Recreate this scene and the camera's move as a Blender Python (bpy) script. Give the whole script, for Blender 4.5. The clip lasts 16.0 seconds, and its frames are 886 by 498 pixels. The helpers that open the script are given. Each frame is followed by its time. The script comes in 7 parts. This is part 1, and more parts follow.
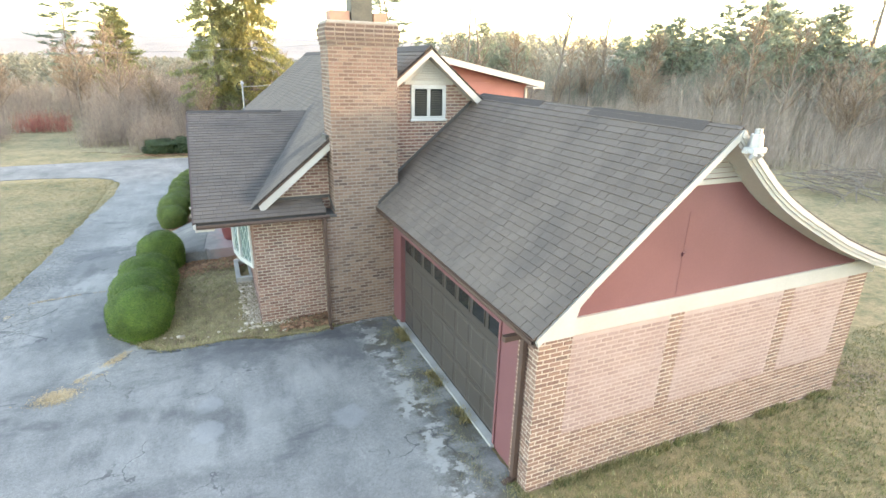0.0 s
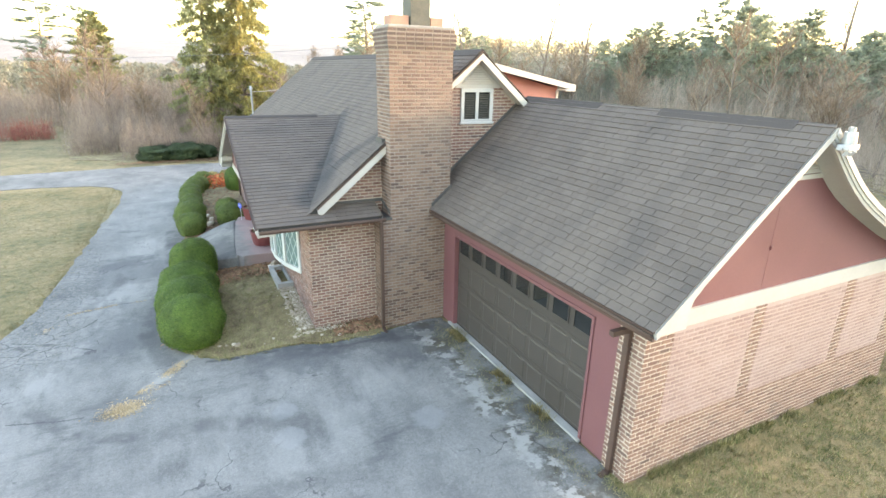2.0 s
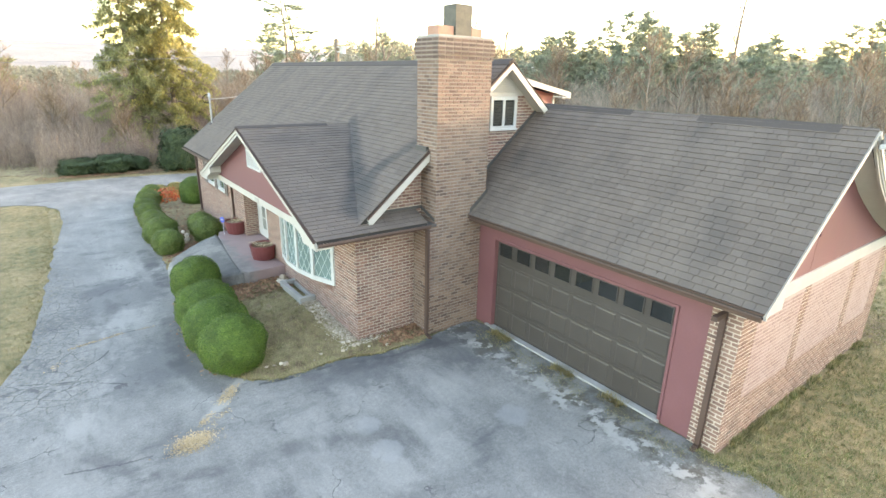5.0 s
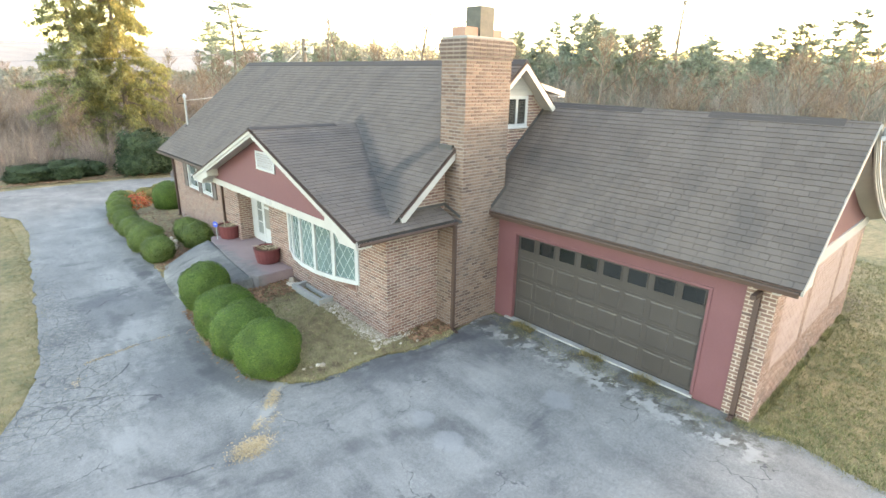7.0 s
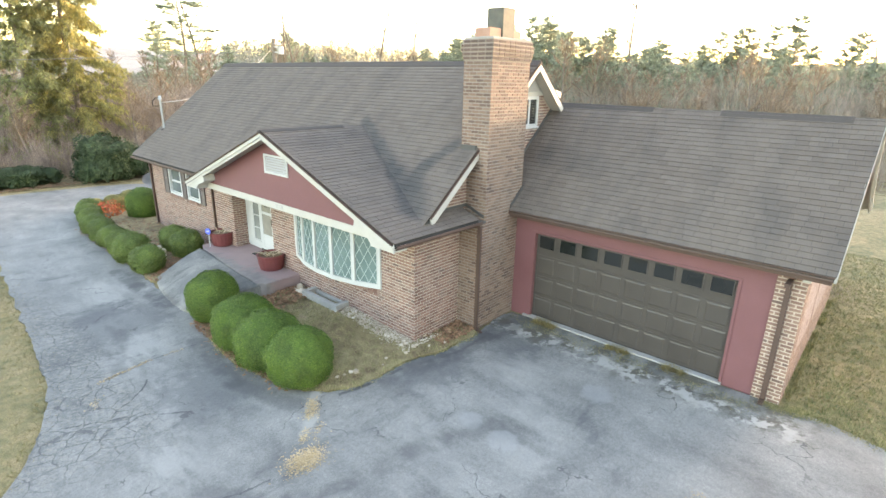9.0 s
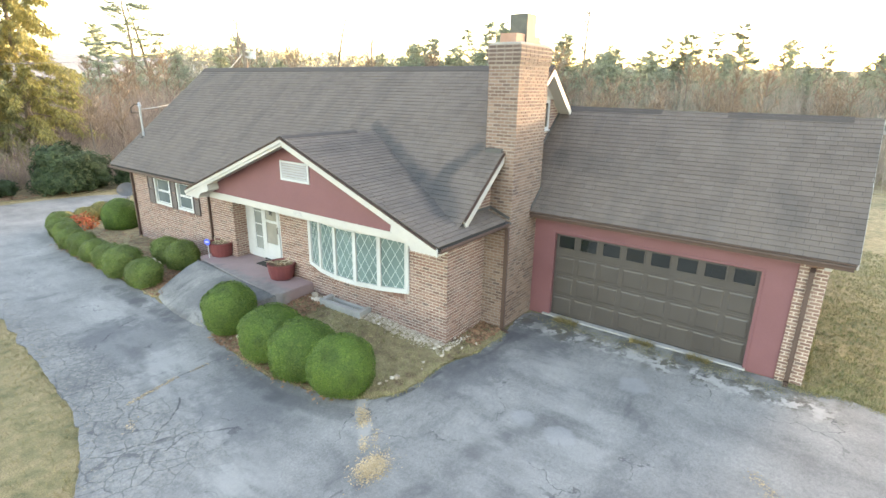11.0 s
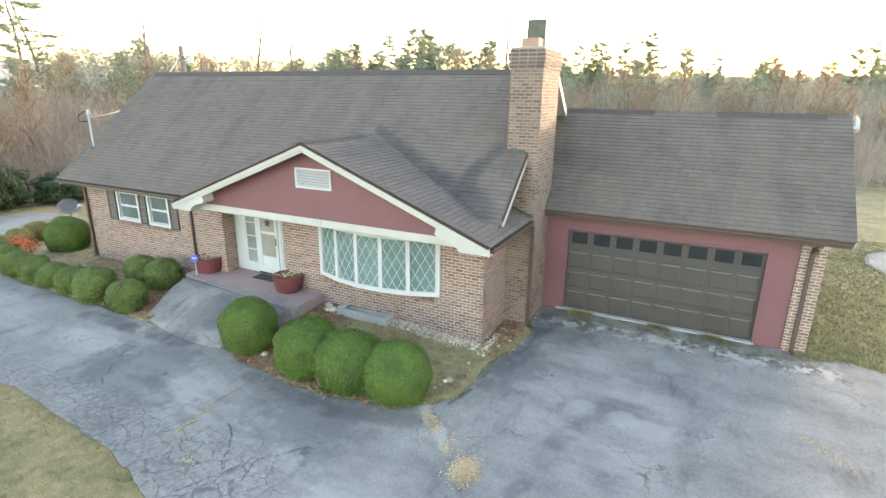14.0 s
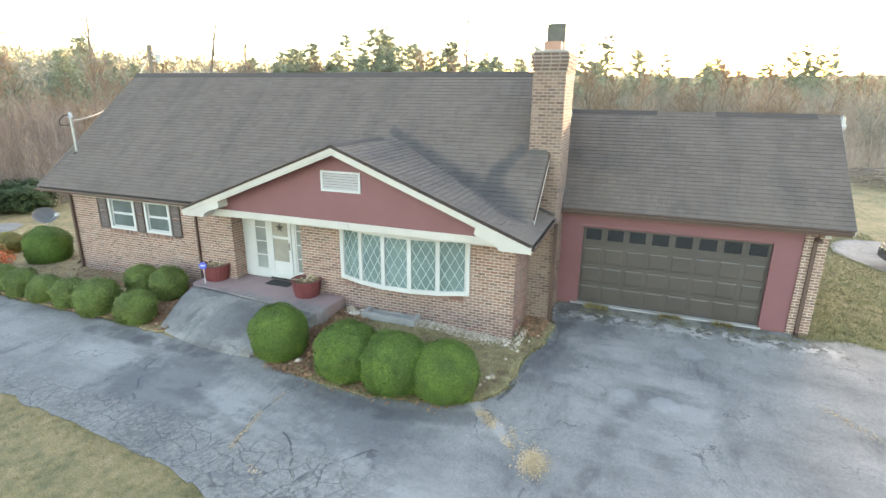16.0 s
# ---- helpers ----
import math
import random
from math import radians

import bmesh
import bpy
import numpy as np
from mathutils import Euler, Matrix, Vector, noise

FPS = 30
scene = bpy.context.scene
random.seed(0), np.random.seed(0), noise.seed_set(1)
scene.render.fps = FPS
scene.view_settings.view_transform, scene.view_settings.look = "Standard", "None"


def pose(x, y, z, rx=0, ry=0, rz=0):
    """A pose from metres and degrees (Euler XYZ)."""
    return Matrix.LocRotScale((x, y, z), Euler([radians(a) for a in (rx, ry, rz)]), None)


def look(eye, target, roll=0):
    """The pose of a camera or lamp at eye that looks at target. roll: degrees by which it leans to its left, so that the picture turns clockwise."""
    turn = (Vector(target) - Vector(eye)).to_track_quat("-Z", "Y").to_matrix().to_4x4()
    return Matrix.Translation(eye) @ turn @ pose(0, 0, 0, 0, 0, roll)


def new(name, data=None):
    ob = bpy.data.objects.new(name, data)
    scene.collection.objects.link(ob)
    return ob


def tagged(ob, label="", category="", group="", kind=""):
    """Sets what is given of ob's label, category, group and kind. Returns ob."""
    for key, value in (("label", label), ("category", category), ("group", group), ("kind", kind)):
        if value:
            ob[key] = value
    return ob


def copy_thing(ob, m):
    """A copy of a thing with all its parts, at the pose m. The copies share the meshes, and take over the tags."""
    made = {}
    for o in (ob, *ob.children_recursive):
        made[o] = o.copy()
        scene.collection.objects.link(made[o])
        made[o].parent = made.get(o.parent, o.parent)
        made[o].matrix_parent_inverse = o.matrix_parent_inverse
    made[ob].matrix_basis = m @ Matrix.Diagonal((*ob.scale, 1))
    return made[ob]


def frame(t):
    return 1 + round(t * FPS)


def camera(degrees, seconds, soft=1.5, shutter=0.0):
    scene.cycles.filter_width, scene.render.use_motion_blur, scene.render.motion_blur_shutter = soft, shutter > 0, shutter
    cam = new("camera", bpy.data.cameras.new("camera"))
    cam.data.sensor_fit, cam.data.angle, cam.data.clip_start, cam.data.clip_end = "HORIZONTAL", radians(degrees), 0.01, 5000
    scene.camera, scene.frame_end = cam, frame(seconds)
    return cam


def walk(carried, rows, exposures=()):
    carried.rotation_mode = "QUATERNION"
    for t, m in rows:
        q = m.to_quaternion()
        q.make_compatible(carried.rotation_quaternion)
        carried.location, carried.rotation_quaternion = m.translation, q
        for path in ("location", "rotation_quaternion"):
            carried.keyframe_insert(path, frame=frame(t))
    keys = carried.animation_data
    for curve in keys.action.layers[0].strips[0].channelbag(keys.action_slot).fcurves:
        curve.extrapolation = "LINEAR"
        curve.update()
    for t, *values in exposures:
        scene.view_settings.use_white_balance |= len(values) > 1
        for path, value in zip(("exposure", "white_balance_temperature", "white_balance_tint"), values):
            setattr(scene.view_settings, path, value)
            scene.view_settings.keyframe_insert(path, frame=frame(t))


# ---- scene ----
cam = camera(80.9, 16.0)
PATH = [
    (0, (0.22, 0.359, 6.246), (0.985, 2.081, 5.577), 1.4),
    (0.5, (-0.103, 0.504, 6.207), (0.66, 2.229, 5.542), 1.1),
    (1, (-0.592, 0.682, 6.212), (0.188, 2.4, 5.55), 1.2),
    (1.5, (-1.076, 0.848, 6.198), (-0.267, 2.555, 5.541), 1.1),
    (2, (-1.561, 1.033, 6.198), (-0.709, 2.72, 5.544), 1.1),
    (2.5, (-2.032, 1.233, 6.224), (-1.134, 2.897, 5.574), 1.1),
    (3, (-2.488, 1.46, 6.224), (-1.539, 3.098, 5.58), 1.2),
    (3.5, (-2.963, 1.708, 6.256), (-1.964, 3.317, 5.613), 1.2),
    (4, (-3.434, 1.982, 6.249), (-2.381, 3.558, 5.611), 1.2),
    (6.5, (-5.681, 3.221, 6.199), (-4.424, 4.644, 5.57), 1.3),
    (7, (-6.054, 3.497, 6.192), (-4.755, 4.882, 5.564), 1.2),
    (7.5, (-6.369, 3.804, 6.176), (-5.036, 5.157, 5.548), 1.3),
    (8, (-6.659, 4.119, 6.132), (-5.296, 5.445, 5.511), 1.4),
    (8.5, (-6.945, 4.428, 6.12), (-5.552, 5.722, 5.499), 1.3),
    (9, (-7.271, 4.769, 6.135), (-5.843, 6.025, 5.516), 1.2),
    (11.5, (-8.82, 6.537, 6.073), (-7.241, 7.613, 5.485), 0.9),
    (12, (-9.106, 6.934, 6.047), (-7.49, 7.962, 5.47), 0.8),
    (12.5, (-9.352, 7.32, 6.021), (-7.702, 8.291, 5.443), 0.8),
    (13, (-9.596, 7.73, 6.012), (-7.921, 8.657, 5.432), 0.7),
    (13.5, (-9.831, 8.129, 5.998), (-8.133, 9.015, 5.419), 0.7),
    (14, (-10.068, 8.532, 6.0), (-8.348, 9.373, 5.424), 0.7),
    (14.5, (-10.312, 8.937, 6.041), (-8.571, 9.733, 5.463), 0.7),
    (15, (-10.555, 9.338, 6.035), (-8.796, 10.093, 5.459), 0.7),
    (15.5, (-10.788, 9.776, 6.041), (-9.01, 10.488, 5.465), 0.7),
    (16, (-10.986, 10.228, 6.026), (-9.192, 10.901, 5.452), 0.6),
]
walk(cam, [(t, look(eye, target, roll)) for t, eye, target, roll in PATH],
     exposures=[(0.0, 4.22, 7300, 20), (9.0, 4.17, 7600, 21), (12.5, 4.17, 7700, 22), (13.5, 4.12, 7600, 21), (14.0, 4.02, 7350, 20), (16.0, 3.96, 7350, 20)])

# ---- light ----
world = bpy.data.worlds.new("sky")
scene.world = world
world.use_nodes = True
wn = world.node_tree.nodes
sky = wn.new("ShaderNodeTexSky")
sky.sky_type = "NISHITA"
sky.sun_disc = False
SUN_ELEV, SUN_AZ = 6.0, 98.5          # degrees above the horizon, clockwise from +y
sky.sun_elevation, sky.sun_rotation = radians(SUN_ELEV), radians(SUN_AZ)
sky.air_density, sky.dust_density, sky.ozone_density = 1.0, 1.0, 1.0
wn["Background"].inputs["Strength"].default_value = 0.13
world.node_tree.links.new(sky.outputs[0], wn["Background"].inputs["Color"])
sun = new("sun", bpy.data.lights.new("sun", "SUN"))
sun.data.energy, sun.data.angle, sun.data.color = 0.6, radians(3), (1.0, 0.84, 0.62)
sa, se = radians(SUN_AZ), radians(SUN_ELEV)
sun.matrix_world = look((math.sin(sa) * math.cos(se) * 60, math.cos(sa) * math.cos(se) * 60, math.sin(se) * 60), (0, 0, 0))

# ---- materials ----
def ramp(nt, fac, stops):
    r = nt.nodes.new("ShaderNodeValToRGB")
    els = r.color_ramp.elements
    while len(els) < len(stops):
        els.new(0.5)
    for e, (p, c) in zip(els, stops):
        e.position, e.color = p, (*c, 1)
    nt.links.new(fac, r.inputs[0])
    return r.outputs[0]


def tex_noise(nt, coord, scale, detail=4.0, rough=0.55):
    n = nt.nodes.new("ShaderNodeTexNoise")
    n.inputs["Scale"].default_value = scale
    n.inputs["Detail"].default_value = detail
    n.inputs["Roughness"].default_value = rough
    nt.links.new(coord, n.inputs["Vector"])
    return n.outputs["Fac"]


def mix(nt, fac, a, b, mode="MIX"):
    m = nt.nodes.new("ShaderNodeMix")
    m.data_type, m.blend_type = "RGBA", mode
    for sock, v in ((m.inputs[0], fac), (m.inputs[6], a), (m.inputs[7], b)):
        if isinstance(v, (int, float)):
            sock.default_value = v
        elif isinstance(v, tuple):
            sock.default_value = (*v, 1)
        else:
            nt.links.new(v, sock)
    return m.outputs[2]


def arith(nt, op, a, b=0.0):
    m = nt.nodes.new("ShaderNodeMath")
    m.operation = op
    for sock, v in zip(m.inputs, (a, b)):
        if isinstance(v, (int, float)):
            sock.default_value = v
        else:
            nt.links.new(v, sock)
    return m.outputs[0]


def base_material(name, rough=0.8, metal=0.0):
    m = bpy.data.materials.new(name)
    m.use_nodes = True
    nt = m.node_tree
    p = nt.nodes["Principled BSDF"]
    p.inputs["Roughness"].default_value, p.inputs["Metallic"].default_value = rough, metal
    g = nt.nodes.new("ShaderNodeNewGeometry")
    return m, nt, p, g.outputs["Position"]


def bump(nt, p, height, strength, distance):
    b = nt.nodes.new("ShaderNodeBump")
    b.inputs["Strength"].default_value, b.inputs["Distance"].default_value = strength, distance
    nt.links.new(height, b.inputs["Height"])
    nt.links.new(b.outputs[0], p.inputs["Normal"])


def piece_random(nt):
    """A random number for each piece, whether an object of its own or an island of a joined mesh."""
    o = nt.nodes.new("ShaderNodeObjectInfo")
    g = nt.nodes.new("ShaderNodeNewGeometry")
    return arith(nt, "FRACT", arith(nt, "ADD", o.outputs["Random"], g.outputs["Random Per Island"]))


def surface(name, low, high, scale=6.0, fine=60.0, rough=0.7, bump_size=0.004, metal=0.0, spread=(0.3, 0.7)):
    """Two colours mottled at two scales, with a fine relief."""
    m, nt, p, pos = base_material(name, rough, metal)
    a, b = tex_noise(nt, pos, scale), tex_noise(nt, pos, fine, 3.0)
    f = arith(nt, "ADD", arith(nt, "MULTIPLY", a, 0.7), arith(nt, "MULTIPLY", b, 0.3))
    nt.links.new(ramp(nt, f, [(spread[0], low), (spread[1], high)]), p.inputs["Base Color"])
    nt.links.new(arith(nt, "ADD", arith(nt, "MULTIPLY", a, 0.2), rough - 0.1), p.inputs["Roughness"])
    if bump_size:
        bump(nt, p, f, 0.6, bump_size)
    return m


def near_point(nt, pos, x, y, inner, outer, warp):
    """1 near a point of the plan, fading to 0; the outline is ragged."""
    sep = nt.nodes.new("ShaderNodeVectorMath")
    sep.operation = "MULTIPLY"
    nt.links.new(pos, sep.inputs[0])
    sep.inputs[1].default_value = (1, 1, 0)
    d = nt.nodes.new("ShaderNodeVectorMath")
    d.operation = "DISTANCE"
    nt.links.new(sep.outputs[0], d.inputs[0])
    d.inputs[1].default_value = (x, y, 0)
    return between(nt, arith(nt, "ADD", d.outputs["Value"], arith(nt, "MULTIPLY", warp, outer)), outer * 1.5, inner + outer * 0.5)


def near_segment(nt, pos, a, b, width, core=0.35):
    """1 on a line from a to b of the plan, 0 past the width."""
    def vec(op, p, q):
        n = nt.nodes.new("ShaderNodeVectorMath")
        n.operation = op
        for sock, v in zip(n.inputs, (p, q)):
            if isinstance(v, tuple):
                sock.default_value = v
            else:
                nt.links.new(v, sock)
        return n
    ab = (b[0] - a[0], b[1] - a[1], 0.0)
    flat = vec("MULTIPLY", pos, (1.0, 1.0, 0.0)).outputs[0]
    v = vec("SUBTRACT", flat, (a[0] + 0.11, a[1] + 0.11, 0.0)).outputs[0]
    t = arith(nt, "DIVIDE", vec("DOT_PRODUCT", v, ab).outputs["Value"], ab[0] ** 2 + ab[1] ** 2)
    t = arith(nt, "MINIMUM", arith(nt, "MAXIMUM", t, 0.0), 1.0)
    s = nt.nodes.new("ShaderNodeVectorMath")
    s.operation = "SCALE"
    s.inputs[0].default_value = ab
    nt.links.new(t, s.inputs["Scale"])
    d = vec("DISTANCE", v, s.outputs[0]).outputs["Value"]
    return between(nt, d, width, width * core)


def ragged_place(nt, pos, scale=3.0):
    """The place, shaken by a fine noise of about 0.1 m."""
    w = nt.nodes.new("ShaderNodeVectorMath")
    w.operation = "MULTIPLY_ADD"
    rag = nt.nodes.new("ShaderNodeTexNoise")
    rag.inputs["Scale"].default_value, rag.inputs["Detail"].default_value, rag.inputs["Roughness"].default_value = scale, 5.0, 0.7
    nt.links.new(pos, rag.inputs["Vector"])
    nt.links.new(rag.outputs["Color"], w.inputs[0])
    w.inputs[1].default_value = (0.22, 0.22, 0)
    nt.links.new(pos, w.inputs[2])
    return w.outputs[0]


def between(nt, v, a, b):
    m = nt.nodes.new("ShaderNodeMapRange")
    m.interpolation_type = "SMOOTHSTEP"
    nt.links.new(v, m.inputs["Value"])
    m.inputs["From Min"].default_value, m.inputs["From Max"].default_value = a, b
    return m.outputs["Result"]


def pieces(name, stops, grime=(0.12, 0.1, 0.09), grime_amount=0.25, fine=90.0, rough=0.85, bump_size=0.004, streak=1.2, stains=(), grime_dark=(0.042, 0.04, 0.04), run=None):
    """Each piece has a colour of its own out of the stops; grain, and broad weathering over all."""
    m, nt, p, pos = base_material(name, rough)
    own = ramp(nt, piece_random(nt), stops)
    grain = tex_noise(nt, pos, fine, 3.0, 0.65)
    own = mix(nt, 0.35, own, ramp(nt, grain, [(0.3, (0.25, 0.25, 0.25)), (0.7, (0.75, 0.75, 0.75))]), "OVERLAY")
    if stains:
        shaken = ragged_place(nt, pos)
    for a, b, width, k in stains:
        own = mix(nt, arith(nt, "MULTIPLY", near_segment(nt, shaken, a, b, width, 0.25), min(k * 1.35, 0.9)), own, grime_dark)
    if run:
        long_ = nt.nodes.new("ShaderNodeVectorMath")
        long_.operation = "MULTIPLY"
        nt.links.new(pos, long_.inputs[0])
        long_.inputs[1].default_value = run
        own = mix(nt, arith(nt, "MULTIPLY", between(nt, tex_noise(nt, long_.outputs[0], 1.0, 5.0, 0.6), 0.46, 0.66), 0.3), own, grime_dark)
    big = ramp(nt, tex_noise(nt, pos, streak, 5.0), [(0.42, (0, 0, 0)), (0.72, (1, 1, 1))])
    own = mix(nt, arith(nt, "MULTIPLY", big, grime_amount), own, grime)
    nt.links.new(own, p.inputs["Base Color"])
    bump(nt, p, grain, 0.7, bump_size)
    return m


M = {}
M["brick"] = pieces("brown_brick", [(0.0, (0.165, 0.098, 0.077)), (0.3, (0.205, 0.122, 0.095)), (0.6, (0.232, 0.142, 0.110)), (0.9, (0.262, 0.168, 0.132)), (1.0, (0.115, 0.075, 0.062))], grime_amount=0.15)
M["brick_chim"] = pieces("chimney_brick", [(0.0, (0.105, 0.066, 0.052)), (0.25, (0.155, 0.096, 0.074)), (0.6, (0.200, 0.127, 0.098)), (0.85, (0.230, 0.156, 0.122)), (1.0, (0.085, 0.056, 0.048))], (0.22, 0.165, 0.13), 0.4)
M["brick_soot"] = pieces("sooty_brick", [(0.0, (0.082, 0.054, 0.046)), (0.5, (0.125, 0.080, 0.066)), (1.0, (0.16, 0.105, 0.087))], (0.06, 0.05, 0.045), 0.5)
M["brick_pale"] = pieces("washed_brick", [(0.0, (0.255, 0.170, 0.150)), (0.4, (0.28, 0.190, 0.168)), (0.8, (0.305, 0.213, 0.190)), (1.0, (0.235, 0.158, 0.14))], (0.40, 0.31, 0.285), 0.35)
M["brick_grey"] = pieces("weathered_house_brick", [(0.0, (0.145, 0.079, 0.063)), (0.3, (0.204, 0.110, 0.087)), (0.6, (0.248, 0.138, 0.109)), (0.85, (0.25, 0.162, 0.138)), (1.0, (0.11, 0.072, 0.062))])
M["mortar"] = surface("cream_mortar", (0.40, 0.325, 0.265), (0.54, 0.455, 0.38), 2.0, 120, 0.9, 0.003)
M["mortar_house"] = surface("greyed_mortar", (0.32, 0.262, 0.22), (0.44, 0.37, 0.312), 2.0, 120, 0.9, 0.003)
M["mortar_chim"] = surface("sooty_mortar", (0.205, 0.168, 0.142), (0.29, 0.245, 0.208), 2.0, 120, 0.9, 0.003)
M["mortar_pale"] = surface("pale_mortar", (0.345, 0.255, 0.228), (0.43, 0.335, 0.302), 2.0, 120, 0.9, 0.003)
M["shingle"] = pieces("asphalt_shingle", [(0.0, (0.097, 0.077, 0.065)), (0.3, (0.107, 0.085, 0.071)), (0.6, (0.112, 0.089, 0.075)), (0.9, (0.121, 0.097, 0.082)), (1.0, (0.101, 0.081, 0.069))], (0.142, 0.114, 0.094), 0.45, 70, 0.92, 0.004, 0.9,
                      [((3.1, 17.1), (2.4, 15.7), 0.22, 0.55), ((2.4, 15.7), (1.75, 14.4), 0.28, 0.65), ((1.75, 14.4), (1.4, 13.4), 0.4, 0.7), ((1.55, 13.7), (1.0, 13.0), 0.55, 0.6), ((2.65, 13.2), (2.05, 13.65), 0.28, 0.5), ((2.05, 13.65), (1.5, 13.6), 0.35, 0.55), ((5.2, 12.0), (5.0, 10.5), 0.5, 0.25)], run=(0.35, 1.6, 0.35))
M["ridge"] = pieces("dark_ridge_shingle", [(0.0, (0.045, 0.036, 0.032)), (1.0, (0.062, 0.050, 0.044))], (0.06, 0.05, 0.045), 0.3, 120, 0.92, 0.003)
M["vent"] = surface("greyed_white_louvre", (0.27, 0.27, 0.265), (0.34, 0.34, 0.335), 2, 30, 0.6, 0.001)
M["lead"] = surface("dull_dark_flashing", (0.045, 0.044, 0.043), (0.075, 0.072, 0.068), 4, 60, 0.6, 0.001)
M["deck"] = surface("roof_felt", (0.025, 0.024, 0.024), (0.045, 0.042, 0.04), 3, 80, 0.9)
M["cream"] = surface("cream_painted_wood", (0.365, 0.352, 0.325), (0.45, 0.436, 0.405), 1.5, 25, 0.55, 0.001)
M["white"] = surface("white_painted_wood", (0.38, 0.39, 0.39), (0.47, 0.48, 0.48), 2, 30, 0.45, 0.001)
M["red"] = surface("barn_red_painted_board", (0.142, 0.056, 0.061), (0.180, 0.076, 0.081), 0.9, 30, 0.6, 0.002)
M["red_siding"] = surface("faded_red_siding", (0.33, 0.115, 0.092), (0.42, 0.165, 0.135), 1.2, 30, 0.55, 0.001)
M["brown_metal"] = surface("brown_aluminium", (0.060, 0.034, 0.026), (0.090, 0.053, 0.041), 3, 60, 0.6, 0.0005)
M["door_brown"] = surface("dark_brown_steel_door", (0.048, 0.041, 0.037), (0.064, 0.055, 0.049), 1.2, 40, 0.45, 0.001)
M["dark"] = surface("dark_interior", (0.02, 0.02, 0.02), (0.035, 0.033, 0.03), 2, 20, 0.9)
M["concrete"] = surface("grey_concrete", (0.30, 0.30, 0.29), (0.47, 0.46, 0.44), 2.5, 70, 0.9, 0.004)
M["terracotta"] = surface("terracotta_flue", (0.30, 0.165, 0.115), (0.39, 0.235, 0.175), 4, 60, 0.85, 0.002)
M["flue_grey"] = surface("weathered_flue_metal", (0.06, 0.062, 0.055), (0.125, 0.12, 0.098), 5, 40, 0.7, 0.002, 0.2)


def glass(name, colour, rough=0.04):
    m, nt, p, pos = base_material(name, rough)
    n = tex_noise(nt, pos, 1.2, 2.0)
    nt.links.new(ramp(nt, n, [(0.35, tuple(c * 0.7 for c in colour)), (0.7, colour)]), p.inputs["Base Color"])
    p.inputs["Specular IOR Level"].default_value = 0.6
    return m


M["glass_side"] = glass("curtained_side_glass", (0.24, 0.26, 0.25), 0.08)
M["glass_dark"] = glass("dark_window_glass", (0.02, 0.022, 0.022))
M["glass_teal"] = glass("teal_tinted_glass", (0.155, 0.225, 0.222), 0.1)
M["glass_pale"] = glass("curtained_glass", (0.10, 0.125, 0.125), 0.08)


def cracks(nt, pos, scale, width, warp):
    w = nt.nodes.new("ShaderNodeVectorMath")
    w.operation = "MULTIPLY_ADD"
    nt.links.new(warp, w.inputs[0])
    w.inputs[1].default_value = (0.9 / scale, 0.9 / scale, 0)
    nt.links.new(pos, w.inputs[2])
    v = nt.nodes.new("ShaderNodeTexVoronoi")
    v.feature = "DISTANCE_TO_EDGE"
    v.inputs["Scale"].default_value = scale
    nt.links.new(w.outputs[0], v.inputs["Vector"])
    return between(nt, v.outputs["Distance"], width, width * 0.25)


LONG_CRACKS = [
    ([(-2.9, 20.6), (-3.3, 20.5), (-3.7, 20.2), (-4.2, 19.8), (-4.5, 19.2)], 0.035, 0.8),
    ([(-4.1, 16.0), (-4.3, 15.7), (-4.65, 15.45), (-5.1, 15.1)], 0.03, 0.9),
    ([(-4.0, 14.2), (-4.35, 14.5), (-4.6, 14.75), (-4.9, 14.7), (-5.1, 14.6)], 0.03, 0.8),
    ([(-2.7, 16.8), (-4.0, 16.85), (-4.9, 16.6)], 0.025, 0.6),
    ([(-4.8, 16.5), (-5.05, 16.15), (-5.15, 15.6)], 0.03, 0.8),
    ([(-0.2, 12.18), (-1.05, 12.3), (-1.65, 12.45)], 0.06, 0.88),
    ([(2.3, 11.75), (1.2, 11.75), (0.3, 12.0)], 0.06, 0.5),
    ([(3.9, 11.5), (2.4, 11.7), (1.0, 11.75), (0.0, 12.0)], 0.42, 0.5),
    ([(-5.1, 11.75), (-4.35, 11.5), (-3.9, 11.45)], 0.03, 0.7),
    ([(-2.35, 23.5), (-2.3, 21.8), (-2.2, 19.6)], 0.38, 0.62),
    ([(-2.6, 17.2), (-2.9, 14.5), (-2.5, 12.9)], 0.3, 0.5),
    ([(-0.2, 9.55), (-1.0, 9.85), (-1.9, 10.25), (-2.4, 10.3)], 0.3, 0.3),
    ([(0.6, 7.6), (-0.6, 8.1), (-1.5, 7.9)], 0.3, 0.25),
    ([(-3.7, 18.9), (-4.2, 17.6), (-4.4, 16.8)], 0.28, 0.4),
    ([(-3.1, 10.4), (-4.0, 10.9), (-4.8, 12.0)], 0.2, 0.45),
    ([(-5.8, 15.4), (-5.2, 15.05), (-4.9, 14.95)], 0.03, 0.8)]


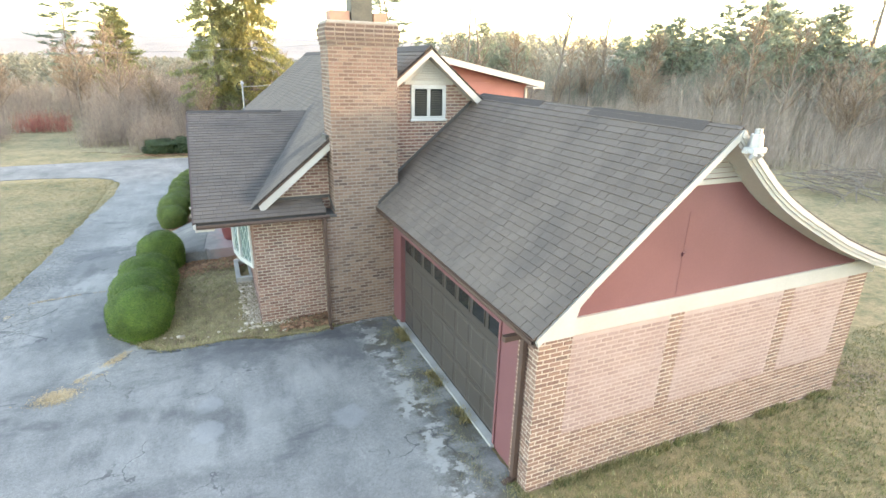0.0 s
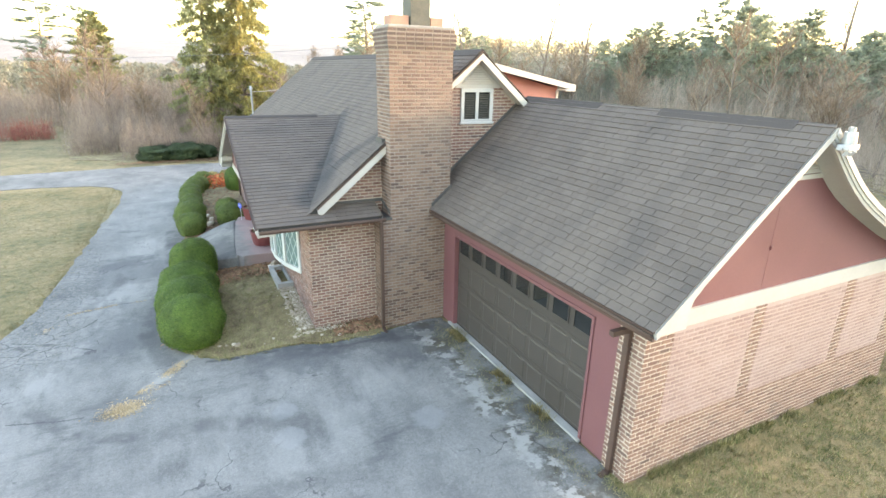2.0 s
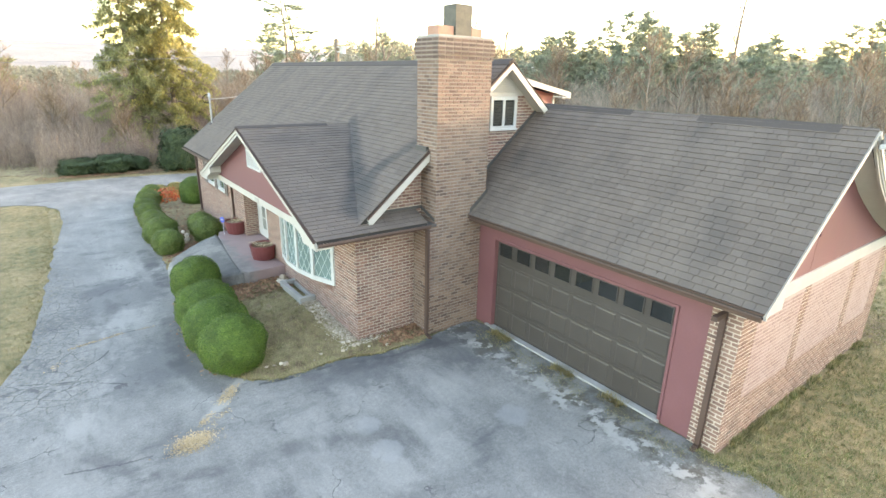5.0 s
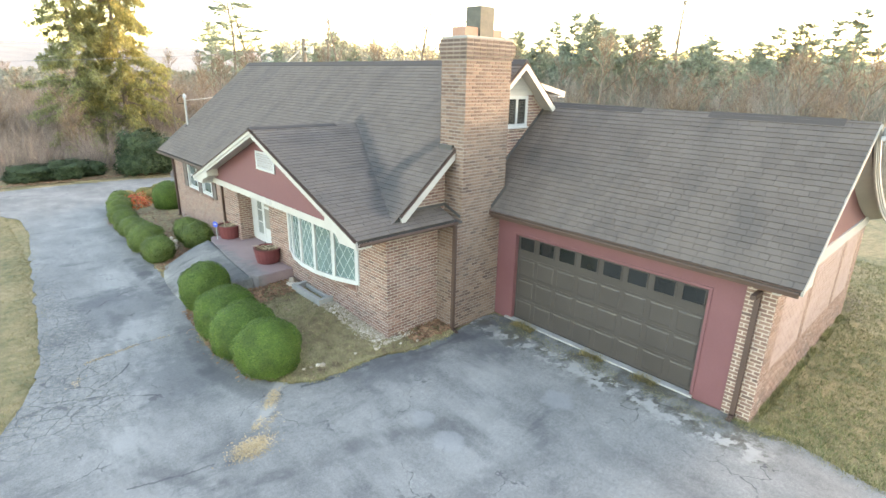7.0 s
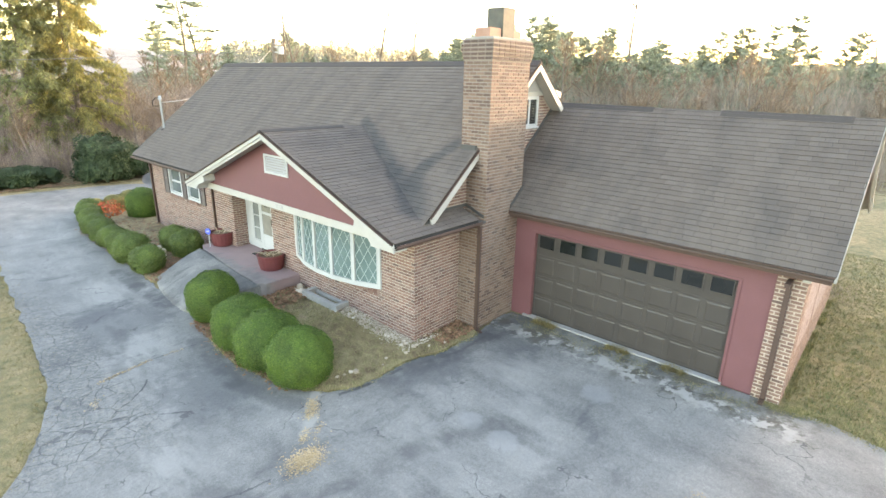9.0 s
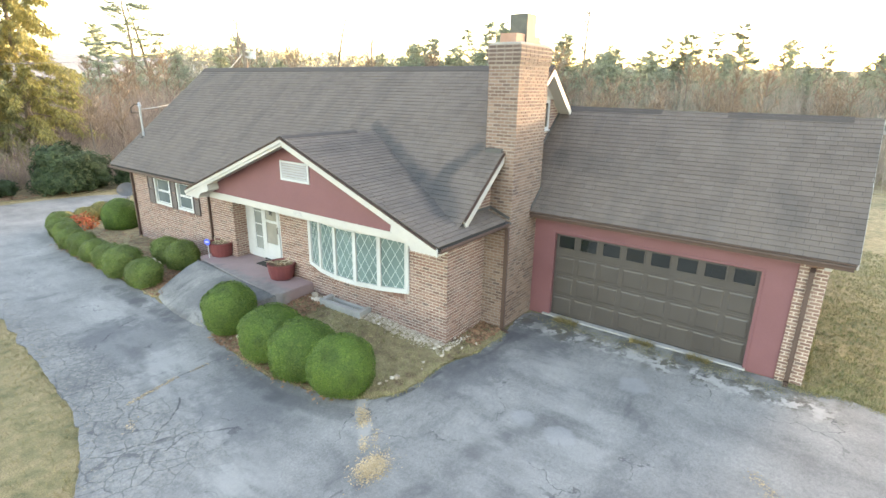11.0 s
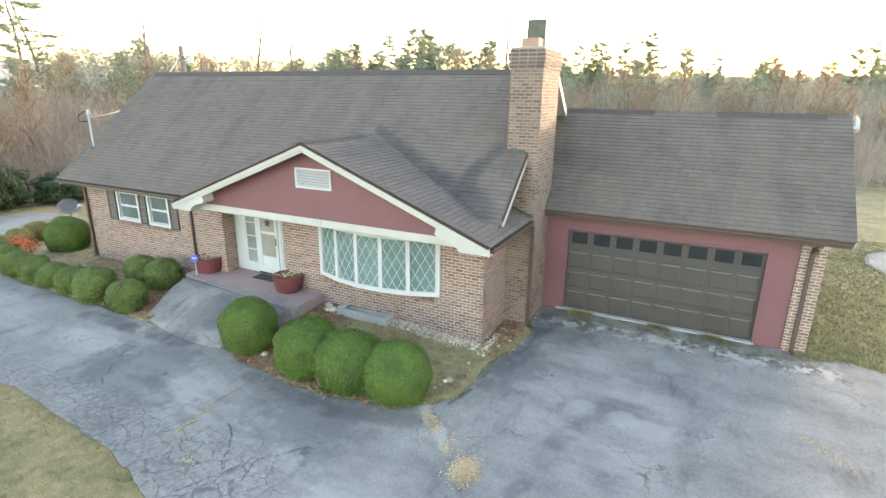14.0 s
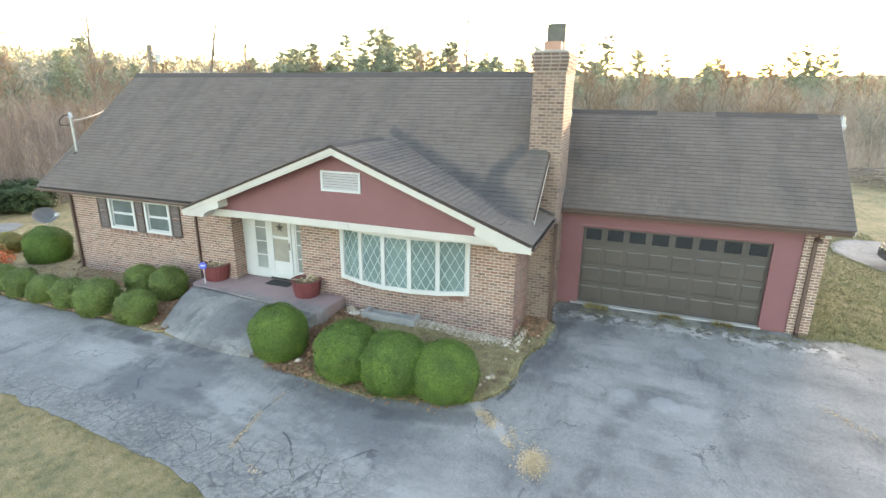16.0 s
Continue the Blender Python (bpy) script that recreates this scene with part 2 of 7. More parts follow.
def asphalt_material():
    m, nt, p, pos = base_material("worn_asphalt", 0.85)
    xyz = nt.nodes.new("ShaderNodeSeparateXYZ")
    nt.links.new(pos, xyz.inputs[0])
    stretch = nt.nodes.new("ShaderNodeVectorMath")
    stretch.operation = "MULTIPLY"
    nt.links.new(pos, stretch.inputs[0])
    stretch.inputs[1].default_value = (1.5, 0.55, 1)
    big, mid, fine = tex_noise(nt, pos, 0.45, 6.0, 0.62), tex_noise(nt, stretch.outputs[0], 1.1, 7.0, 0.68), tex_noise(nt, pos, 60, 3.0, 0.7)
    grit = tex_noise(nt, pos, 9, 5.0, 0.7)
    f = arith(nt, "ADD", arith(nt, "MULTIPLY", big, 0.52), arith(nt, "ADD", arith(nt, "MULTIPLY", mid, 0.36), arith(nt, "MULTIPLY", grit, 0.12)))
    col = ramp(nt, f, [(0.34, (0.088, 0.087, 0.085)), (0.44, (0.140, 0.137, 0.132)), (0.52, (0.182, 0.177, 0.168)), (0.64, (0.238, 0.230, 0.216))])
    col = mix(nt, 0.5, col, ramp(nt, fine, [(0.3, (0.25, 0.25, 0.25)), (0.7, (0.75, 0.75, 0.75))]), "OVERLAY")
    col = mix(nt, 0.25, col, ramp(nt, tex_noise(nt, pos, 17, 4.0, 0.7), [(0.32, (0.2, 0.2, 0.2)), (0.68, (0.8, 0.8, 0.8))]), "OVERLAY")
    # dark scuffs drawn out along the way of the wheels
    turned = nt.nodes.new("ShaderNodeMapping")
    nt.links.new(pos, turned.inputs["Vector"])
    turned.inputs["Rotation"].default_value = (0, 0, radians(24))
    turned.inputs["Scale"].default_value = (0.75, 2.3, 1)
    patchy = between(nt, tex_noise(nt, pos, 0.33, 3.0), 0.44, 0.6)
    for size_, a, b, k in ((0.75, 0.50, 0.66, 0.6), (3.1, 0.54, 0.66, 0.4)):
        scuff = between(nt, tex_noise(nt, turned.outputs[0], size_, 8.0, 0.72), a, b)
        col = mix(nt, arith(nt, "MULTIPLY", arith(nt, "MULTIPLY", scuff, patchy), k), col, (0.062, 0.065, 0.068))
    warp = nt.nodes.new("ShaderNodeTexNoise")
    warp.inputs["Scale"].default_value, warp.inputs["Detail"].default_value = 1.4, 4.0
    nt.links.new(pos, warp.inputs["Vector"])
    wob = arith(nt, "SUBTRACT", tex_noise(nt, pos, 2.6, 5.0, 0.65), 0.5)
    # pale round patches
    for x, y, r_ in ((2.0, 8.55, 0.26), (-0.5, 9.2, 0.22), (-0.45, 10.0, 0.2)):
        col = mix(nt, arith(nt, "MULTIPLY", near_point(nt, pos, x, y, r_ * 0.4, r_, arith(nt, "MULTIPLY", wob, 1.8)), 0.5), col, (0.235, 0.235, 0.235))
    # pale joint that runs from the bed to the heap of needles
    for a, b in (((-1.85, 12.95), (-2.35, 12.55)), ((-2.45, 12.3), (-2.85, 12.0))):
        col = mix(nt, arith(nt, "MULTIPLY", near_segment(nt, ragged_place(nt, pos), a, b, 0.15), 0.7), col, (0.30, 0.285, 0.26))
    # pale polished wheel tracks
    for a, b, k in (((-2.9, 22.5), (-3.9, 17.5), 0.45), ((-3.9, 17.5), (-4.9, 13.0), 0.45), ((-4.9, 13.0), (-5.2, 9.0), 0.35), ((1.6, 10.3), (-0.6, 8.6), 0.4), ((-0.4, 11.0), (-2.4, 9.2), 0.3)):
        track = arith(nt, "MULTIPLY", near_segment(nt, ragged_place(nt, pos, 1.2), a, b, 1.0, 0.1), arith(nt, "MULTIPLY", between(nt, mid, 0.36, 0.56), k))
        col = mix(nt, track, col, (0.275, 0.265, 0.25))
    # dark worn stains
    for x, y, r_ in ((0.15, 21.3, 0.5), (-1.2, 20.0, 0.6), (-0.9, 18.9, 0.8), (-3.85, 20.5, 0.6), (0.4, 12.0, 0.9), (2.9, 11.2, 0.8), (-3.6, 19.5, 1.1), (-3.4, 14.6, 0.9)):
        col = mix(nt, arith(nt, "MULTIPLY", near_point(nt, pos, x, y, r_ * 0.3, r_, arith(nt, "MULTIPLY", wob, 2.5)), 0.5), col, (0.07, 0.072, 0.078))
    # broken apron before the garage
    along = between(nt, arith(nt, "ADD", xyz.outputs["X"], wob), 2.75, 3.15)
    band = arith(nt, "MULTIPLY", along, arith(nt, "MULTIPLY", between(nt, xyz.outputs["Y"], 12.4, 12.0), between(nt, arith(nt, "ADD", xyz.outputs["Y"], wob), 4.7, 5.3)))
    mud = tex_noise(nt, pos, 1.7, 6.0, 0.7)
    col = mix(nt, arith(nt, "MULTIPLY", band, between(nt, mud, 0.44, 0.58)), col, (0.085, 0.078, 0.062))
    pale = arith(nt, "MULTIPLY", band, between(nt, tex_noise(nt, pos, 2.4, 5.0, 0.65), 0.49, 0.55))
    pale = arith(nt, "MULTIPLY", pale, between(nt, arith(nt, "ADD", xyz.outputs["X"], wob), 3.6, 3.4))
    col = mix(nt, pale, col, (0.30, 0.29, 0.27))
    # crazed strip by the lawn, long cracks elsewhere
    side = arith(nt, "MULTIPLY", between(nt, arith(nt, "ADD", xyz.outputs["X"], wob), -4.1, -4.75), arith(nt, "MULTIPLY", between(nt, xyz.outputs["Y"], 13.0, 14.5), between(nt, xyz.outputs["Y"], 26.0, 21.0)))
    c1 = arith(nt, "MULTIPLY", cracks(nt, pos, 2.3, 0.04, warp.outputs["Color"]), arith(nt, "MULTIPLY", side, between(nt, mid, 0.33, 0.45)))
    c2 = arith(nt, "MULTIPLY", cracks(nt, pos, 0.42, 0.009, warp.outputs["Color"]), between(nt, big, 0.50, 0.58))
    c3 = arith(nt, "MULTIPLY", cracks(nt, pos, 1.0, 0.012, warp.outputs["Color"]), between(nt, mid, 0.54, 0.64))
    c4 = arith(nt, "MULTIPLY", cracks(nt, pos, 5.5, 0.05, warp.outputs["Color"]), arith(nt, "MULTIPLY", side, between(nt, grit, 0.42, 0.55)))
    c = arith(nt, "MAXIMUM", arith(nt, "MAXIMUM", c1, c2), arith(nt, "MAXIMUM", arith(nt, "MULTIPLY", c3, 0.4), arith(nt, "MULTIPLY", c4, 0.6)))
    col = mix(nt, arith(nt, "MULTIPLY", c, 0.7), col, (0.05, 0.05, 0.052))
    # single long cracks and open joints: a polyline and its half width
    ragged = ragged_place(nt, pos)
    thin = between(nt, tex_noise(nt, pos, 1.9, 3.0), 0.34, 0.55)
    for line, width, depth_ in LONG_CRACKS:
        for a, b in zip(line, line[1:]):
            k = arith(nt, "MULTIPLY", near_segment(nt, ragged, a, b, width), depth_)
            k = arith(nt, "MULTIPLY", k, thin) if depth_ < 0.9 else k
            col = mix(nt, k, col, (0.052, 0.052, 0.055))
            c = arith(nt, "MAXIMUM", c, k)
    # gravelly border, its binder worn dark
    col = mix(nt, arith(nt, "MULTIPLY", side, arith(nt, "MULTIPLY", between(nt, tex_noise(nt, pos, 6, 6.0, 0.8), 0.46, 0.56), 0.45)), col, (0.075, 0.077, 0.08))
    col = mix(nt, arith(nt, "MULTIPLY", side, arith(nt, "MULTIPLY", between(nt, tex_noise(nt, pos, 14, 4.0, 0.8), 0.5, 0.62), 0.6)), col, (0.26, 0.235, 0.20))
    nt.links.new(col, p.inputs["Base Color"])
    bump(nt, p, arith(nt, "SUBTRACT", arith(nt, "MULTIPLY", fine, 0.5), c), 0.6, 0.008)
    return m


def lawn_material(name, stops, scale=0.5):
    m, nt, p, pos = base_material(name, 0.95)
    big, mid, fine = tex_noise(nt, pos, scale, 5.0, 0.6), tex_noise(nt, pos, 4.0, 4.0, 0.6), tex_noise(nt, pos, 40, 4.0, 0.7)
    f = arith(nt, "ADD", arith(nt, "MULTIPLY", big, 0.55), arith(nt, "MULTIPLY", mid, 0.45))
    col = ramp(nt, f, stops)
    col = mix(nt, 0.6, col, ramp(nt, fine, [(0.3, (0.15, 0.15, 0.15)), (0.7, (0.85, 0.85, 0.85))]), "OVERLAY")
    nt.links.new(col, p.inputs["Base Color"])
    bump(nt, p, arith(nt, "ADD", mid, fine), 0.7, 0.02)
    return m


M["asphalt"] = asphalt_material()
M["lawn"] = lawn_material("winter_lawn", [(0.36, (0.100, 0.097, 0.043)), (0.46, (0.180, 0.146, 0.068)), (0.56, (0.245, 0.185, 0.093)), (0.7, (0.30, 0.225, 0.125))])
M["bed"] = lawn_material("leaf_litter_bed", [(0.36, (0.13, 0.085, 0.05)), (0.5, (0.22, 0.17, 0.09)), (0.62, (0.27, 0.23, 0.12)), (0.72, (0.32, 0.23, 0.15))], 1.0)
M["walk"] = surface("stained_walk_concrete", (0.085, 0.09, 0.094), (0.19, 0.195, 0.197), 1.2, 60, 0.9, 0.004)
M["porch"] = surface("faded_red_painted_concrete", (0.235, 0.158, 0.156), (0.32, 0.228, 0.223), 1.2, 50, 0.75, 0.002)


def worn_to_concrete(m, a, b):
    """Paint walked off towards the open edge of the slab, in ragged patches."""
    nt = m.node_tree
    p = nt.nodes["Principled BSDF"]
    paint = p.inputs["Base Color"].links[0].from_socket
    g = nt.nodes.new("ShaderNodeNewGeometry")
    xyz = nt.nodes.new("ShaderNodeSeparateXYZ")
    nt.links.new(g.outputs["Position"], xyz.inputs[0])
    ragged = arith(nt, "ADD", xyz.outputs["X"], arith(nt, "MULTIPLY", tex_noise(nt, g.outputs["Position"], 2.2, 6.0, 0.7), 1.4))
    bare = ramp(nt, tex_noise(nt, g.outputs["Position"], 3.0, 5.0), [(0.35, (0.15, 0.145, 0.142)), (0.65, (0.24, 0.23, 0.222))])
    nt.links.new(mix(nt, arith(nt, "MULTIPLY", between(nt, ragged, a, b), 0.8), paint, bare), p.inputs["Base Color"])


worn_to_concrete(M["porch"], 0.95, 0.5)
M["stone"] = pieces("pale_limestone_rubble", [(0.0, (0.30, 0.24, 0.175)), (0.5, (0.46, 0.385, 0.30)), (0.9, (0.58, 0.505, 0.41)), (1.0, (0.68, 0.62, 0.53))], (0.20, 0.145, 0.095), 0.3)
M["well"] = surface("weathered_grey_concrete", (0.23, 0.225, 0.21), (0.36, 0.35, 0.33), 3.0, 60, 0.9, 0.003)


def leaf_material(name, stops, rough=0.6, through_=0.0):
    """Leaves, each with its own shade; through_: the share of light that passes through the blade."""
    m, nt, p, pos = base_material(name, rough)
    own = ramp(nt, piece_random(nt), stops)
    n = tex_noise(nt, pos, 2.2, 4.0)
    own = mix(nt, 0.5, own, ramp(nt, n, [(0.35, (0.25, 0.25, 0.25)), (0.68, (0.75, 0.75, 0.75))]), "OVERLAY")
    nt.links.new(own, p.inputs["Base Color"])
    if through_:
        tr, ms = nt.nodes.new("ShaderNodeBsdfTranslucent"), nt.nodes.new("ShaderNodeMixShader")
        nt.links.new(own, tr.inputs["Color"])
        ms.inputs[0].default_value = through_
        nt.links.new(p.outputs[0], ms.inputs[1])
        nt.links.new(tr.outputs[0], ms.inputs[2])
        nt.links.new(ms.outputs[0], nt.nodes["Material Output"].inputs["Surface"])
    return m


M["box_leaf"] = leaf_material("boxwood_leaves", [(0.0, (0.040, 0.084, 0.011)), (0.35, (0.070, 0.130, 0.017)), (0.7, (0.097, 0.165, 0.022)), (1.0, (0.15, 0.205, 0.04))], 0.7, 0.2)
# pine green paled towards grey: the haze before the far trees is in this colour
M["pine_leaf"] = leaf_material("haze_paled_pine_needles", [(0.0, (0.21, 0.25, 0.185)), (0.5, (0.27, 0.31, 0.235)), (1.0, (0.34, 0.37, 0.275))], 0.8, 0.55)
M["gold_leaf"] = leaf_material("golden_spruce_needles", [(0.0, (0.20, 0.20, 0.095)), (0.4, (0.30, 0.285, 0.115)), (0.8, (0.385, 0.345, 0.13)), (1.0, (0.45, 0.40, 0.16))], 0.7, 0.6)
M["bark"] = surface("grey_bark", (0.12, 0.095, 0.075), (0.26, 0.215, 0.175), 3, 30, 0.9, 0.01)
M["twig"] = leaf_material("bare_twigs", [(0.0, (0.17, 0.12, 0.085)), (0.5, (0.28, 0.205, 0.145)), (0.85, (0.36, 0.27, 0.19)), (1.0, (0.22, 0.18, 0.15))], 0.9, 0.25)
M["dry_leaf"] = leaf_material("fallen_leaves", [(0.0, (0.15, 0.075, 0.042)), (0.5, (0.24, 0.125, 0.068)), (1.0, (0.34, 0.20, 0.115))], 0.85)
M["shutter"] = surface("dark_brown_shutter", (0.05, 0.035, 0.033), (0.085, 0.062, 0.058), 2, 30, 0.55, 0.001)
M["came"] = surface("pale_glazing_bar", (0.30, 0.37, 0.365), (0.38, 0.45, 0.44), 2, 30, 0.5, 0.0)
M["curtain"] = surface("pale_green_curtain", (0.22, 0.36, 0.32), (0.36, 0.52, 0.47), 3, 20, 0.9, 0.01)
M["door_glass"] = glass("curtained_door_glass", (0.34, 0.32, 0.28), 0.08)
M["planter"] = surface("dark_red_painted_barrel", (0.12, 0.026, 0.028), (0.175, 0.045, 0.043), 3, 30, 0.55, 0.002)
M["straw"] = surface("straw_coloured_stem", (0.40, 0.31, 0.2), (0.58, 0.48, 0.34), 5, 40, 0.85, 0.0)
M["blue"] = surface("blue_sign_paint", (0.05, 0.08, 0.45), (0.08, 0.13, 0.6), 2, 30, 0.4, 0.0)
M["silver"] = surface("galvanised_steel", (0.27, 0.28, 0.29), (0.40, 0.41, 0.42), 6, 60, 0.45, 0.0005, 0.6)
M["dish"] = surface("grey_painted_steel", (0.16, 0.165, 0.17), (0.23, 0.235, 0.24), 4, 50, 0.5, 0.0005)
M["cable"] = surface("grey_cable", (0.25, 0.24, 0.22), (0.5, 0.48, 0.44), 12, 60, 0.7, 0.0)
M["car"] = surface("dark_car_paint", (0.012, 0.013, 0.015), (0.018, 0.02, 0.022), 2, 30, 0.25, 0.0)
M["red_leaf"] = leaf_material("orange_red_leaves", [(0.0, (0.45, 0.07, 0.025)), (0.5, (0.62, 0.14, 0.04)), (1.0, (0.72, 0.28, 0.1))])
M["yew_leaf"] = leaf_material("dark_evergreen_leaves", [(0.0, (0.026, 0.045, 0.018)), (0.5, (0.04, 0.066, 0.024)), (1.0, (0.06, 0.088, 0.034))], 0.8, 0.15)
M["grass"] = leaf_material("grass_blades", [(0.0, (0.09, 0.11, 0.035)), (0.35, (0.17, 0.165, 0.06)), (0.7, (0.30, 0.245, 0.12)), (1.0, (0.37, 0.30, 0.165))], 0.9)
M["brush"] = leaf_material("bare_thicket", [(0.0, (0.27, 0.215, 0.18)), (0.4, (0.38, 0.305, 0.25)), (0.8, (0.47, 0.385, 0.305)), (1.0, (0.34, 0.30, 0.26))], 0.95, 0.25)
M["brush_grey"] = leaf_material("grey_bare_thicket", [(0.0, (0.20, 0.155, 0.13)), (0.4, (0.29, 0.225, 0.185)), (0.8, (0.38, 0.295, 0.235)), (1.0, (0.26, 0.22, 0.195))], 0.95, 0.25)
M["clover"] = leaf_material("green_lawn_weeds", [(0.0, (0.125, 0.145, 0.05)), (0.5, (0.185, 0.195, 0.075)), (1.0, (0.26, 0.245, 0.11))], 0.85, 0.15)
M["maroon_leaf"] = leaf_material("maroon_brush", [(0.0, (0.25, 0.07, 0.06)), (1.0, (0.40, 0.16, 0.12))], 0.9)
# wooded hills in grey-tan: the haze of distance is painted into the stops
M["hill"] = lawn_material("haze_painted_hill", [(0.36, (0.17, 0.155, 0.145)), (0.5, (0.225, 0.20, 0.185)), (0.62, (0.275, 0.24, 0.215)), (0.72, (0.21, 0.21, 0.20))], 0.03)
M["tan_litter"] = leaf_material("tan_needles", [(0.0, (0.27, 0.19, 0.105)), (0.5, (0.36, 0.26, 0.145)), (1.0, (0.44, 0.33, 0.20))], 0.9)
M["dry_grass"] = leaf_material("dry_grass_blades", [(0.0, (0.125, 0.115, 0.042)), (0.4, (0.19, 0.153, 0.064)), (0.8, (0.26, 0.20, 0.09)), (1.0, (0.33, 0.255, 0.13))], 0.9)
M["olive_leaf"] = leaf_material("olive_spruce_needles", [(0.0, (0.18, 0.20, 0.10)), (0.5, (0.25, 0.265, 0.13)), (1.0, (0.34, 0.33, 0.15))], 0.7, 0.6)
# far foliage greyed and lightened: aerial haze put into the base colour
M["far_wood"] = leaf_material("haze_greyed_far_wood", [(0.0, (0.20, 0.205, 0.16)), (0.5, (0.25, 0.245, 0.19)), (1.0, (0.32, 0.295, 0.24))], 0.9, 0.5)
M["box_light"] = leaf_material("light_boxwood_leaves", [(0.0, (0.070, 0.108, 0.019)), (0.5, (0.098, 0.140, 0.026)), (0.85, (0.125, 0.163, 0.032)), (1.0, (0.14, 0.16, 0.046))], 0.7, 0.15)

# ---- building helpers ----
rng = random.Random(7)


def link(name, bm, material, parent=None, label=""):
    me = bpy.data.meshes.new(name)
    bm.to_mesh(me)
    bm.free()
    me.materials.append(material)
    ob = new(name, me)
    if parent:
        ob.parent = parent
    return tagged(ob, label)


def part(name, bm, material, parent, label=""):
    """One mesh object under a thing or under a part."""
    return link(name, bm, material, parent, label)


def thing(name, label, category, group="", kind="", at=(0, 0, 0)):
    ob = new(name)
    ob.empty_display_size = 0.2
    ob.location = at
    bpy.context.view_layer.update()
    return tagged(ob, label, category, group, kind)


def box(bm, x0, x1, y0, y1, z0, z1, bevel=0.0):
    m = Matrix.Translation(((x0 + x1) / 2, (y0 + y1) / 2, (z0 + z1) / 2)) @ Matrix.Diagonal((abs(x1 - x0), abs(y1 - y0), abs(z1 - z0), 1))
    made = bmesh.ops.create_cube(bm, size=1.0, matrix=m)
    if bevel:
        edges = list({e for v in made["verts"] for e in v.link_edges})
        bmesh.ops.bevel(bm, geom=edges, offset=bevel, segments=2, affect="EDGES", profile=0.6)
    return bm


def boxes(*rows, bevel=0.0):
    bm = bmesh.new()
    for r in rows:
        box(bm, *r, bevel=bevel)
    return bm


def prism(bm, points, axis, a, b):
    """A polygon of two coordinates, drawn out along an axis from a to b."""
    def at(p, w):
        return {"x": (w, p[0], p[1]), "y": (p[0], w, p[1]), "z": (p[0], p[1], w)}[axis]
    lo, hi = [bm.verts.new(at(p, a)) for p in points], [bm.verts.new(at(p, b)) for p in points]
    n = len(points)
    bm.faces.new(lo)
    bm.faces.new(hi[::-1])
    for i in range(n):
        bm.faces.new((lo[i], hi[i], hi[(i + 1) % n], lo[(i + 1) % n]))
    bmesh.ops.recalc_face_normals(bm, faces=bm.faces)
    return bm


def strip(bm, path, axis, a, b, thick):
    """A band of even thickness below a path of two coordinates, drawn out along an axis."""
    under = []
    for i, p in enumerate(path):
        q0, q1 = Vector(path[max(i - 1, 0)]), Vector(path[min(i + 1, len(path) - 1)])
        d = (q1 - q0).normalized()
        under.append((p[0] + d.y * thick * 0.5, p[1] - thick * (1.0 + 0.3 * abs(d.y))))
    return prism(bm, list(path) + under[::-1], axis, a, b)


def joined(name, verts, faces, material, parent, label="", kind="stuff"):
    me = bpy.data.meshes.new(name)
    me.from_pydata(verts, [], faces)
    me.materials.append(material)
    ob = new(name, me)
    if parent:
        ob.parent = parent
    return tagged(ob, label, kind=kind)


BOX_FACES = [(0, 3, 2, 1), (4, 5, 6, 7), (0, 1, 5, 4), (1, 2, 6, 5), (2, 3, 7, 6), (3, 0, 4, 7)]


def block_mesh(name, l, d, h, material, slope=0.006):
    """A brick: its face is a little smaller than its back."""
    s = slope
    v = [(-l / 2, 0, -h / 2), (l / 2, 0, -h / 2), (l / 2, 0, h / 2), (-l / 2, 0, h / 2),
         (-l / 2 + s, d, -h / 2 + s), (l / 2 - s, d, -h / 2 + s), (l / 2 - s, d, h / 2 - s), (-l / 2 + s, d, h / 2 - s)]
    me = bpy.data.meshes.new(name)
    me.from_pydata(v, [], BOX_FACES)
    me.materials.append(material)
    return me


COURSE, BRICK, JOINT = 0.0777, 0.213, 0.0145
ONE_BRICK = {}


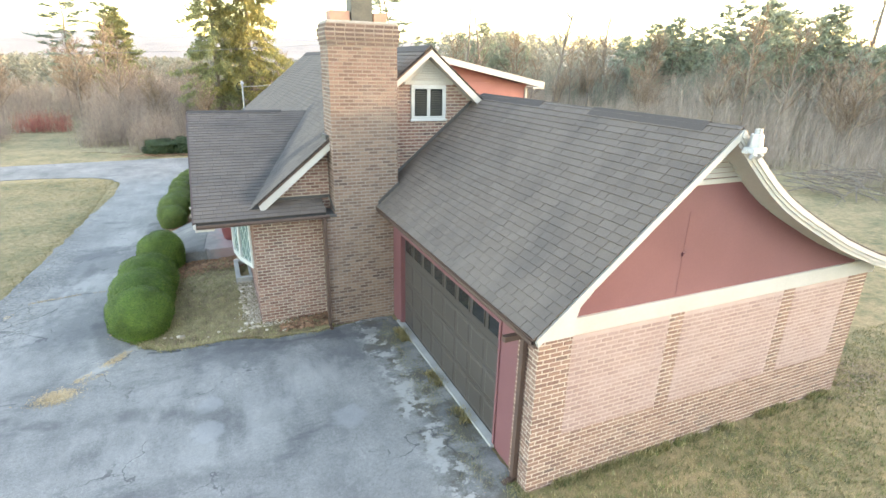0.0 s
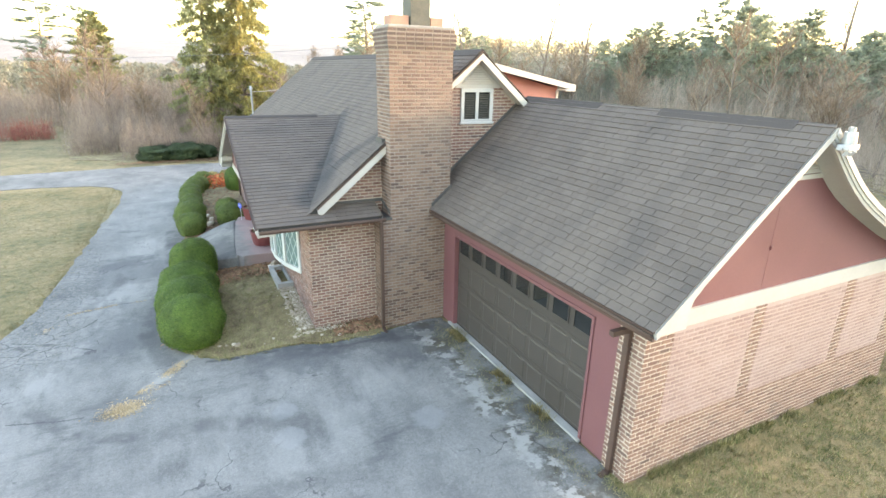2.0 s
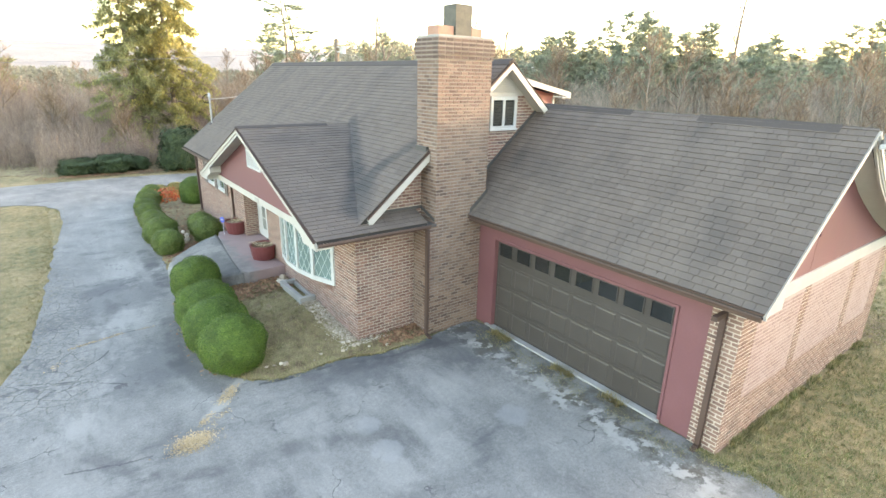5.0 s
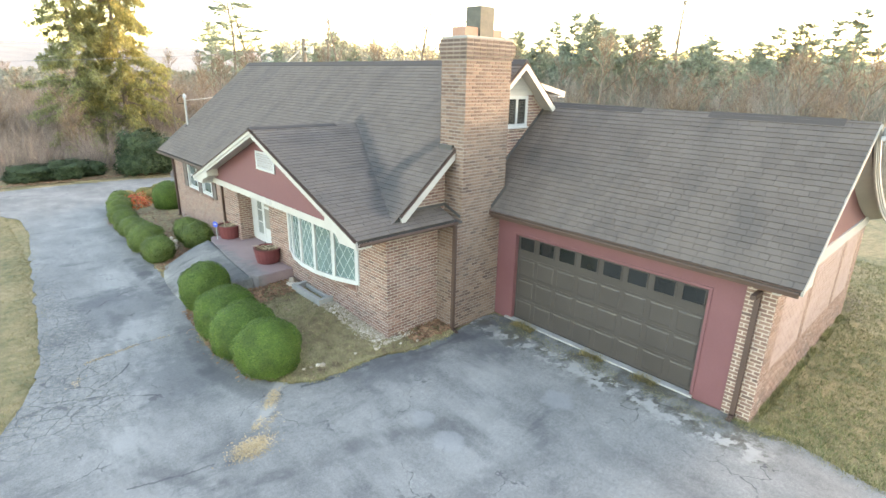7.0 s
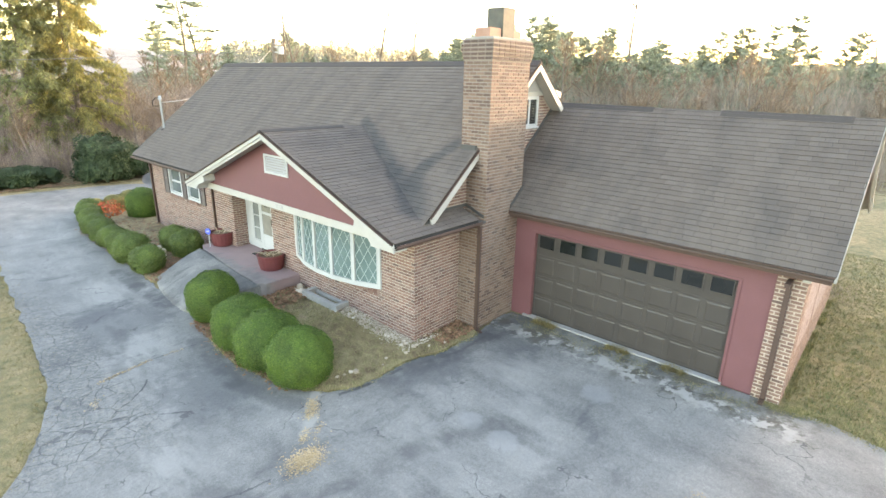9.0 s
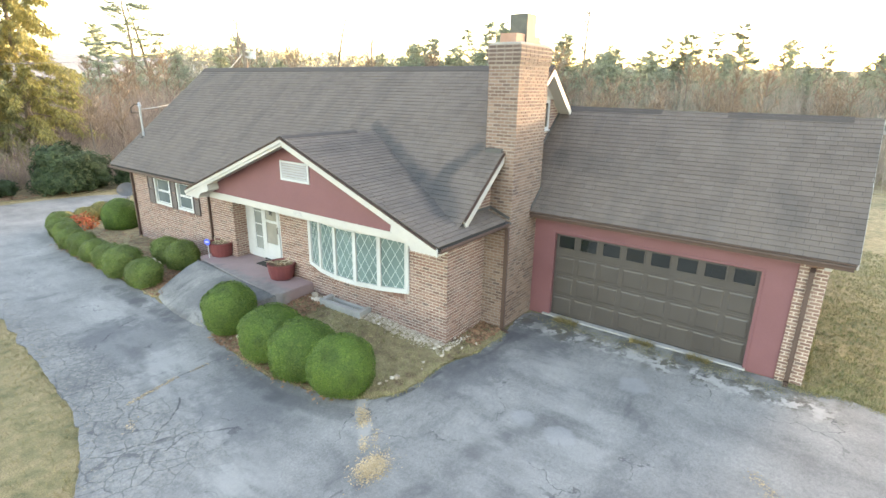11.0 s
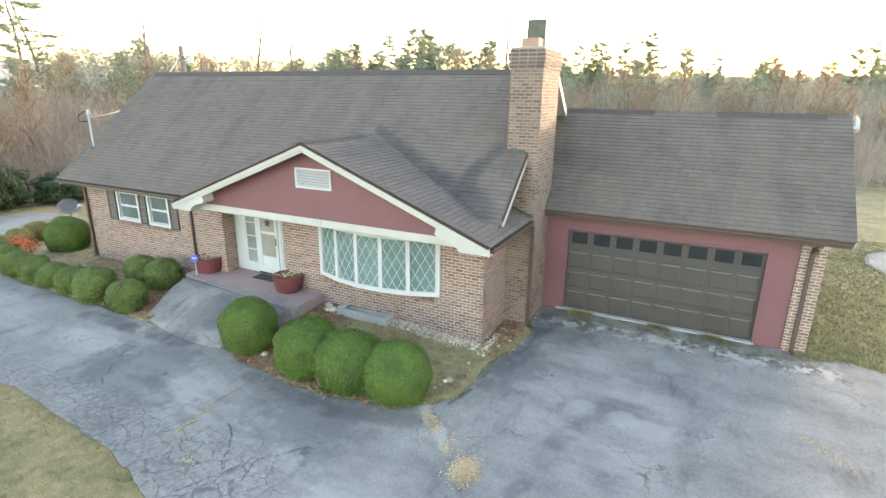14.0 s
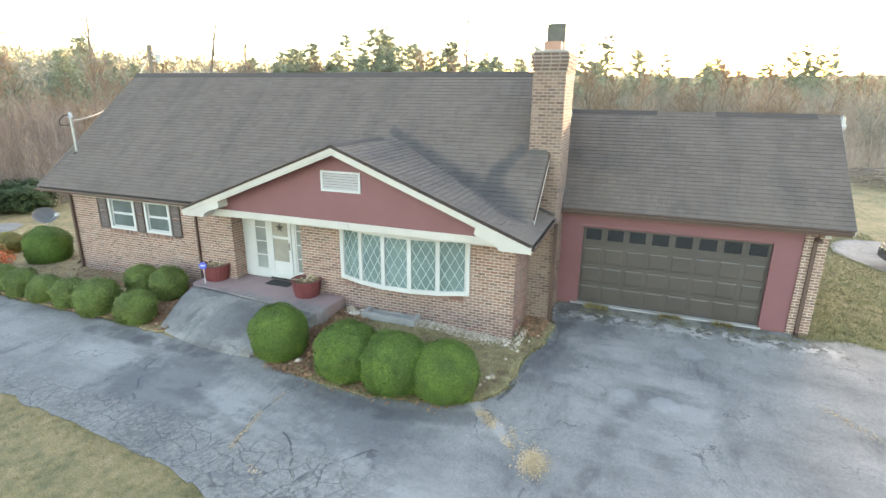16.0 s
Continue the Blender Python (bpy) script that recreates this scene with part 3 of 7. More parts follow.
def bricks(wall, origin, along, out, width, height, material, near=None, holes=(), keep=None, proud=0.009, z_base=None, limit=300):
    """Running-bond bricks on a wall's face: origin at its lower corner, along it, outwards. near: the stretch (u0, u1, v0, v1) whose bricks are parts."""
    o, a, n, up = Vector(origin), Vector(along), Vector(out), Vector((0, 0, 1))
    rows = int(height / COURSE)
    verts, faces, made = [], [], 0
    key = material.name
    if key not in ONE_BRICK:
        ONE_BRICK[key] = block_mesh("brick", BRICK - JOINT, 0.02 + proud, COURSE - JOINT, material)
    turn = Matrix((a, n, up)).transposed().to_4x4()
    for r in range(rows):
        v0 = r * COURSE + JOINT / 2
        v1 = v0 + COURSE - JOINT
        u = -BRICK / 2 * (r % 2)
        while u < width:
            u0, u1 = max(u + JOINT / 2, 0.0), min(u + BRICK - JOINT / 2, width)
            full = u >= 0 and u + BRICK <= width
            u += BRICK
            if u1 - u0 < 0.03:
                continue
            cu, cv = (u0 + u1) / 2, (v0 + v1) / 2
            spans = [(u0, u1)]
            for h0, h1, k0, k1 in holes:
                if v1 > k0 + 0.03 and v0 < k1 - 0.03:
                    cut = []
                    for s0, s1 in spans:
                        if s1 <= h0 or s0 >= h1:
                            cut.append((s0, s1))
                        else:
                            cut += [(s0, h0)] * (s0 < h0 - 0.02) + [(h1, s1)] * (s1 > h1 + 0.02)
                    if cut != spans:
                        full = False
                    spans = cut
            if keep and not keep(cu, cv):
                continue
            push = rng.uniform(-0.0025, 0.0025)
            if near and full and made < limit and near[0] < cu < near[1] and near[2] < cv < near[3]:
                b = new("brick", ONE_BRICK[key])
                b.parent = wall
                b.matrix_basis = Matrix.Translation(o + a * cu + up * cv + n * (push - 0.02)) @ turn
                made += 1
                continue
            for s0, s1 in spans:
                i, s = len(verts), 0.006
                for d, q in ((-0.02, 0.0), (proud + push, s)):
                    for uu, vv in ((s0 + q, v0 + q), (s1 - q, v0 + q), (s1 - q, v1 - q), (s0 + q, v1 - q)):
                        verts.append(o + a * uu + up * vv + n * d)
                faces += [tuple(i + k for k in f) for f in BOX_FACES[1:]]
    if verts:
        joined("brickwork", verts, faces, material, wall)


ONE_SHINGLE = {}
ROW, TAB = 0.140, 0.25


def shingles(roof, origin, along, up, polygon, near=None, limit=300, row=ROW, tab=TAB):
    """Overlapping tabs on a convex patch of roof, given in metres along the eave and up the slope."""
    o, a, s = Vector(origin), Vector(along).normalized(), Vector(up).normalized()
    n = a.cross(s)
    if n.z < 0:
        n = -n
    if "tab" not in ONE_SHINGLE:
        me = block_mesh("shingle", tab - 0.012, 0.0, row, M["shingle"])
        w, h = (tab - 0.014) / 2, row
        me.clear_geometry()
        me.from_pydata([(-w, 0, 0.004), (w, 0, 0.004), (w, h + 0.02, -0.004), (-w, h + 0.02, -0.004), (-w, 0, 0.017), (w, 0, 0.017), (w, h + 0.02, 0.004), (-w, h + 0.02, 0.004)], [], BOX_FACES)
        ONE_SHINGLE["tab"] = me
    turn = Matrix((a, s, n)).transposed().to_4x4()

    def span(v):
        xs = []
        for (u0, v0), (u1, v1) in zip(polygon, polygon[1:] + polygon[:1]):
            if (v0 - v) * (v1 - v) <= 0 and v0 != v1:
                xs.append(u0 + (u1 - u0) * (v - v0) / (v1 - v0))
        return (min(xs), max(xs)) if len(xs) > 1 else None
    vmin, vmax = min(p[1] for p in polygon), max(p[1] for p in polygon)
    verts, faces, made, r = [], [], 0, 0
    v = vmin
    while v < vmax - 0.01:
        top = min(v + row, vmax - 0.001)
        lo, hi = span(v + 0.001), span(top)
        if lo and hi:
            u = min(lo[0], hi[0]) - rng.uniform(0, tab)
            while u < max(lo[1], hi[1]):
                w = tab * rng.choice((0.7, 0.9, 1.0, 1.0, 1.25)) - 0.004
                b0, b1 = max(u, lo[0]), min(u + w, lo[1])
                t0, t1 = max(u, hi[0]), min(u + w, hi[1])
                whole = b0 == u and t0 == u and b1 == u + w and t1 == u + w
                lift = rng.uniform(0.0, 0.005)
                if b1 - b0 > 0.01 or t1 - t0 > 0.01:
                    b1, t1 = max(b1, b0 + 0.002), max(t1, t0 + 0.002)
                    if near and whole and made < limit and near[0] < u < near[1] and near[2] < v < near[3]:
                        ob = new("shingle", ONE_SHINGLE["tab"])
                        ob.parent = roof
                        ob.matrix_basis = Matrix.Translation(o + a * (u + w / 2) + s * v + n * lift) @ turn @ Matrix.Diagonal((w / (tab - 0.014), 1, 1, 1))
                        made += 1
                    else:
                        i, e = len(verts), 0.02
                        for (q0, q1, vv, d) in ((b0, b1, v, 0.004), (t0, t1, top + e, -0.004), (b0, b1, v, 0.016 + lift), (t0, t1, top + e, 0.004)):
                            verts += [o + a * q0 + s * vv + n * d, o + a * q1 + s * vv + n * d]
                        faces += [(i + 4, i + 5, i + 7, i + 6), (i, i + 1, i + 5, i + 4), (i, i + 4, i + 6, i + 2), (i + 1, i + 3, i + 7, i + 5)]
                u += w + 0.006
        v += row
        r += 1
    joined("shingle_field", verts, faces, M["shingle"], roof)


# ---- ground ----
def near_house(x, y):
    """Distance from the house and garage plan."""
    best = 99.0
    for x0, x1, y0, y1 in ((0.85, 9.6, 12.8, 28.3), (4.1, 11.6, 5.6, 12.8)):
        dx, dy = max(x0 - x, 0, x - x1), max(y0 - y, 0, y - y1)
        best = min(best, math.hypot(dx, dy))
    return best


def soft(v, a, b):
    t = min(max((v - a) / (b - a), 0.0), 1.0)
    return t * t * (3 - 2 * t)


def bank(x, y):
    """The bed is banked up against the wall and the porch."""
    return 0.13 * soft(x, -1.6, 0.1) * soft(y, 13.2, 15.2) * soft(y, 19.0, 18.3) if x < 1.0 else 0.0


def rise(x, y):
    """Height of the ground, with the banked bed."""
    return lie(x, y) + bank(x, y)


def lie(x, y):
    """The ground's own height."""
    d = min(near_house(x, y) / 4.5, 1.0)
    z = -0.19 * d * d * (3 - 2 * d)
    far = max(math.hypot(x, y - 15) - 60, 0)
    z += 0.035 * (noise.noise((x * 0.25, y * 0.25, 0)) if far == 0 else 0) * d
    z += 0.012 * min(far, 350)
    return z


def smooth_loop(points, steps=8, wobble=0.05):
    out, n = [], len(points)
    for i in range(n):
        p = [Vector(points[(i + k - 1) % n]) for k in range(4)]
        for s in range(steps):
            t = s / steps
            q = 0.5 * ((2 * p[1]) + (p[2] - p[0]) * t + (2 * p[0] - 5 * p[1] + 4 * p[2] - p[3]) * t * t + (3 * p[1] - p[0] - 3 * p[2] + p[3]) * t ** 3)
            j = wobble * (noise.noise((q.x * 1.7, q.y * 1.7, 3.1)) + 0.7 * noise.noise((q.x * 6, q.y * 6, 8.1)))
            out.append((q.x + j, q.y + j * 0.8))
    return out


def sheet(name, loop, lift, depth, material, step=0.8, parent=None, label=""):
    """A slab that follows the ground, with an edge of its own."""
    bm = bmesh.new()
    vs = [bm.verts.new((x, y, 0)) for x, y in loop]
    f = bm.faces.new(vs)
    if f.normal.z < 0:
        f.normal_flip()
    bmesh.ops.triangulate(bm, faces=bm.faces[:])
    for ax in (0, 1):
        lo, hi = min(p[ax] for p in loop), max(p[ax] for p in loop)
        k = lo + step
        while k < hi:
            co, no = [0, 0, 0], [0, 0, 0]
            co[ax], no[ax] = k, 1
            bmesh.ops.bisect_plane(bm, geom=bm.verts[:] + bm.edges[:] + bm.faces[:], plane_co=co, plane_no=no)
            k += step
    bmesh.ops.recalc_face_normals(bm, faces=bm.faces)
    if bm.faces[:][0].normal.z < 0:
        bmesh.ops.reverse_faces(bm, faces=bm.faces)
    ext = bmesh.ops.extrude_face_region(bm, geom=bm.faces[:])
    raised = {v for v in ext["geom"] if isinstance(v, bmesh.types.BMVert)}
    for v in bm.verts:
        v.co.z = rise(v.co.x, v.co.y) + (lift if v in raised else lift - depth)
    bmesh.ops.recalc_face_normals(bm, faces=bm.faces)
    ob = link(name, bm, material, parent)
    return tagged(ob, label, kind="structure") if not parent else tagged(ob, label)


bm = bmesh.new()
rings = [(-14 + 0.9 * i) for i in range(62)]
xs = [-1800, -700, -300, -150, -80, -50, -35, -25, -18] + rings + [46, 52, 60, 70, 85, 110, 160, 300, 700, 1800]
ys = [-1800, -700, -300, -150, -80, -45, -28, -18] + [-12 + 0.9 * i for i in range(66)] + [52, 60, 70, 85, 110, 160, 300, 700, 1800]
xs, ys = sorted(set(xs)), sorted(set(ys))
grid = [[bm.verts.new((x, y, lie(x, y) - 0.012)) for y in ys] for x in xs]
for i in range(len(xs) - 1):
    for j in range(len(ys) - 1):
        bm.faces.new((grid[i][j], grid[i + 1][j], grid[i + 1][j + 1], grid[i][j + 1]))
ground = tagged(link("ground", bm, M["lawn"]), "patchy tan and green winter lawn", "lawn", kind="structure")
for f in ground.data.polygons:
    f.use_smooth = True

DRIVE = [(-5.9, 16.2), (-5.45, 19.0), (-5.2, 22.4), (-4.9, 26.1), (-4.55, 30.5), (-5.0, 33.4), (-7.5, 34.8), (-14, 35.0), (-30, 34.0),
         (-30, 38.5), (-14, 39.3), (-6, 39.9), (-1.5, 40.0), (3.0, 39.4), (4.5, 37.5), (0.6, 35.0), (-0.9, 31.5), (-1.75, 28.4), (-1.85, 23.6), (-1.95, 21.4), (-1.9, 18.75),
         (-2.35, 16.9), (-2.5, 15.6), (-2.3, 13.8), (-1.8, 12.8), (-1.0, 12.35), (0.2, 12.25), (1.2, 11.95), (2.3, 12.0), (3.6, 12.1), (4.04, 11.6), (4.04, 9.0), (4.04, 6.4), (3.95, 5.5), (4.05, 4.6), (4.0, 3.2), (6.0, 1.2), (10.5, 0.9), (14.5, 2.2),
         (17.0, 1.0), (16.0, -1.8), (10, -2.6), (4, -3.5), (-2, -5.5), (-10, -6.0), (-13.5, -1.0), (-13, 6.0), (-10.5, 11.5), (-7.2, 13.8)]
sheet("driveway", smooth_loop(DRIVE, 16, 0.1), 0.012, 0.05, M["asphalt"], 0.9, label="worn pale grey asphalt driveway with cracks and stains")
BED = [(-1.8, 12.85), (-2.3, 13.9), (-2.48, 15.6), (-2.32, 16.9), (-1.98, 18.2), (-1.82, 18.95), (-0.42, 18.85), (-0.3, 17.75), (0.6, 17.6), (0.86, 17.6), (0.86, 15), (0.86, 12.82), (2.4, 12.8), (2.42, 12.05), (1.2, 12.0), (0.2, 12.3), (-1.0, 12.35)]
sheet("planting_bed", smooth_loop(BED, 12, 0.08), 0.035, 0.08, M["bed"], 0.35, label="planting bed of thin grass and brown leaves")
BED2 = [(-1.85, 21.6), (-1.75, 23.6), (-1.65, 28.4), (-0.85, 31.4), (0.6, 34.6), (3.5, 36.0), (4.5, 32.0), (2.0, 29.5), (0.86, 28.4), (0.86, 25), (0.86, 22.0), (0.2, 21.9), (-0.6, 21.8)]
sheet("planting_bed", smooth_loop(BED2, 5, 0.04), 0.05, 0.09, M["bed"], 0.7, label="planting bed of brown leaf litter along the drive")

# ---- garage ----
garage = thing("garage", "attached brick garage with red gable and dark shingle roof", "garage", at=(4.1, 5.6, 0))
garage_inv = garage.matrix_world.inverted()


def under(parent, ob):
    """Put a part under its thing, keeping its place."""
    ob.parent = parent
    ob.matrix_parent_inverse = parent.matrix_world.inverted()
    return ob


def gpart(name, bm, material, label="", parent=None):
    return under(parent or garage, link(name, bm, material, None, label))


GX0, GX1, GY0, GY1 = 4.10, 11.58, 5.62, 12.79
RIDGE_X, RIDGE_Z, EAVE_X, EAVE_Z = 6.72, 5.54, 3.70, 2.97
GREAR = [(6.72, 5.54), (7.05, 5.25), (7.4, 4.96), (7.7, 4.73), (8.0, 4.53), (8.4, 4.31), (8.85, 4.09), (9.3, 3.88), (9.76, 3.67), (10.3, 3.46), (10.86, 3.26), (11.9, 2.95)]
RAKE_Y = 5.24
gslope = (RIDGE_Z - EAVE_Z) / (RIDGE_X - EAVE_X)


def groof(x):
    """Top of the garage roof at x."""
    if x <= RIDGE_X:
        return EAVE_Z + gslope * (x - EAVE_X)
    for (a, za), (b, zb) in zip(GREAR, GREAR[1:]):
        if x <= b:
            return za + (zb - za) * (x - a) / (b - a)
    return GREAR[-1][1]


# gable wall and its bricks
wall_g = gpart("wall", boxes((GX0 - 0.05, GX1, GY0, GY0 + 0.24, -0.3, 2.66)), M["mortar"], "brown brick wall with pale washed brick panels")
PALE = [(0.58, 2.44, 0.93, 2.63), (2.74, 5.12, 0.93, 2.63), (5.42, 6.95, 0.93, 2.63)]
bricks(wall_g, (GX0 - 0.058, GY0, -0.14), (1, 0, 0), (0, -1, 0), GX1 - GX0 + 0.06, 2.82, M["brick"], near=(0, 3.2, 0.1, 2.9), holes=[(a, b, c + 0.14, d + 0.14) for a, b, c, d in PALE])
for a, b, c, d in PALE:
    inset = gpart("brick_panel", boxes((GX0 - 0.058 + a, GX0 - 0.058 + b, GY0 - 0.004, GY0 + 0.01, c, d)), M["mortar_pale"], "pale pinkish washed brick panel in the garage wall")
    bricks(inset, (GX0 - 0.058 + a, GY0 - 0.004, c + 0.008), (1, 0, 0), (0, -1, 0), b - a, d - c, M["brick_pale"], proud=0.004)
# pier, flank walls and header of the door front
wall_p = gpart("wall", boxes((GX0 - 0.05, GX0 + 0.20, GY0 + 0.24, 6.12, -0.3, 2.80)), M["mortar"], "brown brick pier with cream mortar")
bricks(wall_p, (GX0 - 0.05, GY0, -0.14), (0, 1, 0), (-1, 0, 0), 0.508, 2.95, M["brick"], near=(0, 0.6, 0, 3))
gpart("panel", boxes((GX0, GX0 + 0.16, 6.12, 6.76, -0.05, 2.80)), M["red"], "dark red painted board beside the door")
gpart("panel", boxes((GX0, GX0 + 0.16, 11.55, 12.17, -0.05, 2.80)), M["red"], "dark red painted board beside the door")
gpart("header", boxes((GX0, GX0 + 0.16, 6.76, 11.55, 2.39, 2.80)), M["red"], "dark red painted header over the door")
gpart("door_trim", boxes((GX0 - 0.025, GX0, 6.70, 6.76, 0.06, 2.45), (GX0 - 0.025, GX0, 11.55, 11.61, 0.06, 2.45), (GX0 - 0.025, GX0, 6.76, 11.55, 2.39, 2.45), bevel=0.004), M["red"])
gpart("wall", boxes((GX1 - 0.24, GX1, GY0 + 0.24, GY1, -0.3, 2.7)), M["brick"], "rear brick wall")
gpart("threshold", boxes((GX0 - 0.075, GX0 + 0.3, 6.7, 11.75, -0.2, 0.05), bevel=0.012), M["well"], "pale concrete door threshold")
# band, red gable, seam, louvred vent
gpart("band", boxes((GX0 - 0.07, GX1 + 0.1, GY0 - 0.035, GY0 + 0.1, 2.66, 2.93), bevel=0.006), M["cream"], "cream painted board under the gable")
bm = bmesh.new()
gx = [4.3 + 0.25 * i for i in range(30)]
top = [(x, groof(x) - (0.10 if x < 6.8 else 0.22)) for x in gx if groof(x) - (0.10 if x < 6.8 else 0.22) > 2.94]
prism(bm, [(top[0][0], 2.93)] + top + [(top[-1][0], 2.93)], "y", GY0 + 0.005, GY0 + 0.12)
gpart("gable", bm, M["red"], "dark red painted gable boards")
gpart("seam", boxes((6.50, 6.504, GY0 + 0.0015, GY0 + 0.01, 2.94, 4.3), (6.475, 6.535, GY0 - 0.03, GY0 + 0.01, 3.62, 3.68)), M["red"])
bm = bmesh.new()
VX0, VX1, VZ = 5.93, 7.42, 4.70
prism(bm, [(VX0, VZ), (VX1, VZ), (VX1, VZ + 0.07), (VX0, VZ + 0.07)], "y", GY0 - 0.03, GY0)
vent_g = gpart("vent", bm, M["cream"], "cream triangular louvred gable vent")
for i in range(7):
    z = VZ + 0.09 + i * 0.075
    x0 = EAVE_X + (z + 0.14 - EAVE_Z) / gslope
    x1 = max((x for x in (6.72 + 0.02 * k for k in range(60)) if groof(x) - 0.14 > z), default=6.72)
    if x1 - x0 > 0.1:
        b = bmesh.new()
        prism(b, [(GY0 - 0.035, z), (GY0 - 0.002, z + 0.045), (GY0 - 0.002, z + 0.06), (GY0 - 0.035, z + 0.012)], "x", x0, x1)
        gpart("slat", b, M["cream"], "", vent_g)
# roof
bm = bmesh.new()
strip(bm, [(EAVE_X, EAVE_Z - 0.005), (RIDGE_X, RIDGE_Z - 0.005)], "y", RAKE_Y + 0.01, GY1 + 0.02, 0.09)
strip(bm, [(x, z - 0.005) for x, z in GREAR], "y", RAKE_Y + 0.01, GY1 + 0.02, 0.09)
roof_g = gpart("roof", bm, M["deck"], "dark grey asphalt shingle roof")
glen = math.hypot(RIDGE_X - EAVE_X, RIDGE_Z - EAVE_Z)
sv = (RIDGE_X - EAVE_X, 0, RIDGE_Z - EAVE_Z)
gl = roof_g.matrix_parent_inverse
shingles(roof_g, (EAVE_X - 0.02, RAKE_Y - 0.02, EAVE_Z), (0, 1, 0), sv, [(0, 0), (GY1 - RAKE_Y, 0), (GY1 - RAKE_Y, glen), (0, glen)], near=(0.2, 3.2, 0, 4))
for (a, za), (b, zb) in zip(GREAR, GREAR[1:]):
    L = math.hypot(b - a, zb - za)
    shingles(roof_g, (b, RAKE_Y - 0.02, zb), (0, 1, 0), (a - b, 0, za - zb), [(0, 0), (GY1 - RAKE_Y, 0), (GY1 - RAKE_Y, L), (0, L)])
# raised ridge lengths
for y0, y1, h in ((5.25, 5.75, 0.0), (5.75, 8.3, 0.018), (8.3, 9.9, 0.0), (9.9, 12.7, 0.016)):
    b = bmesh.new()
    prism(b, [(RIDGE_X - 0.15, RIDGE_Z - 0.125), (RIDGE_X - 0.15, RIDGE_Z - 0.105 + h), (RIDGE_X, RIDGE_Z + h + 0.022), (RIDGE_X + 0.15, RIDGE_Z - 0.115 + h), (RIDGE_X + 0.15, RIDGE_Z - 0.135), (RIDGE_X, RIDGE_Z - 0.02)], "y", y0, y1)
    gpart("ridge_cap", b, M["ridge"])
# rakes: stepped cream mouldings, soffit, gusset at the eave
bm = bmesh.new()
strip(bm, [(EAVE_X + 0.02, EAVE_Z - 0.02), (RIDGE_X, RIDGE_Z - 0.02)], "y", RAKE_Y - 0.03, RAKE_Y + 0.02, 0.085)
gpart("rake_board", bm, M["cream"])
for off, thick, y0 in ((0.02, 0.075, -0.05), (0.085, 0.07, -0.03), (0.15, 0.07, -0.01)):
    b = bmesh.new()
    strip(b, [(x, z - off) for x, z in GREAR], "y", RAKE_Y + y0, RAKE_Y + 0.03, thick)
    gpart("rake_board", b, M["cream"], "cream curved rake moulding")
bm = bmesh.new()
for (xa, za), (xb, zb) in zip(GREAR, GREAR[1:]):
    vs = [bm.verts.new(p) for p in ((xa, RAKE_Y + 0.03, za - 0.12), (xb, RAKE_Y + 0.03, zb - 0.12), (xb, GY0 + 0.02, zb - 0.24), (xa, GY0 + 0.02, za - 0.24),
                                    (xa, RAKE_Y + 0.03, za - 0.09), (xb, RAKE_Y + 0.03, zb - 0.09), (xb, GY0 + 0.02, zb - 0.10), (xa, GY0 + 0.02, za - 0.10))]
    for q in BOX_FACES:
        bm.faces.new([vs[k] for k in q])
bmesh.ops.remove_doubles(bm, verts=bm.verts[:], dist=0.001)
bmesh.ops.recalc_face_normals(bm, faces=bm.faces)
strip(bm, [(EAVE_X + 0.1, EAVE_Z - 0.05), (RIDGE_X, RIDGE_Z - 0.1)], "y", RAKE_Y + 0.02, GY0 + 0.02, 0.03)
gpart("soffit", bm, M["cream"])
bm = bmesh.new()
prism(bm, [(3.72, 2.90), (4.30, 2.90), (4.31, 3.16), (4.36, 3.32), (4.47, 3.43), (4.55, 3.52), (4.56, 3.60), (3.72, 2.93)], "y", RAKE_Y - 0.02, GY0)
gpart("gusset", bm, M["cream"], "cream shaped board at the eave")
gpart("soffit", boxes((EAVE_X + 0.07, GX0 + 0.02, GY0, 12.17, 2.80, 2.83)), M["red"], "dark red soffit over the garage door")
gpart("fascia", boxes((EAVE_X + 0.03, EAVE_X + 0.07, RAKE_Y + 0.03, 12.17, 2.80, 2.91)), M["brown_metal"], "dark brown eave board")
gpart("drip_edge", boxes((EAVE_X - 0.035, EAVE_X + 0.03, RAKE_Y, 12.17, 2.94, 2.965)), M["brown_metal"], "thin brown metal drip edge")
# eave gutter and downspout
def gutter(x, y, z, length, axis, k=1.0):
    prof = [(0, 0), (0.10, 0), (0.115, 0.05), (0.105, 0.095), (0.095, 0.095), (0.10, 0.05), (0.088, 0.012), (0.012, 0.012), (0.012, 0.095), (0, 0.095)]
    prof = [(p * k, q * 0.9 * k + 0.04 * (1 - k)) for p, q in prof]
    b = bmesh.new()
    if axis == "y":
        prism(b, [(x - p, z + q) for p, q in prof], "y", y, y + length)
    else:
        prism(b, [(y - p, z + q) for p, q in prof], "x", x, x + length)
    return b


gpart("gutter", gutter(EAVE_X + 0.028, RAKE_Y + 0.02, EAVE_Z - 0.115, 6.9, "y", 0.6), M["brown_metal"], "slim brown eave gutter")


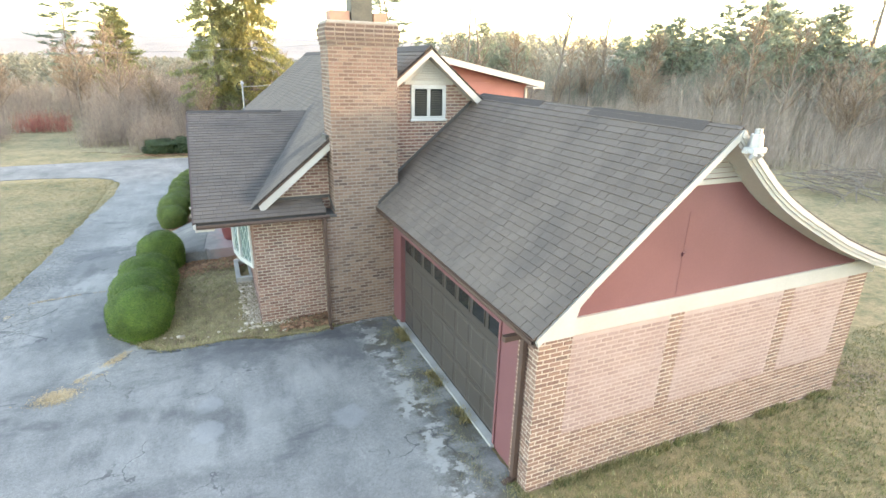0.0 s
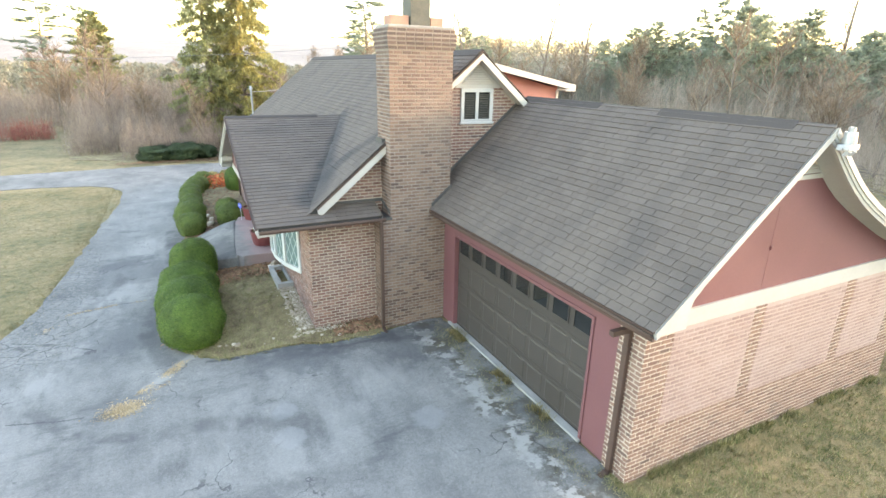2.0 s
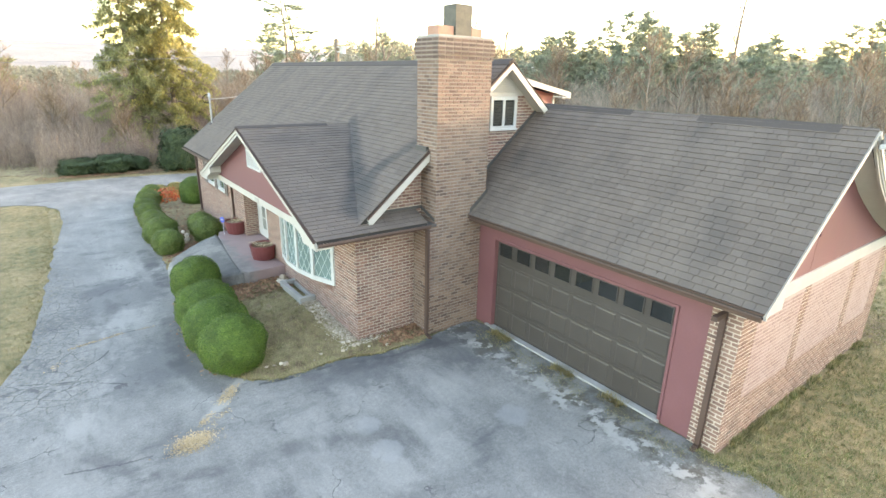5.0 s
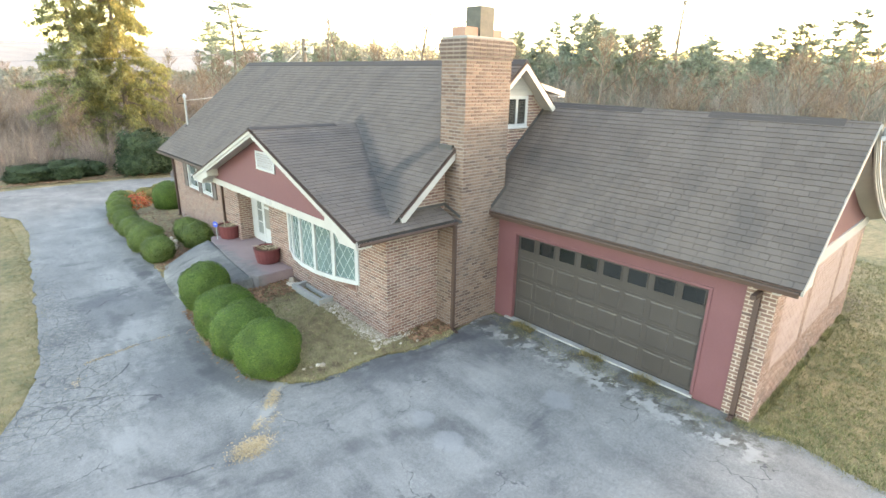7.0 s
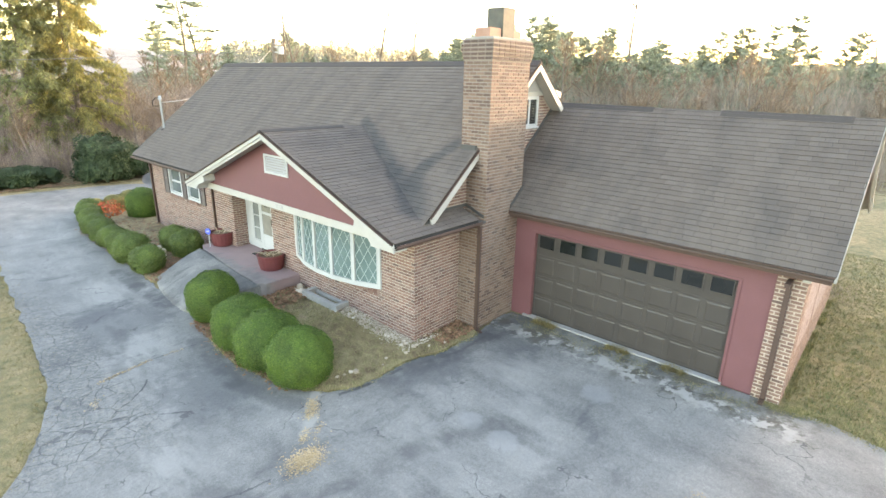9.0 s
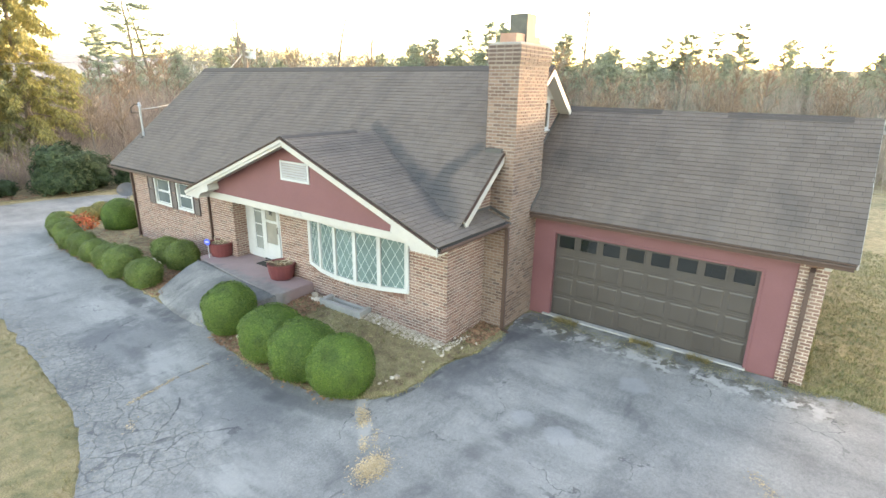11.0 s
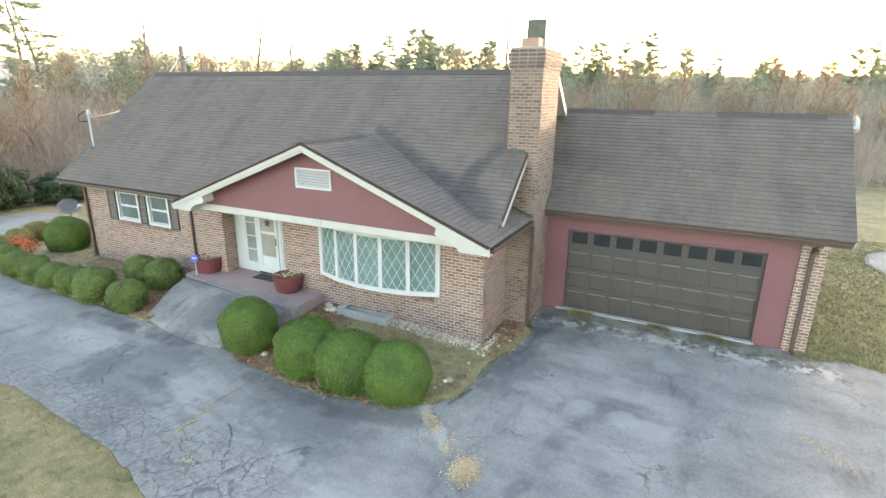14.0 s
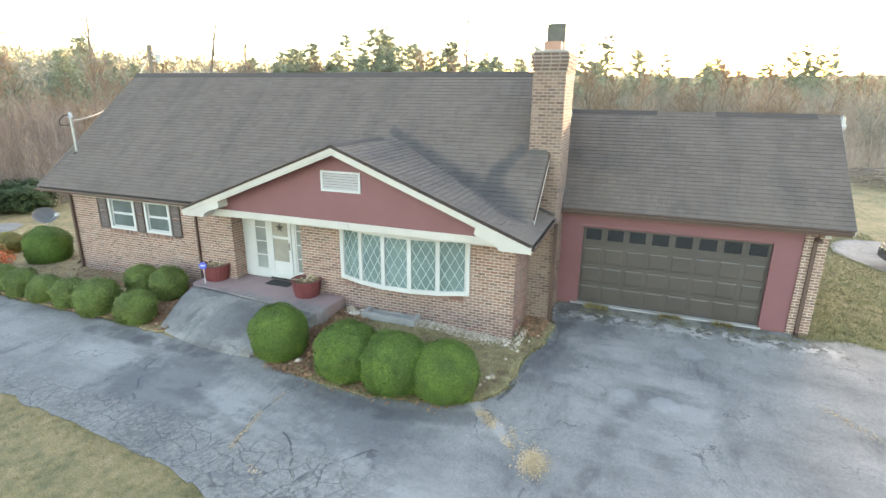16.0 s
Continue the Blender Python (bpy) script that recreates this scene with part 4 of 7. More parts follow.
def downspout(x, y, z0, z1, kick, half=0.045):
    b = boxes((x - 0.035, x + 0.035, y - half, y + half, z0 + 0.12, z1))
    dx, dy = kick
    for k in range(4):
        t = k / 4
        box(b, x - 0.035 + dx * t * 0.2, x + 0.035 + dx * t * 0.2, y - half + dy * t * 0.2, y + half + dy * t * 0.2, z0 + 0.09 - t * 0.09, z0 + 0.14 - t * 0.09)
    for z in (z0 + 0.6, z1 - 0.3):
        box(b, x - 0.04, x + 0.04, y - half - 0.01, y + half + 0.01, z, z + 0.03)
    return b


dsp = gpart("downspout", downspout(GX0 - 0.11, 5.90, -0.05, 2.62, (-1, 0)), M["brown_metal"], "brown square downspout on the pier")
gpart("elbow", boxes((EAVE_X - 0.06, GX0 - 0.08, 5.855, 5.945, 2.60, 2.68)), M["brown_metal"])

# garage door
gdoor = gpart("garage_door", boxes((GX0 + 0.10, GX0 + 0.14, 6.76, 11.55, 0.055, 2.39)), M["door_brown"], "dark brown panelled sectional garage door with a row of windows")
DW = (11.55 - 6.76) / 8
for c in range(8):
    y0 = 6.76 + c * DW
    for r in range(4):
        z0, h = 0.06 + r * 0.583, 0.583
        if r == 3:
            gpart("pane", boxes((GX0 + 0.082, GX0 + 0.098, y0 + 0.085, y0 + DW - 0.085, z0 + 0.19, z0 + h - 0.07)), M["glass_dark"], "", gdoor)
            b = boxes((GX0 + 0.07, GX0 + 0.1, y0 + 0.06, y0 + DW - 0.06, z0 + 0.165, z0 + 0.19), (GX0 + 0.07, GX0 + 0.1, y0 + 0.06, y0 + DW - 0.06, z0 + h - 0.07, z0 + h - 0.045),
                      (GX0 + 0.07, GX0 + 0.1, y0 + 0.06, y0 + 0.085, z0 + 0.19, z0 + h - 0.07), (GX0 + 0.07, GX0 + 0.1, y0 + DW - 0.085, y0 + DW - 0.06, z0 + 0.19, z0 + h - 0.07))
            gpart("window_frame", b, M["door_brown"], "", gdoor)
        else:
            b = bmesh.new()
            box(b, GX0 + 0.085, GX0 + 0.102, y0 + 0.055, y0 + DW - 0.055, z0 + 0.07, z0 + h - 0.07)
            front = [f for f in b.faces if f.normal.x < -0.9]
            ins = bmesh.ops.inset_region(b, faces=front, thickness=0.045, depth=0.0)
            bmesh.ops.translate(b, verts=list({v for f in front for v in f.verts}), vec=(-0.010, 0, 0))
            gpart("door_panel", b, M["door_brown"], "", gdoor)
for r in range(4):
    z0 = 0.06 + r * 0.583
    gpart("section", boxes((GX0 + 0.09, GX0 + 0.101, 6.765, 11.545, z0 + 0.008, z0 + 0.575), bevel=0.003), M["door_brown"], "", gdoor)
gpart("bottom_seal", boxes((GX0 + 0.08, GX0 + 0.14, 6.78, 11.53, 0.056, 0.075)), M["dark"], "", gdoor)

# ---- house ----
house = thing("house", "brick house with dark shingle roof, red front gable and tall chimney", "house", at=(0.85, 12.8, 0))


def hpart(name, bm, material, label="", parent=None):
    return under(parent or house, link(name, bm, material, None, label))


FX, EY = 0.85, 12.79                       # front wall and end wall
MRX, MRZ, MEX, MEZ = 5.15, 6.62, 0.60, 2.86   # main ridge and front eave
mslope = (MRZ - MEZ) / (MRX - MEX)
MBX = 2 * MRX - MEX                        # rear eave
Y0, Y1 = 12.45, 29.4                       # verges
WPY, WPZ, WEX = 17.06, 4.82, -0.34         # wing ridge and its front edge
WY0, WY1, WEZ = 12.2, 21.95, 2.92
wslope = (WPZ - WEZ) / (WPY - WY0)


def mroof(x):
    return MRZ - mslope * abs(x - MRX)


# walls
wf = hpart("wall", boxes((FX, FX + 0.24, EY + 0.24, 14.0, -0.3, 2.68), (FX, FX + 0.24, 17.6, 18.97, -0.3, 2.68), (FX, FX + 0.24, 14.0, 17.6, -0.3, 1.10), (FX, FX + 0.24, 14.0, 17.6, 2.56, 2.68)), M["mortar_house"], "brown brick front wall")
BAY = (14.0, 17.6, 1.10, 2.56)
bricks(wf, (FX, EY - 0.008, -0.12), (0, 1, 0), (-1, 0, 0), 18.97 - EY + 0.008, 2.80, M["brick_grey"], near=(0, 1.25, 0, 2.8), holes=[(BAY[0] - EY, BAY[1] - EY, BAY[2] + 0.12, BAY[3] + 0.12)])
wl = hpart("wall", boxes((FX, FX + 0.24, 21.4, 23.8, -0.3, 2.72), (FX, FX + 0.24, 24.86, 25.3, -0.3, 2.72), (FX, FX + 0.24, 26.45, 28.24, -0.3, 2.72), (FX, FX + 0.24, 23.8, 24.86, -0.3, 1.62), (FX, FX + 0.24, 25.3, 26.45, -0.3, 1.62), (FX, FX + 0.24, 23.8, 24.86, 2.68, 2.72), (FX, FX + 0.24, 25.3, 26.45, 2.68, 2.72)), M["mortar_house"], "brown brick front wall with two windows")
WINS = [(25.3, 26.45, 1.62, 2.68), (23.8, 24.86, 1.62, 2.68)]
bricks(wl, (FX, 21.39, -0.12), (0, 1, 0), (-1, 0, 0), 28.25 - 21.39, 2.82, M["brick_grey"], near=(0, 2.2, 0.3, 2.9), holes=[(a - 21.39, b - 21.39, c + 0.12, d + 0.12) for a, b, c, d in WINS])
wr = hpart("wall", boxes((FX + 0.24, 1.35, 21.4, 21.64, -0.3, 2.68)), M["mortar_house"])
bricks(wr, (FX, 21.4, 0.5), (1, 0, 0), (0, -1, 0), 0.5, 2.2, M["brick_grey"], near=(0, 1, 0, 3))
wr2 = hpart("wall", boxes((FX + 0.24, 1.35, 18.73, 18.97, -0.3, 2.68)), M["mortar_house"])
bricks(wr2, (FX, 18.97, 0.5), (1, 0, 0), (0, 1, 0), 0.5, 2.2, M["brick_grey"])
# end wall with the gable
bm = bmesh.new()
prism(bm, [(FX, -0.3), (9.4, -0.3), (9.4, mroof(9.4) - 0.16), (MRX, MRZ - 0.16), (FX, mroof(FX) - 0.16)], "y", EY, EY + 0.24)
we = hpart("wall", bm, M["mortar_house"], "brown brick end wall with a gable")
bricks(we, (FX, EY, -0.12), (1, 0, 0), (0, -1, 0), 8.5, 6.5, M["brick_grey"], near=(0, 1.7, 0, 3.2), holes=[(4.78 - FX, 5.70 - FX, 4.93 + 0.12, 5.76 + 0.12)],
       keep=lambda u, v: v - 0.12 < mroof(u + FX) - 0.2 and (u + FX < 2.5 or v - 0.12 > groof(u + FX) - 0.2))
hpart("wall", boxes((9.16, 9.4, EY + 0.24, 28.24, -0.3, 2.7)), M["brick_grey"], "rear brick wall")
bm = bmesh.new()
prism(bm, [(FX + 0.24, -0.3), (9.16, -0.3), (9.16, mroof(9.16) - 0.16), (MRX, MRZ - 0.16), (FX + 0.24, mroof(FX + 0.24) - 0.16)], "y", 28.0, 28.24)
wfar = hpart("wall", bm, M["mortar_house"], "far end brick wall with a gable")
bricks(wfar, (FX, 28.24, -0.12), (1, 0, 0), (0, 1, 0), 8.5, 6.5, M["brick_grey"], keep=lambda u, v: v - 0.12 < mroof(u + FX) - 0.2)
# entry wall behind the recess
hpart("wall", boxes((1.35, 1.5, 18.9, 21.5, 0.3, 2.75)), M["white"], "white panelled entry surround")

# chimney
CX0, CX1, CY0, CY1 = 2.68, 4.22, 12.17, 12.98
bm = boxes((2.47, CX1, CY0, EY, -0.3, 2.84), (CX0, CX1, CY0, CY1, 2.84, 6.98))
chim = hpart("chimney", bm, M["mortar_chim"], "tall brown brick chimney")
bricks(chim, (2.462, CY0, -0.12), (1, 0, 0), (0, -1, 0), CX1 - 2.462 + 0.008, 2.96, M["brick_chim"], limit=0)
bricks(chim, (2.47, CY0, -0.12), (0, 1, 0), (-1, 0, 0), EY - CY0, 2.96, M["brick_chim"])
CZ = -0.12 + COURSE * int(2.96 / COURSE)
bricks(chim, (CX0 - 0.008, CY0, CZ), (1, 0, 0), (0, -1, 0), CX1 - CX0 + 0.016, 6.61 - CZ, M["brick_chim"], near=(0, 2, 0, 3.7))
bricks(chim, (CX0, CY0, CZ), (0, 1, 0), (-1, 0, 0), CY1 - CY0, 6.61 - CZ, M["brick_chim"])
bricks(chim, (CX1, CY0, CZ), (0, 1, 0), (1, 0, 0), CY1 - CY0, 6.61 - CZ, M["brick_chim"])
bricks(chim, (CX0 - 0.008, CY1, CZ), (1, 0, 0), (0, 1, 0), CX1 - CX0 + 0.016, 6.61 - CZ, M["brick_chim"])
# corbelled top courses
for e, z in ((0.02, 6.58), (0.04, 6.67), (0.055, 6.76), (0.055, 6.85), (0.03, 6.94)):
    cor = hpart("corbel", boxes((CX0 - e, CX1 + e, CY0 - e, CY1 + e, z, z + 0.089)), M["mortar_chim"], "", chim)
    for o, a, n, w in (((CX0 - e - 0.008, CY0 - e, z), (1, 0, 0), (0, -1, 0), CX1 - CX0 + 2 * e + 0.016), ((CX0 - e, CY0 - e, z), (0, 1, 0), (-1, 0, 0), CY1 - CY0 + 2 * e), ((CX1 + e, CY0 - e, z), (0, 1, 0), (1, 0, 0), CY1 - CY0 + 2 * e)):
        bricks(chim, (o[0], o[1], o[2] + 0.004), a, n, w, COURSE + 0.001, M["brick_soot"])
hpart("cap", boxes((CX0 - 0.01, CX1 + 0.01, CY0 - 0.01, CY1 + 0.01, 7.03, 7.08), bevel=0.012), M["well"], "grey mortar wash on the chimney top", chim)


def flue(x0, x1, y0, y1, z0, z1, wall, material, label):
    b = bmesh.new()
    for r in ((x0, x0 + wall, y0, y1), (x1 - wall, x1, y0, y1), (x0 + wall, x1 - wall, y0, y0 + wall), (x0 + wall, x1 - wall, y1 - wall, y1)):
        box(b, *r, z0, z1)
    return hpart("flue", b, material, label, chim)


flue(2.80, 3.22, 12.36, 12.78, 7.08, 7.28, 0.04, M["terracotta"], "orange terracotta flue tile")
flue(3.26, 3.72, 12.34, 12.80, 7.08, 7.74, 0.03, M["flue_grey"], "tall weathered metal flue")
flue(3.76, 4.06, 12.38, 12.72, 7.08, 7.27, 0.04, M["terracotta"], "orange terracotta flue tile")
hpart("shoulder", boxes((2.44, 2.70, CY0 - 0.02, EY, 2.80, 2.87), bevel=0.01), M["lead"], "dark metal chimney shoulder", chim)

# main roof
mlen = math.hypot(MRX - MEX, MRZ - MEZ)
bm = bmesh.new()
strip(bm, [(MEX, MEZ - 0.005), (MRX, MRZ - 0.005), (MBX, MEZ - 0.005)], "y", Y0 + 0.02, Y1 - 0.02, 0.1)
roof_m = hpart("roof", bm, M["deck"], "dark grey asphalt shingle main roof")
shingles(roof_m, (MEX - 0.02, Y0, MEZ), (0, 1, 0), (MRX - MEX, 0, MRZ - MEZ), [(0, 0), (Y1 - Y0, 0), (Y1 - Y0, mlen), (0, mlen)], near=(0.1, 3.4, 2.2, 6.0))
shingles(roof_m, (MBX + 0.02, Y0, MEZ), (0, 1, 0), (MRX - MBX, 0, MRZ - MEZ), [(0, 0), (Y1 - Y0, 0), (Y1 - Y0, mlen), (0, mlen)])
bm = bmesh.new()
prism(bm, [(MRX - 0.17, MRZ - 0.12), (MRX - 0.16, MRZ - 0.085), (MRX, MRZ + 0.05), (MRX + 0.16, MRZ - 0.085), (MRX + 0.17, MRZ - 0.12), (MRX, MRZ - 0.01)], "y", Y0 - 0.02, Y1 + 0.02)
hpart("ridge_cap", bm, M["ridge"])
# verges and soffits of the main roof
for y0, y1 in ((Y0 - 0.02, Y0 + 0.03), (Y1 - 0.03, Y1 + 0.02)):
    b = bmesh.new()
    xs_ = 1.0 if y0 < 20 else MEX + 0.02
    strip(b, [(xs_, mroof(xs_) - 0.03), (MRX, MRZ - 0.03), (MBX - 0.02, MEZ - 0.03)], "y", y0, y1, 0.17)
    hpart("verge_board", b, M["cream"], "cream verge board")
    b = bmesh.new()
    strip(b, [(xs_, mroof(xs_) - 0.02), (MRX, MRZ - 0.02)], "y", y0 - 0.012, y1 + 0.012, 0.03)
    hpart("drip_edge", b, M["brown_metal"])
b = bmesh.new()
strip(b, [(MEX + 0.1, MEZ - 0.06), (MRX, MRZ - 0.15), (MBX - 0.1, MEZ - 0.06)], "y", Y0 + 0.03, EY + 0.02, 0.03)
hpart("soffit", b, M["cream"])
b = bmesh.new()
strip(b, [(MEX + 0.1, MEZ - 0.06), (MRX, MRZ - 0.15), (MBX - 0.1, MEZ - 0.06)], "y", 28.22, Y1 - 0.03, 0.03)
hpart("soffit", b, M["cream"])
hpart("fascia", boxes((MEX + 0.03, MEX + 0.07, 21.9, Y1 - 0.02, MEZ - 0.16, MEZ - 0.02)), M["cream"])
hpart("soffit", boxes((MEX + 0.07, FX + 0.02, 21.9, Y1 - 0.02, MEZ - 0.16, MEZ - 0.13)), M["cream"])
hpart("frieze", boxes((FX - 0.05, FX - 0.012, 21.95, 28.2, 2.62, 2.70), bevel=0.004), M["cream"], "cream frieze board over the windows")
hpart("gutter", gutter(MEX + 0.03, 21.95, MEZ - 0.14, 7.5, "y"), M["brown_metal"], "brown aluminium eave gutter")
hpart("downspout", downspout(FX - 0.06, 28.15, -0.05, 2.66, (-1, 0)), M["brown_metal"], "brown square downspout at the corner")
hpart("downspout", downspout(FX - 0.05, 22.72, -0.05, 2.72, (-1, 0), 0.025), M["brown_metal"], "thin brown downspout on the front")

# wing roof over the front gable
wl_len = math.hypot(WPY - WY0, WPZ - WEZ)
bm = bmesh.new()
for ye in (WY0, WY1):
    a = [(WEX + 0.02, ye, WEZ - 0.005), (0.9, ye, WEZ - 0.005), (3.05, WPY, WPZ - 0.005), (WEX + 0.02, WPY, WPZ - 0.005)]
    lo = [bm.verts.new(Vector(p) - Vector((0, 0, 0.1))) for p in a]
    hi = [bm.verts.new(p) for p in a]
    bm.faces.new(hi), bm.faces.new(lo[::-1])
    for i in range(4):
        bm.faces.new((lo[i], lo[(i + 1) % 4], hi[(i + 1) % 4], hi[i]))
zp = WEZ + wslope * (12.80 - WY0)
prism(bm, [(WY0, WEZ - 0.005), (12.80, zp - 0.005), (12.80, zp - 0.095), (WY0, WEZ - 0.095)], "x", 0.9, 2.46)
bmesh.ops.recalc_face_normals(bm, faces=bm.faces)
roof_w = hpart("roof", bm, M["deck"], "dark grey shingle roof of the front gable")
up_r, up_l = (0, WPY - WY0, WPZ - WEZ), (0, WPY - WY1, WPZ - WEZ)
shingles(roof_w, (WEX - 0.01, WY0 - 0.02, WEZ), (1, 0, 0), up_r, [(0, 0), (0.9 - WEX, 0), (3.0 - WEX, wl_len), (0, wl_len)], near=(0.1, 1.9, 0.1, 4.8))
shingles(roof_w, (0.9, WY0 - 0.02, WEZ), (1, 0, 0), up_r, [(0, 0), (1.57, 0), (1.57, 0.66), (0.0, 0.66)])
l2 = math.hypot(WPY - WY1, WPZ - WEZ)
shingles(roof_w, (WEX - 0.01, WY1 + 0.02, WEZ), (1, 0, 0), up_l, [(0, 0), (0.95 - WEX, 0), (3.0 - WEX, l2), (0, l2)])
bm = bmesh.new()
prism(bm, [(WPY - 0.14, WPZ - 0.04), (WPY - 0.13, WPZ - 0.018), (WPY, WPZ + 0.034), (WPY + 0.13, WPZ - 0.018), (WPY + 0.14, WPZ - 0.04), (WPY, WPZ - 0.01)], "x", WEX - 0.03, 2.2)
hpart("ridge_cap", bm, M["ridge"])
# flashing where roofs meet brick
hpart("flashing", boxes((1.25, 2.655, EY - 0.03, EY - 0.012, zp - 0.02, zp + 0.055)), M["lead"], "dark flashing strip")
b = bmesh.new()
prism(b, [(12.2, WEZ + 0.0), (EY - 0.03, zp - 0.02), (EY - 0.03, zp + 0.055), (12.2, WEZ + 0.075)], "x", 2.652, 2.668)
hpart("flashing", b, M["lead"])
hpart("flashing", boxes((2.60, 2.70, 12.50, 12.95, mroof(2.65) - 0.1, mroof(2.65) + 0.1)), M["lead"])
for x0, x1, yy in ((3.72, CX1 + 0.02, CY0), (CX1, 6.62, EY)):
    b = bmesh.new()
    prism(b, [(x0, groof(x0) - 0.02), (x1, groof(x1) - 0.02), (x1, groof(x1) + 0.12), (x0, groof(x0) + 0.12)], "y", yy - 0.035, yy - 0.012)
    hpart("flashing", b, M["lead"], "black step flashing")
b = boxes((CX1 + 0.012, CX1 + 0.035, CY0 - 0.03, EY, groof(CX1) - 0.05, groof(CX1) + 0.12))
hpart("flashing", b, M["lead"])
# wing gable: band, red boards, vent, rakes
hpart("band", boxes((0.0, 0.05, 12.75, 21.75, 2.72, 2.90), bevel=0.006), M["cream"], "cream board under the red front gable")
bm = bmesh.new()
prism(bm, [(12.5, 2.90), (21.66, 2.90), (WPY, WPZ - 0.115)], "x", 0.015, 0.06)
hpart("gable", bm, M["red"], "dark red painted front gable")
hpart("soffit", boxes((0.05, FX + 0.02, 12.8, 18.97, 2.69, 2.73), (0.05, 1.4, 18.97, 21.4, 2.69, 2.73), (0.05, FX + 0.02, 21.4, 21.9, 2.69, 2.73)), M["cream"])
for ye in (WY0, WY1):
    sg = 1 if ye == WY0 else -1
    for off, thick, x0, x1 in ((0.05, 0.08, -0.055, 0.0), (0.125, 0.08, -0.03, 0.01)):
        b = bmesh.new()
        strip(b, sorted([(ye, WEZ - off), (WPY, WPZ - off)]), "x", WEX + x0 + 0.02, WEX + x1 + 0.03, thick)
        hpart("rake_board", b, M["cream"], "cream rake moulding")
    b = bmesh.new()
    strip(b, sorted([(ye + 0.02 * sg, WEZ - 0.025), (WPY, WPZ - 0.025)]), "x", WEX - 0.055, WEX + 0.06, 0.018)
    hpart("drip_edge", b, M["brown_metal"])
    b = bmesh.new()
    strip(b, sorted([(ye + 0.1 * sg, WEZ - 0.095), (WPY, WPZ - 0.135)]), "x", WEX + 0.04, 0.03, 0.03)
    hpart("soffit", b, M["cream"])
    # shaped return at the eave
    b = bmesh.new()
    pts = [(0.0, 2.86), (0.0, 2.72), (0.72, 2.72), (0.76, 2.80), (0.84, 2.87), (0.98, 2.93), (1.22, 2.99), (1.3, 3.05), (1.25, 3.25)]
    prism(b, [(ye + sg * p, q) for p, q in pts], "x", WEX + 0.0, 0.03)
    hpart("return", b, M["cream"], "cream shaped eave return")
hpart("fascia", boxes((WEX, 2.46, WY0 + 0.02, WY0 + 0.06, WEZ - 0.15, WEZ - 0.02)), M["cream"])
hpart("soffit", boxes((WEX + 0.05, 2.46, WY0 + 0.06, EY + 0.01, WEZ - 0.17, WEZ - 0.14)), M["cream"])
hpart("gutter", gutter(WEX + 0.02, WY0 + 0.03, WEZ - 0.13, 2.85, "x"), M["brown_metal"], "brown aluminium eave gutter")
hpart("downspout", downspout(2.40, 12.10, -0.05, 2.80, (0, -1)), M["brown_metal"], "brown square downspout beside the chimney")
vy0, vy1, vz0, vz1 = 16.50, 17.62, 3.66, 4.17
vent = hpart("vent", boxes((-0.015, 0.02, vy0, vy1, vz0, vz0 + 0.05), (-0.015, 0.02, vy0, vy1, vz1 - 0.05, vz1), (-0.015, 0.02, vy0, vy0 + 0.05, vz0 + 0.05, vz1 - 0.05), (-0.015, 0.02, vy1 - 0.05, vy1, vz0 + 0.05, vz1 - 0.05)), M["white"], "white louvred gable vent")
for i in range(6):
    b = bmesh.new()
    z = vz0 + 0.06 + i * 0.067
    prism(b, [(-0.022, z), (-0.014, z - 0.004), (0.011, z + 0.046), (0.004, z + 0.05)], "y", vy0 + 0.05, vy1 - 0.05)
    hpart("slat", b, M["vent"], "", vent)
# house number on the band, as plain bars
for i in range(3):
    hpart("number_bar", boxes((-0.012, 0.0, 16.86 + 0.13 * i, 16.95 + 0.13 * i, 2.76, 2.87)), M["concrete"])

# rear shed dormer with red siding
bm = bmesh.new()
strip(bm, [(6.05, 6.50), (9.62, 5.80)], "y", 14.35, 27.0, 0.08)
dorm = hpart("dormer", bm, M["deck"], "rear shed dormer with red siding and cream trim")
bm = bmesh.new()
prism(bm, [(6.1, mroof(6.1) - 0.1), (9.25, mroof(9.25)), (9.25, 5.70), (6.1, 6.38)], "y", 14.72, 26.6)
hpart("dormer_wall", bm, M["red_siding"], "", dorm)
for i in range(12):
    z = 5.62 - i * 0.16
    x0 = MRX + (MRZ - z) / mslope
    b = bmesh.new()
    prism(b, [(14.69, z - 0.01), (14.72, z - 0.01), (14.72, z + 0.15), (14.708, z + 0.15)], "x", max(6.3, min(x0, 9.2)) if z < 5.7 else 6.4, 9.25)
    hpart("siding_board", b, M["red_siding"], "", dorm)
b = bmesh.new()
strip(b, [(6.0, 6.52), (9.66, 5.81)], "y", 14.30, 14.36, 0.16)
hpart("dormer_trim", b, M["cream"], "", dorm)
hpart("dormer_trim", boxes((9.2, 9.28, 14.66, 14.75, 3.4, 5.66), (9.25, 9.66, 14.3, 26.9, 5.62, 5.66)), M["cream"], "", dorm)
dl = math.hypot(3.57, 0.70)
shingles(dorm, (9.64, 14.3, 5.805), (0, 1, 0), (-3.57, 0, 0.70), [(0, 0), (12.7, 0), (12.7, dl), (0, dl)])

# ---- windows and doors of the house ----
def frame_boxes(x0, x1, y0, y1, z0, z1, w):
    return boxes((x0, x1, y0, y1, z0, z0 + w), (x0, x1, y0, y1, z1 - w, z1), (x0, x1, y0, y0 + w, z0 + w, z1 - w), (x0, x1, y1 - w, y1, z0 + w, z1 - w), bevel=0.004)


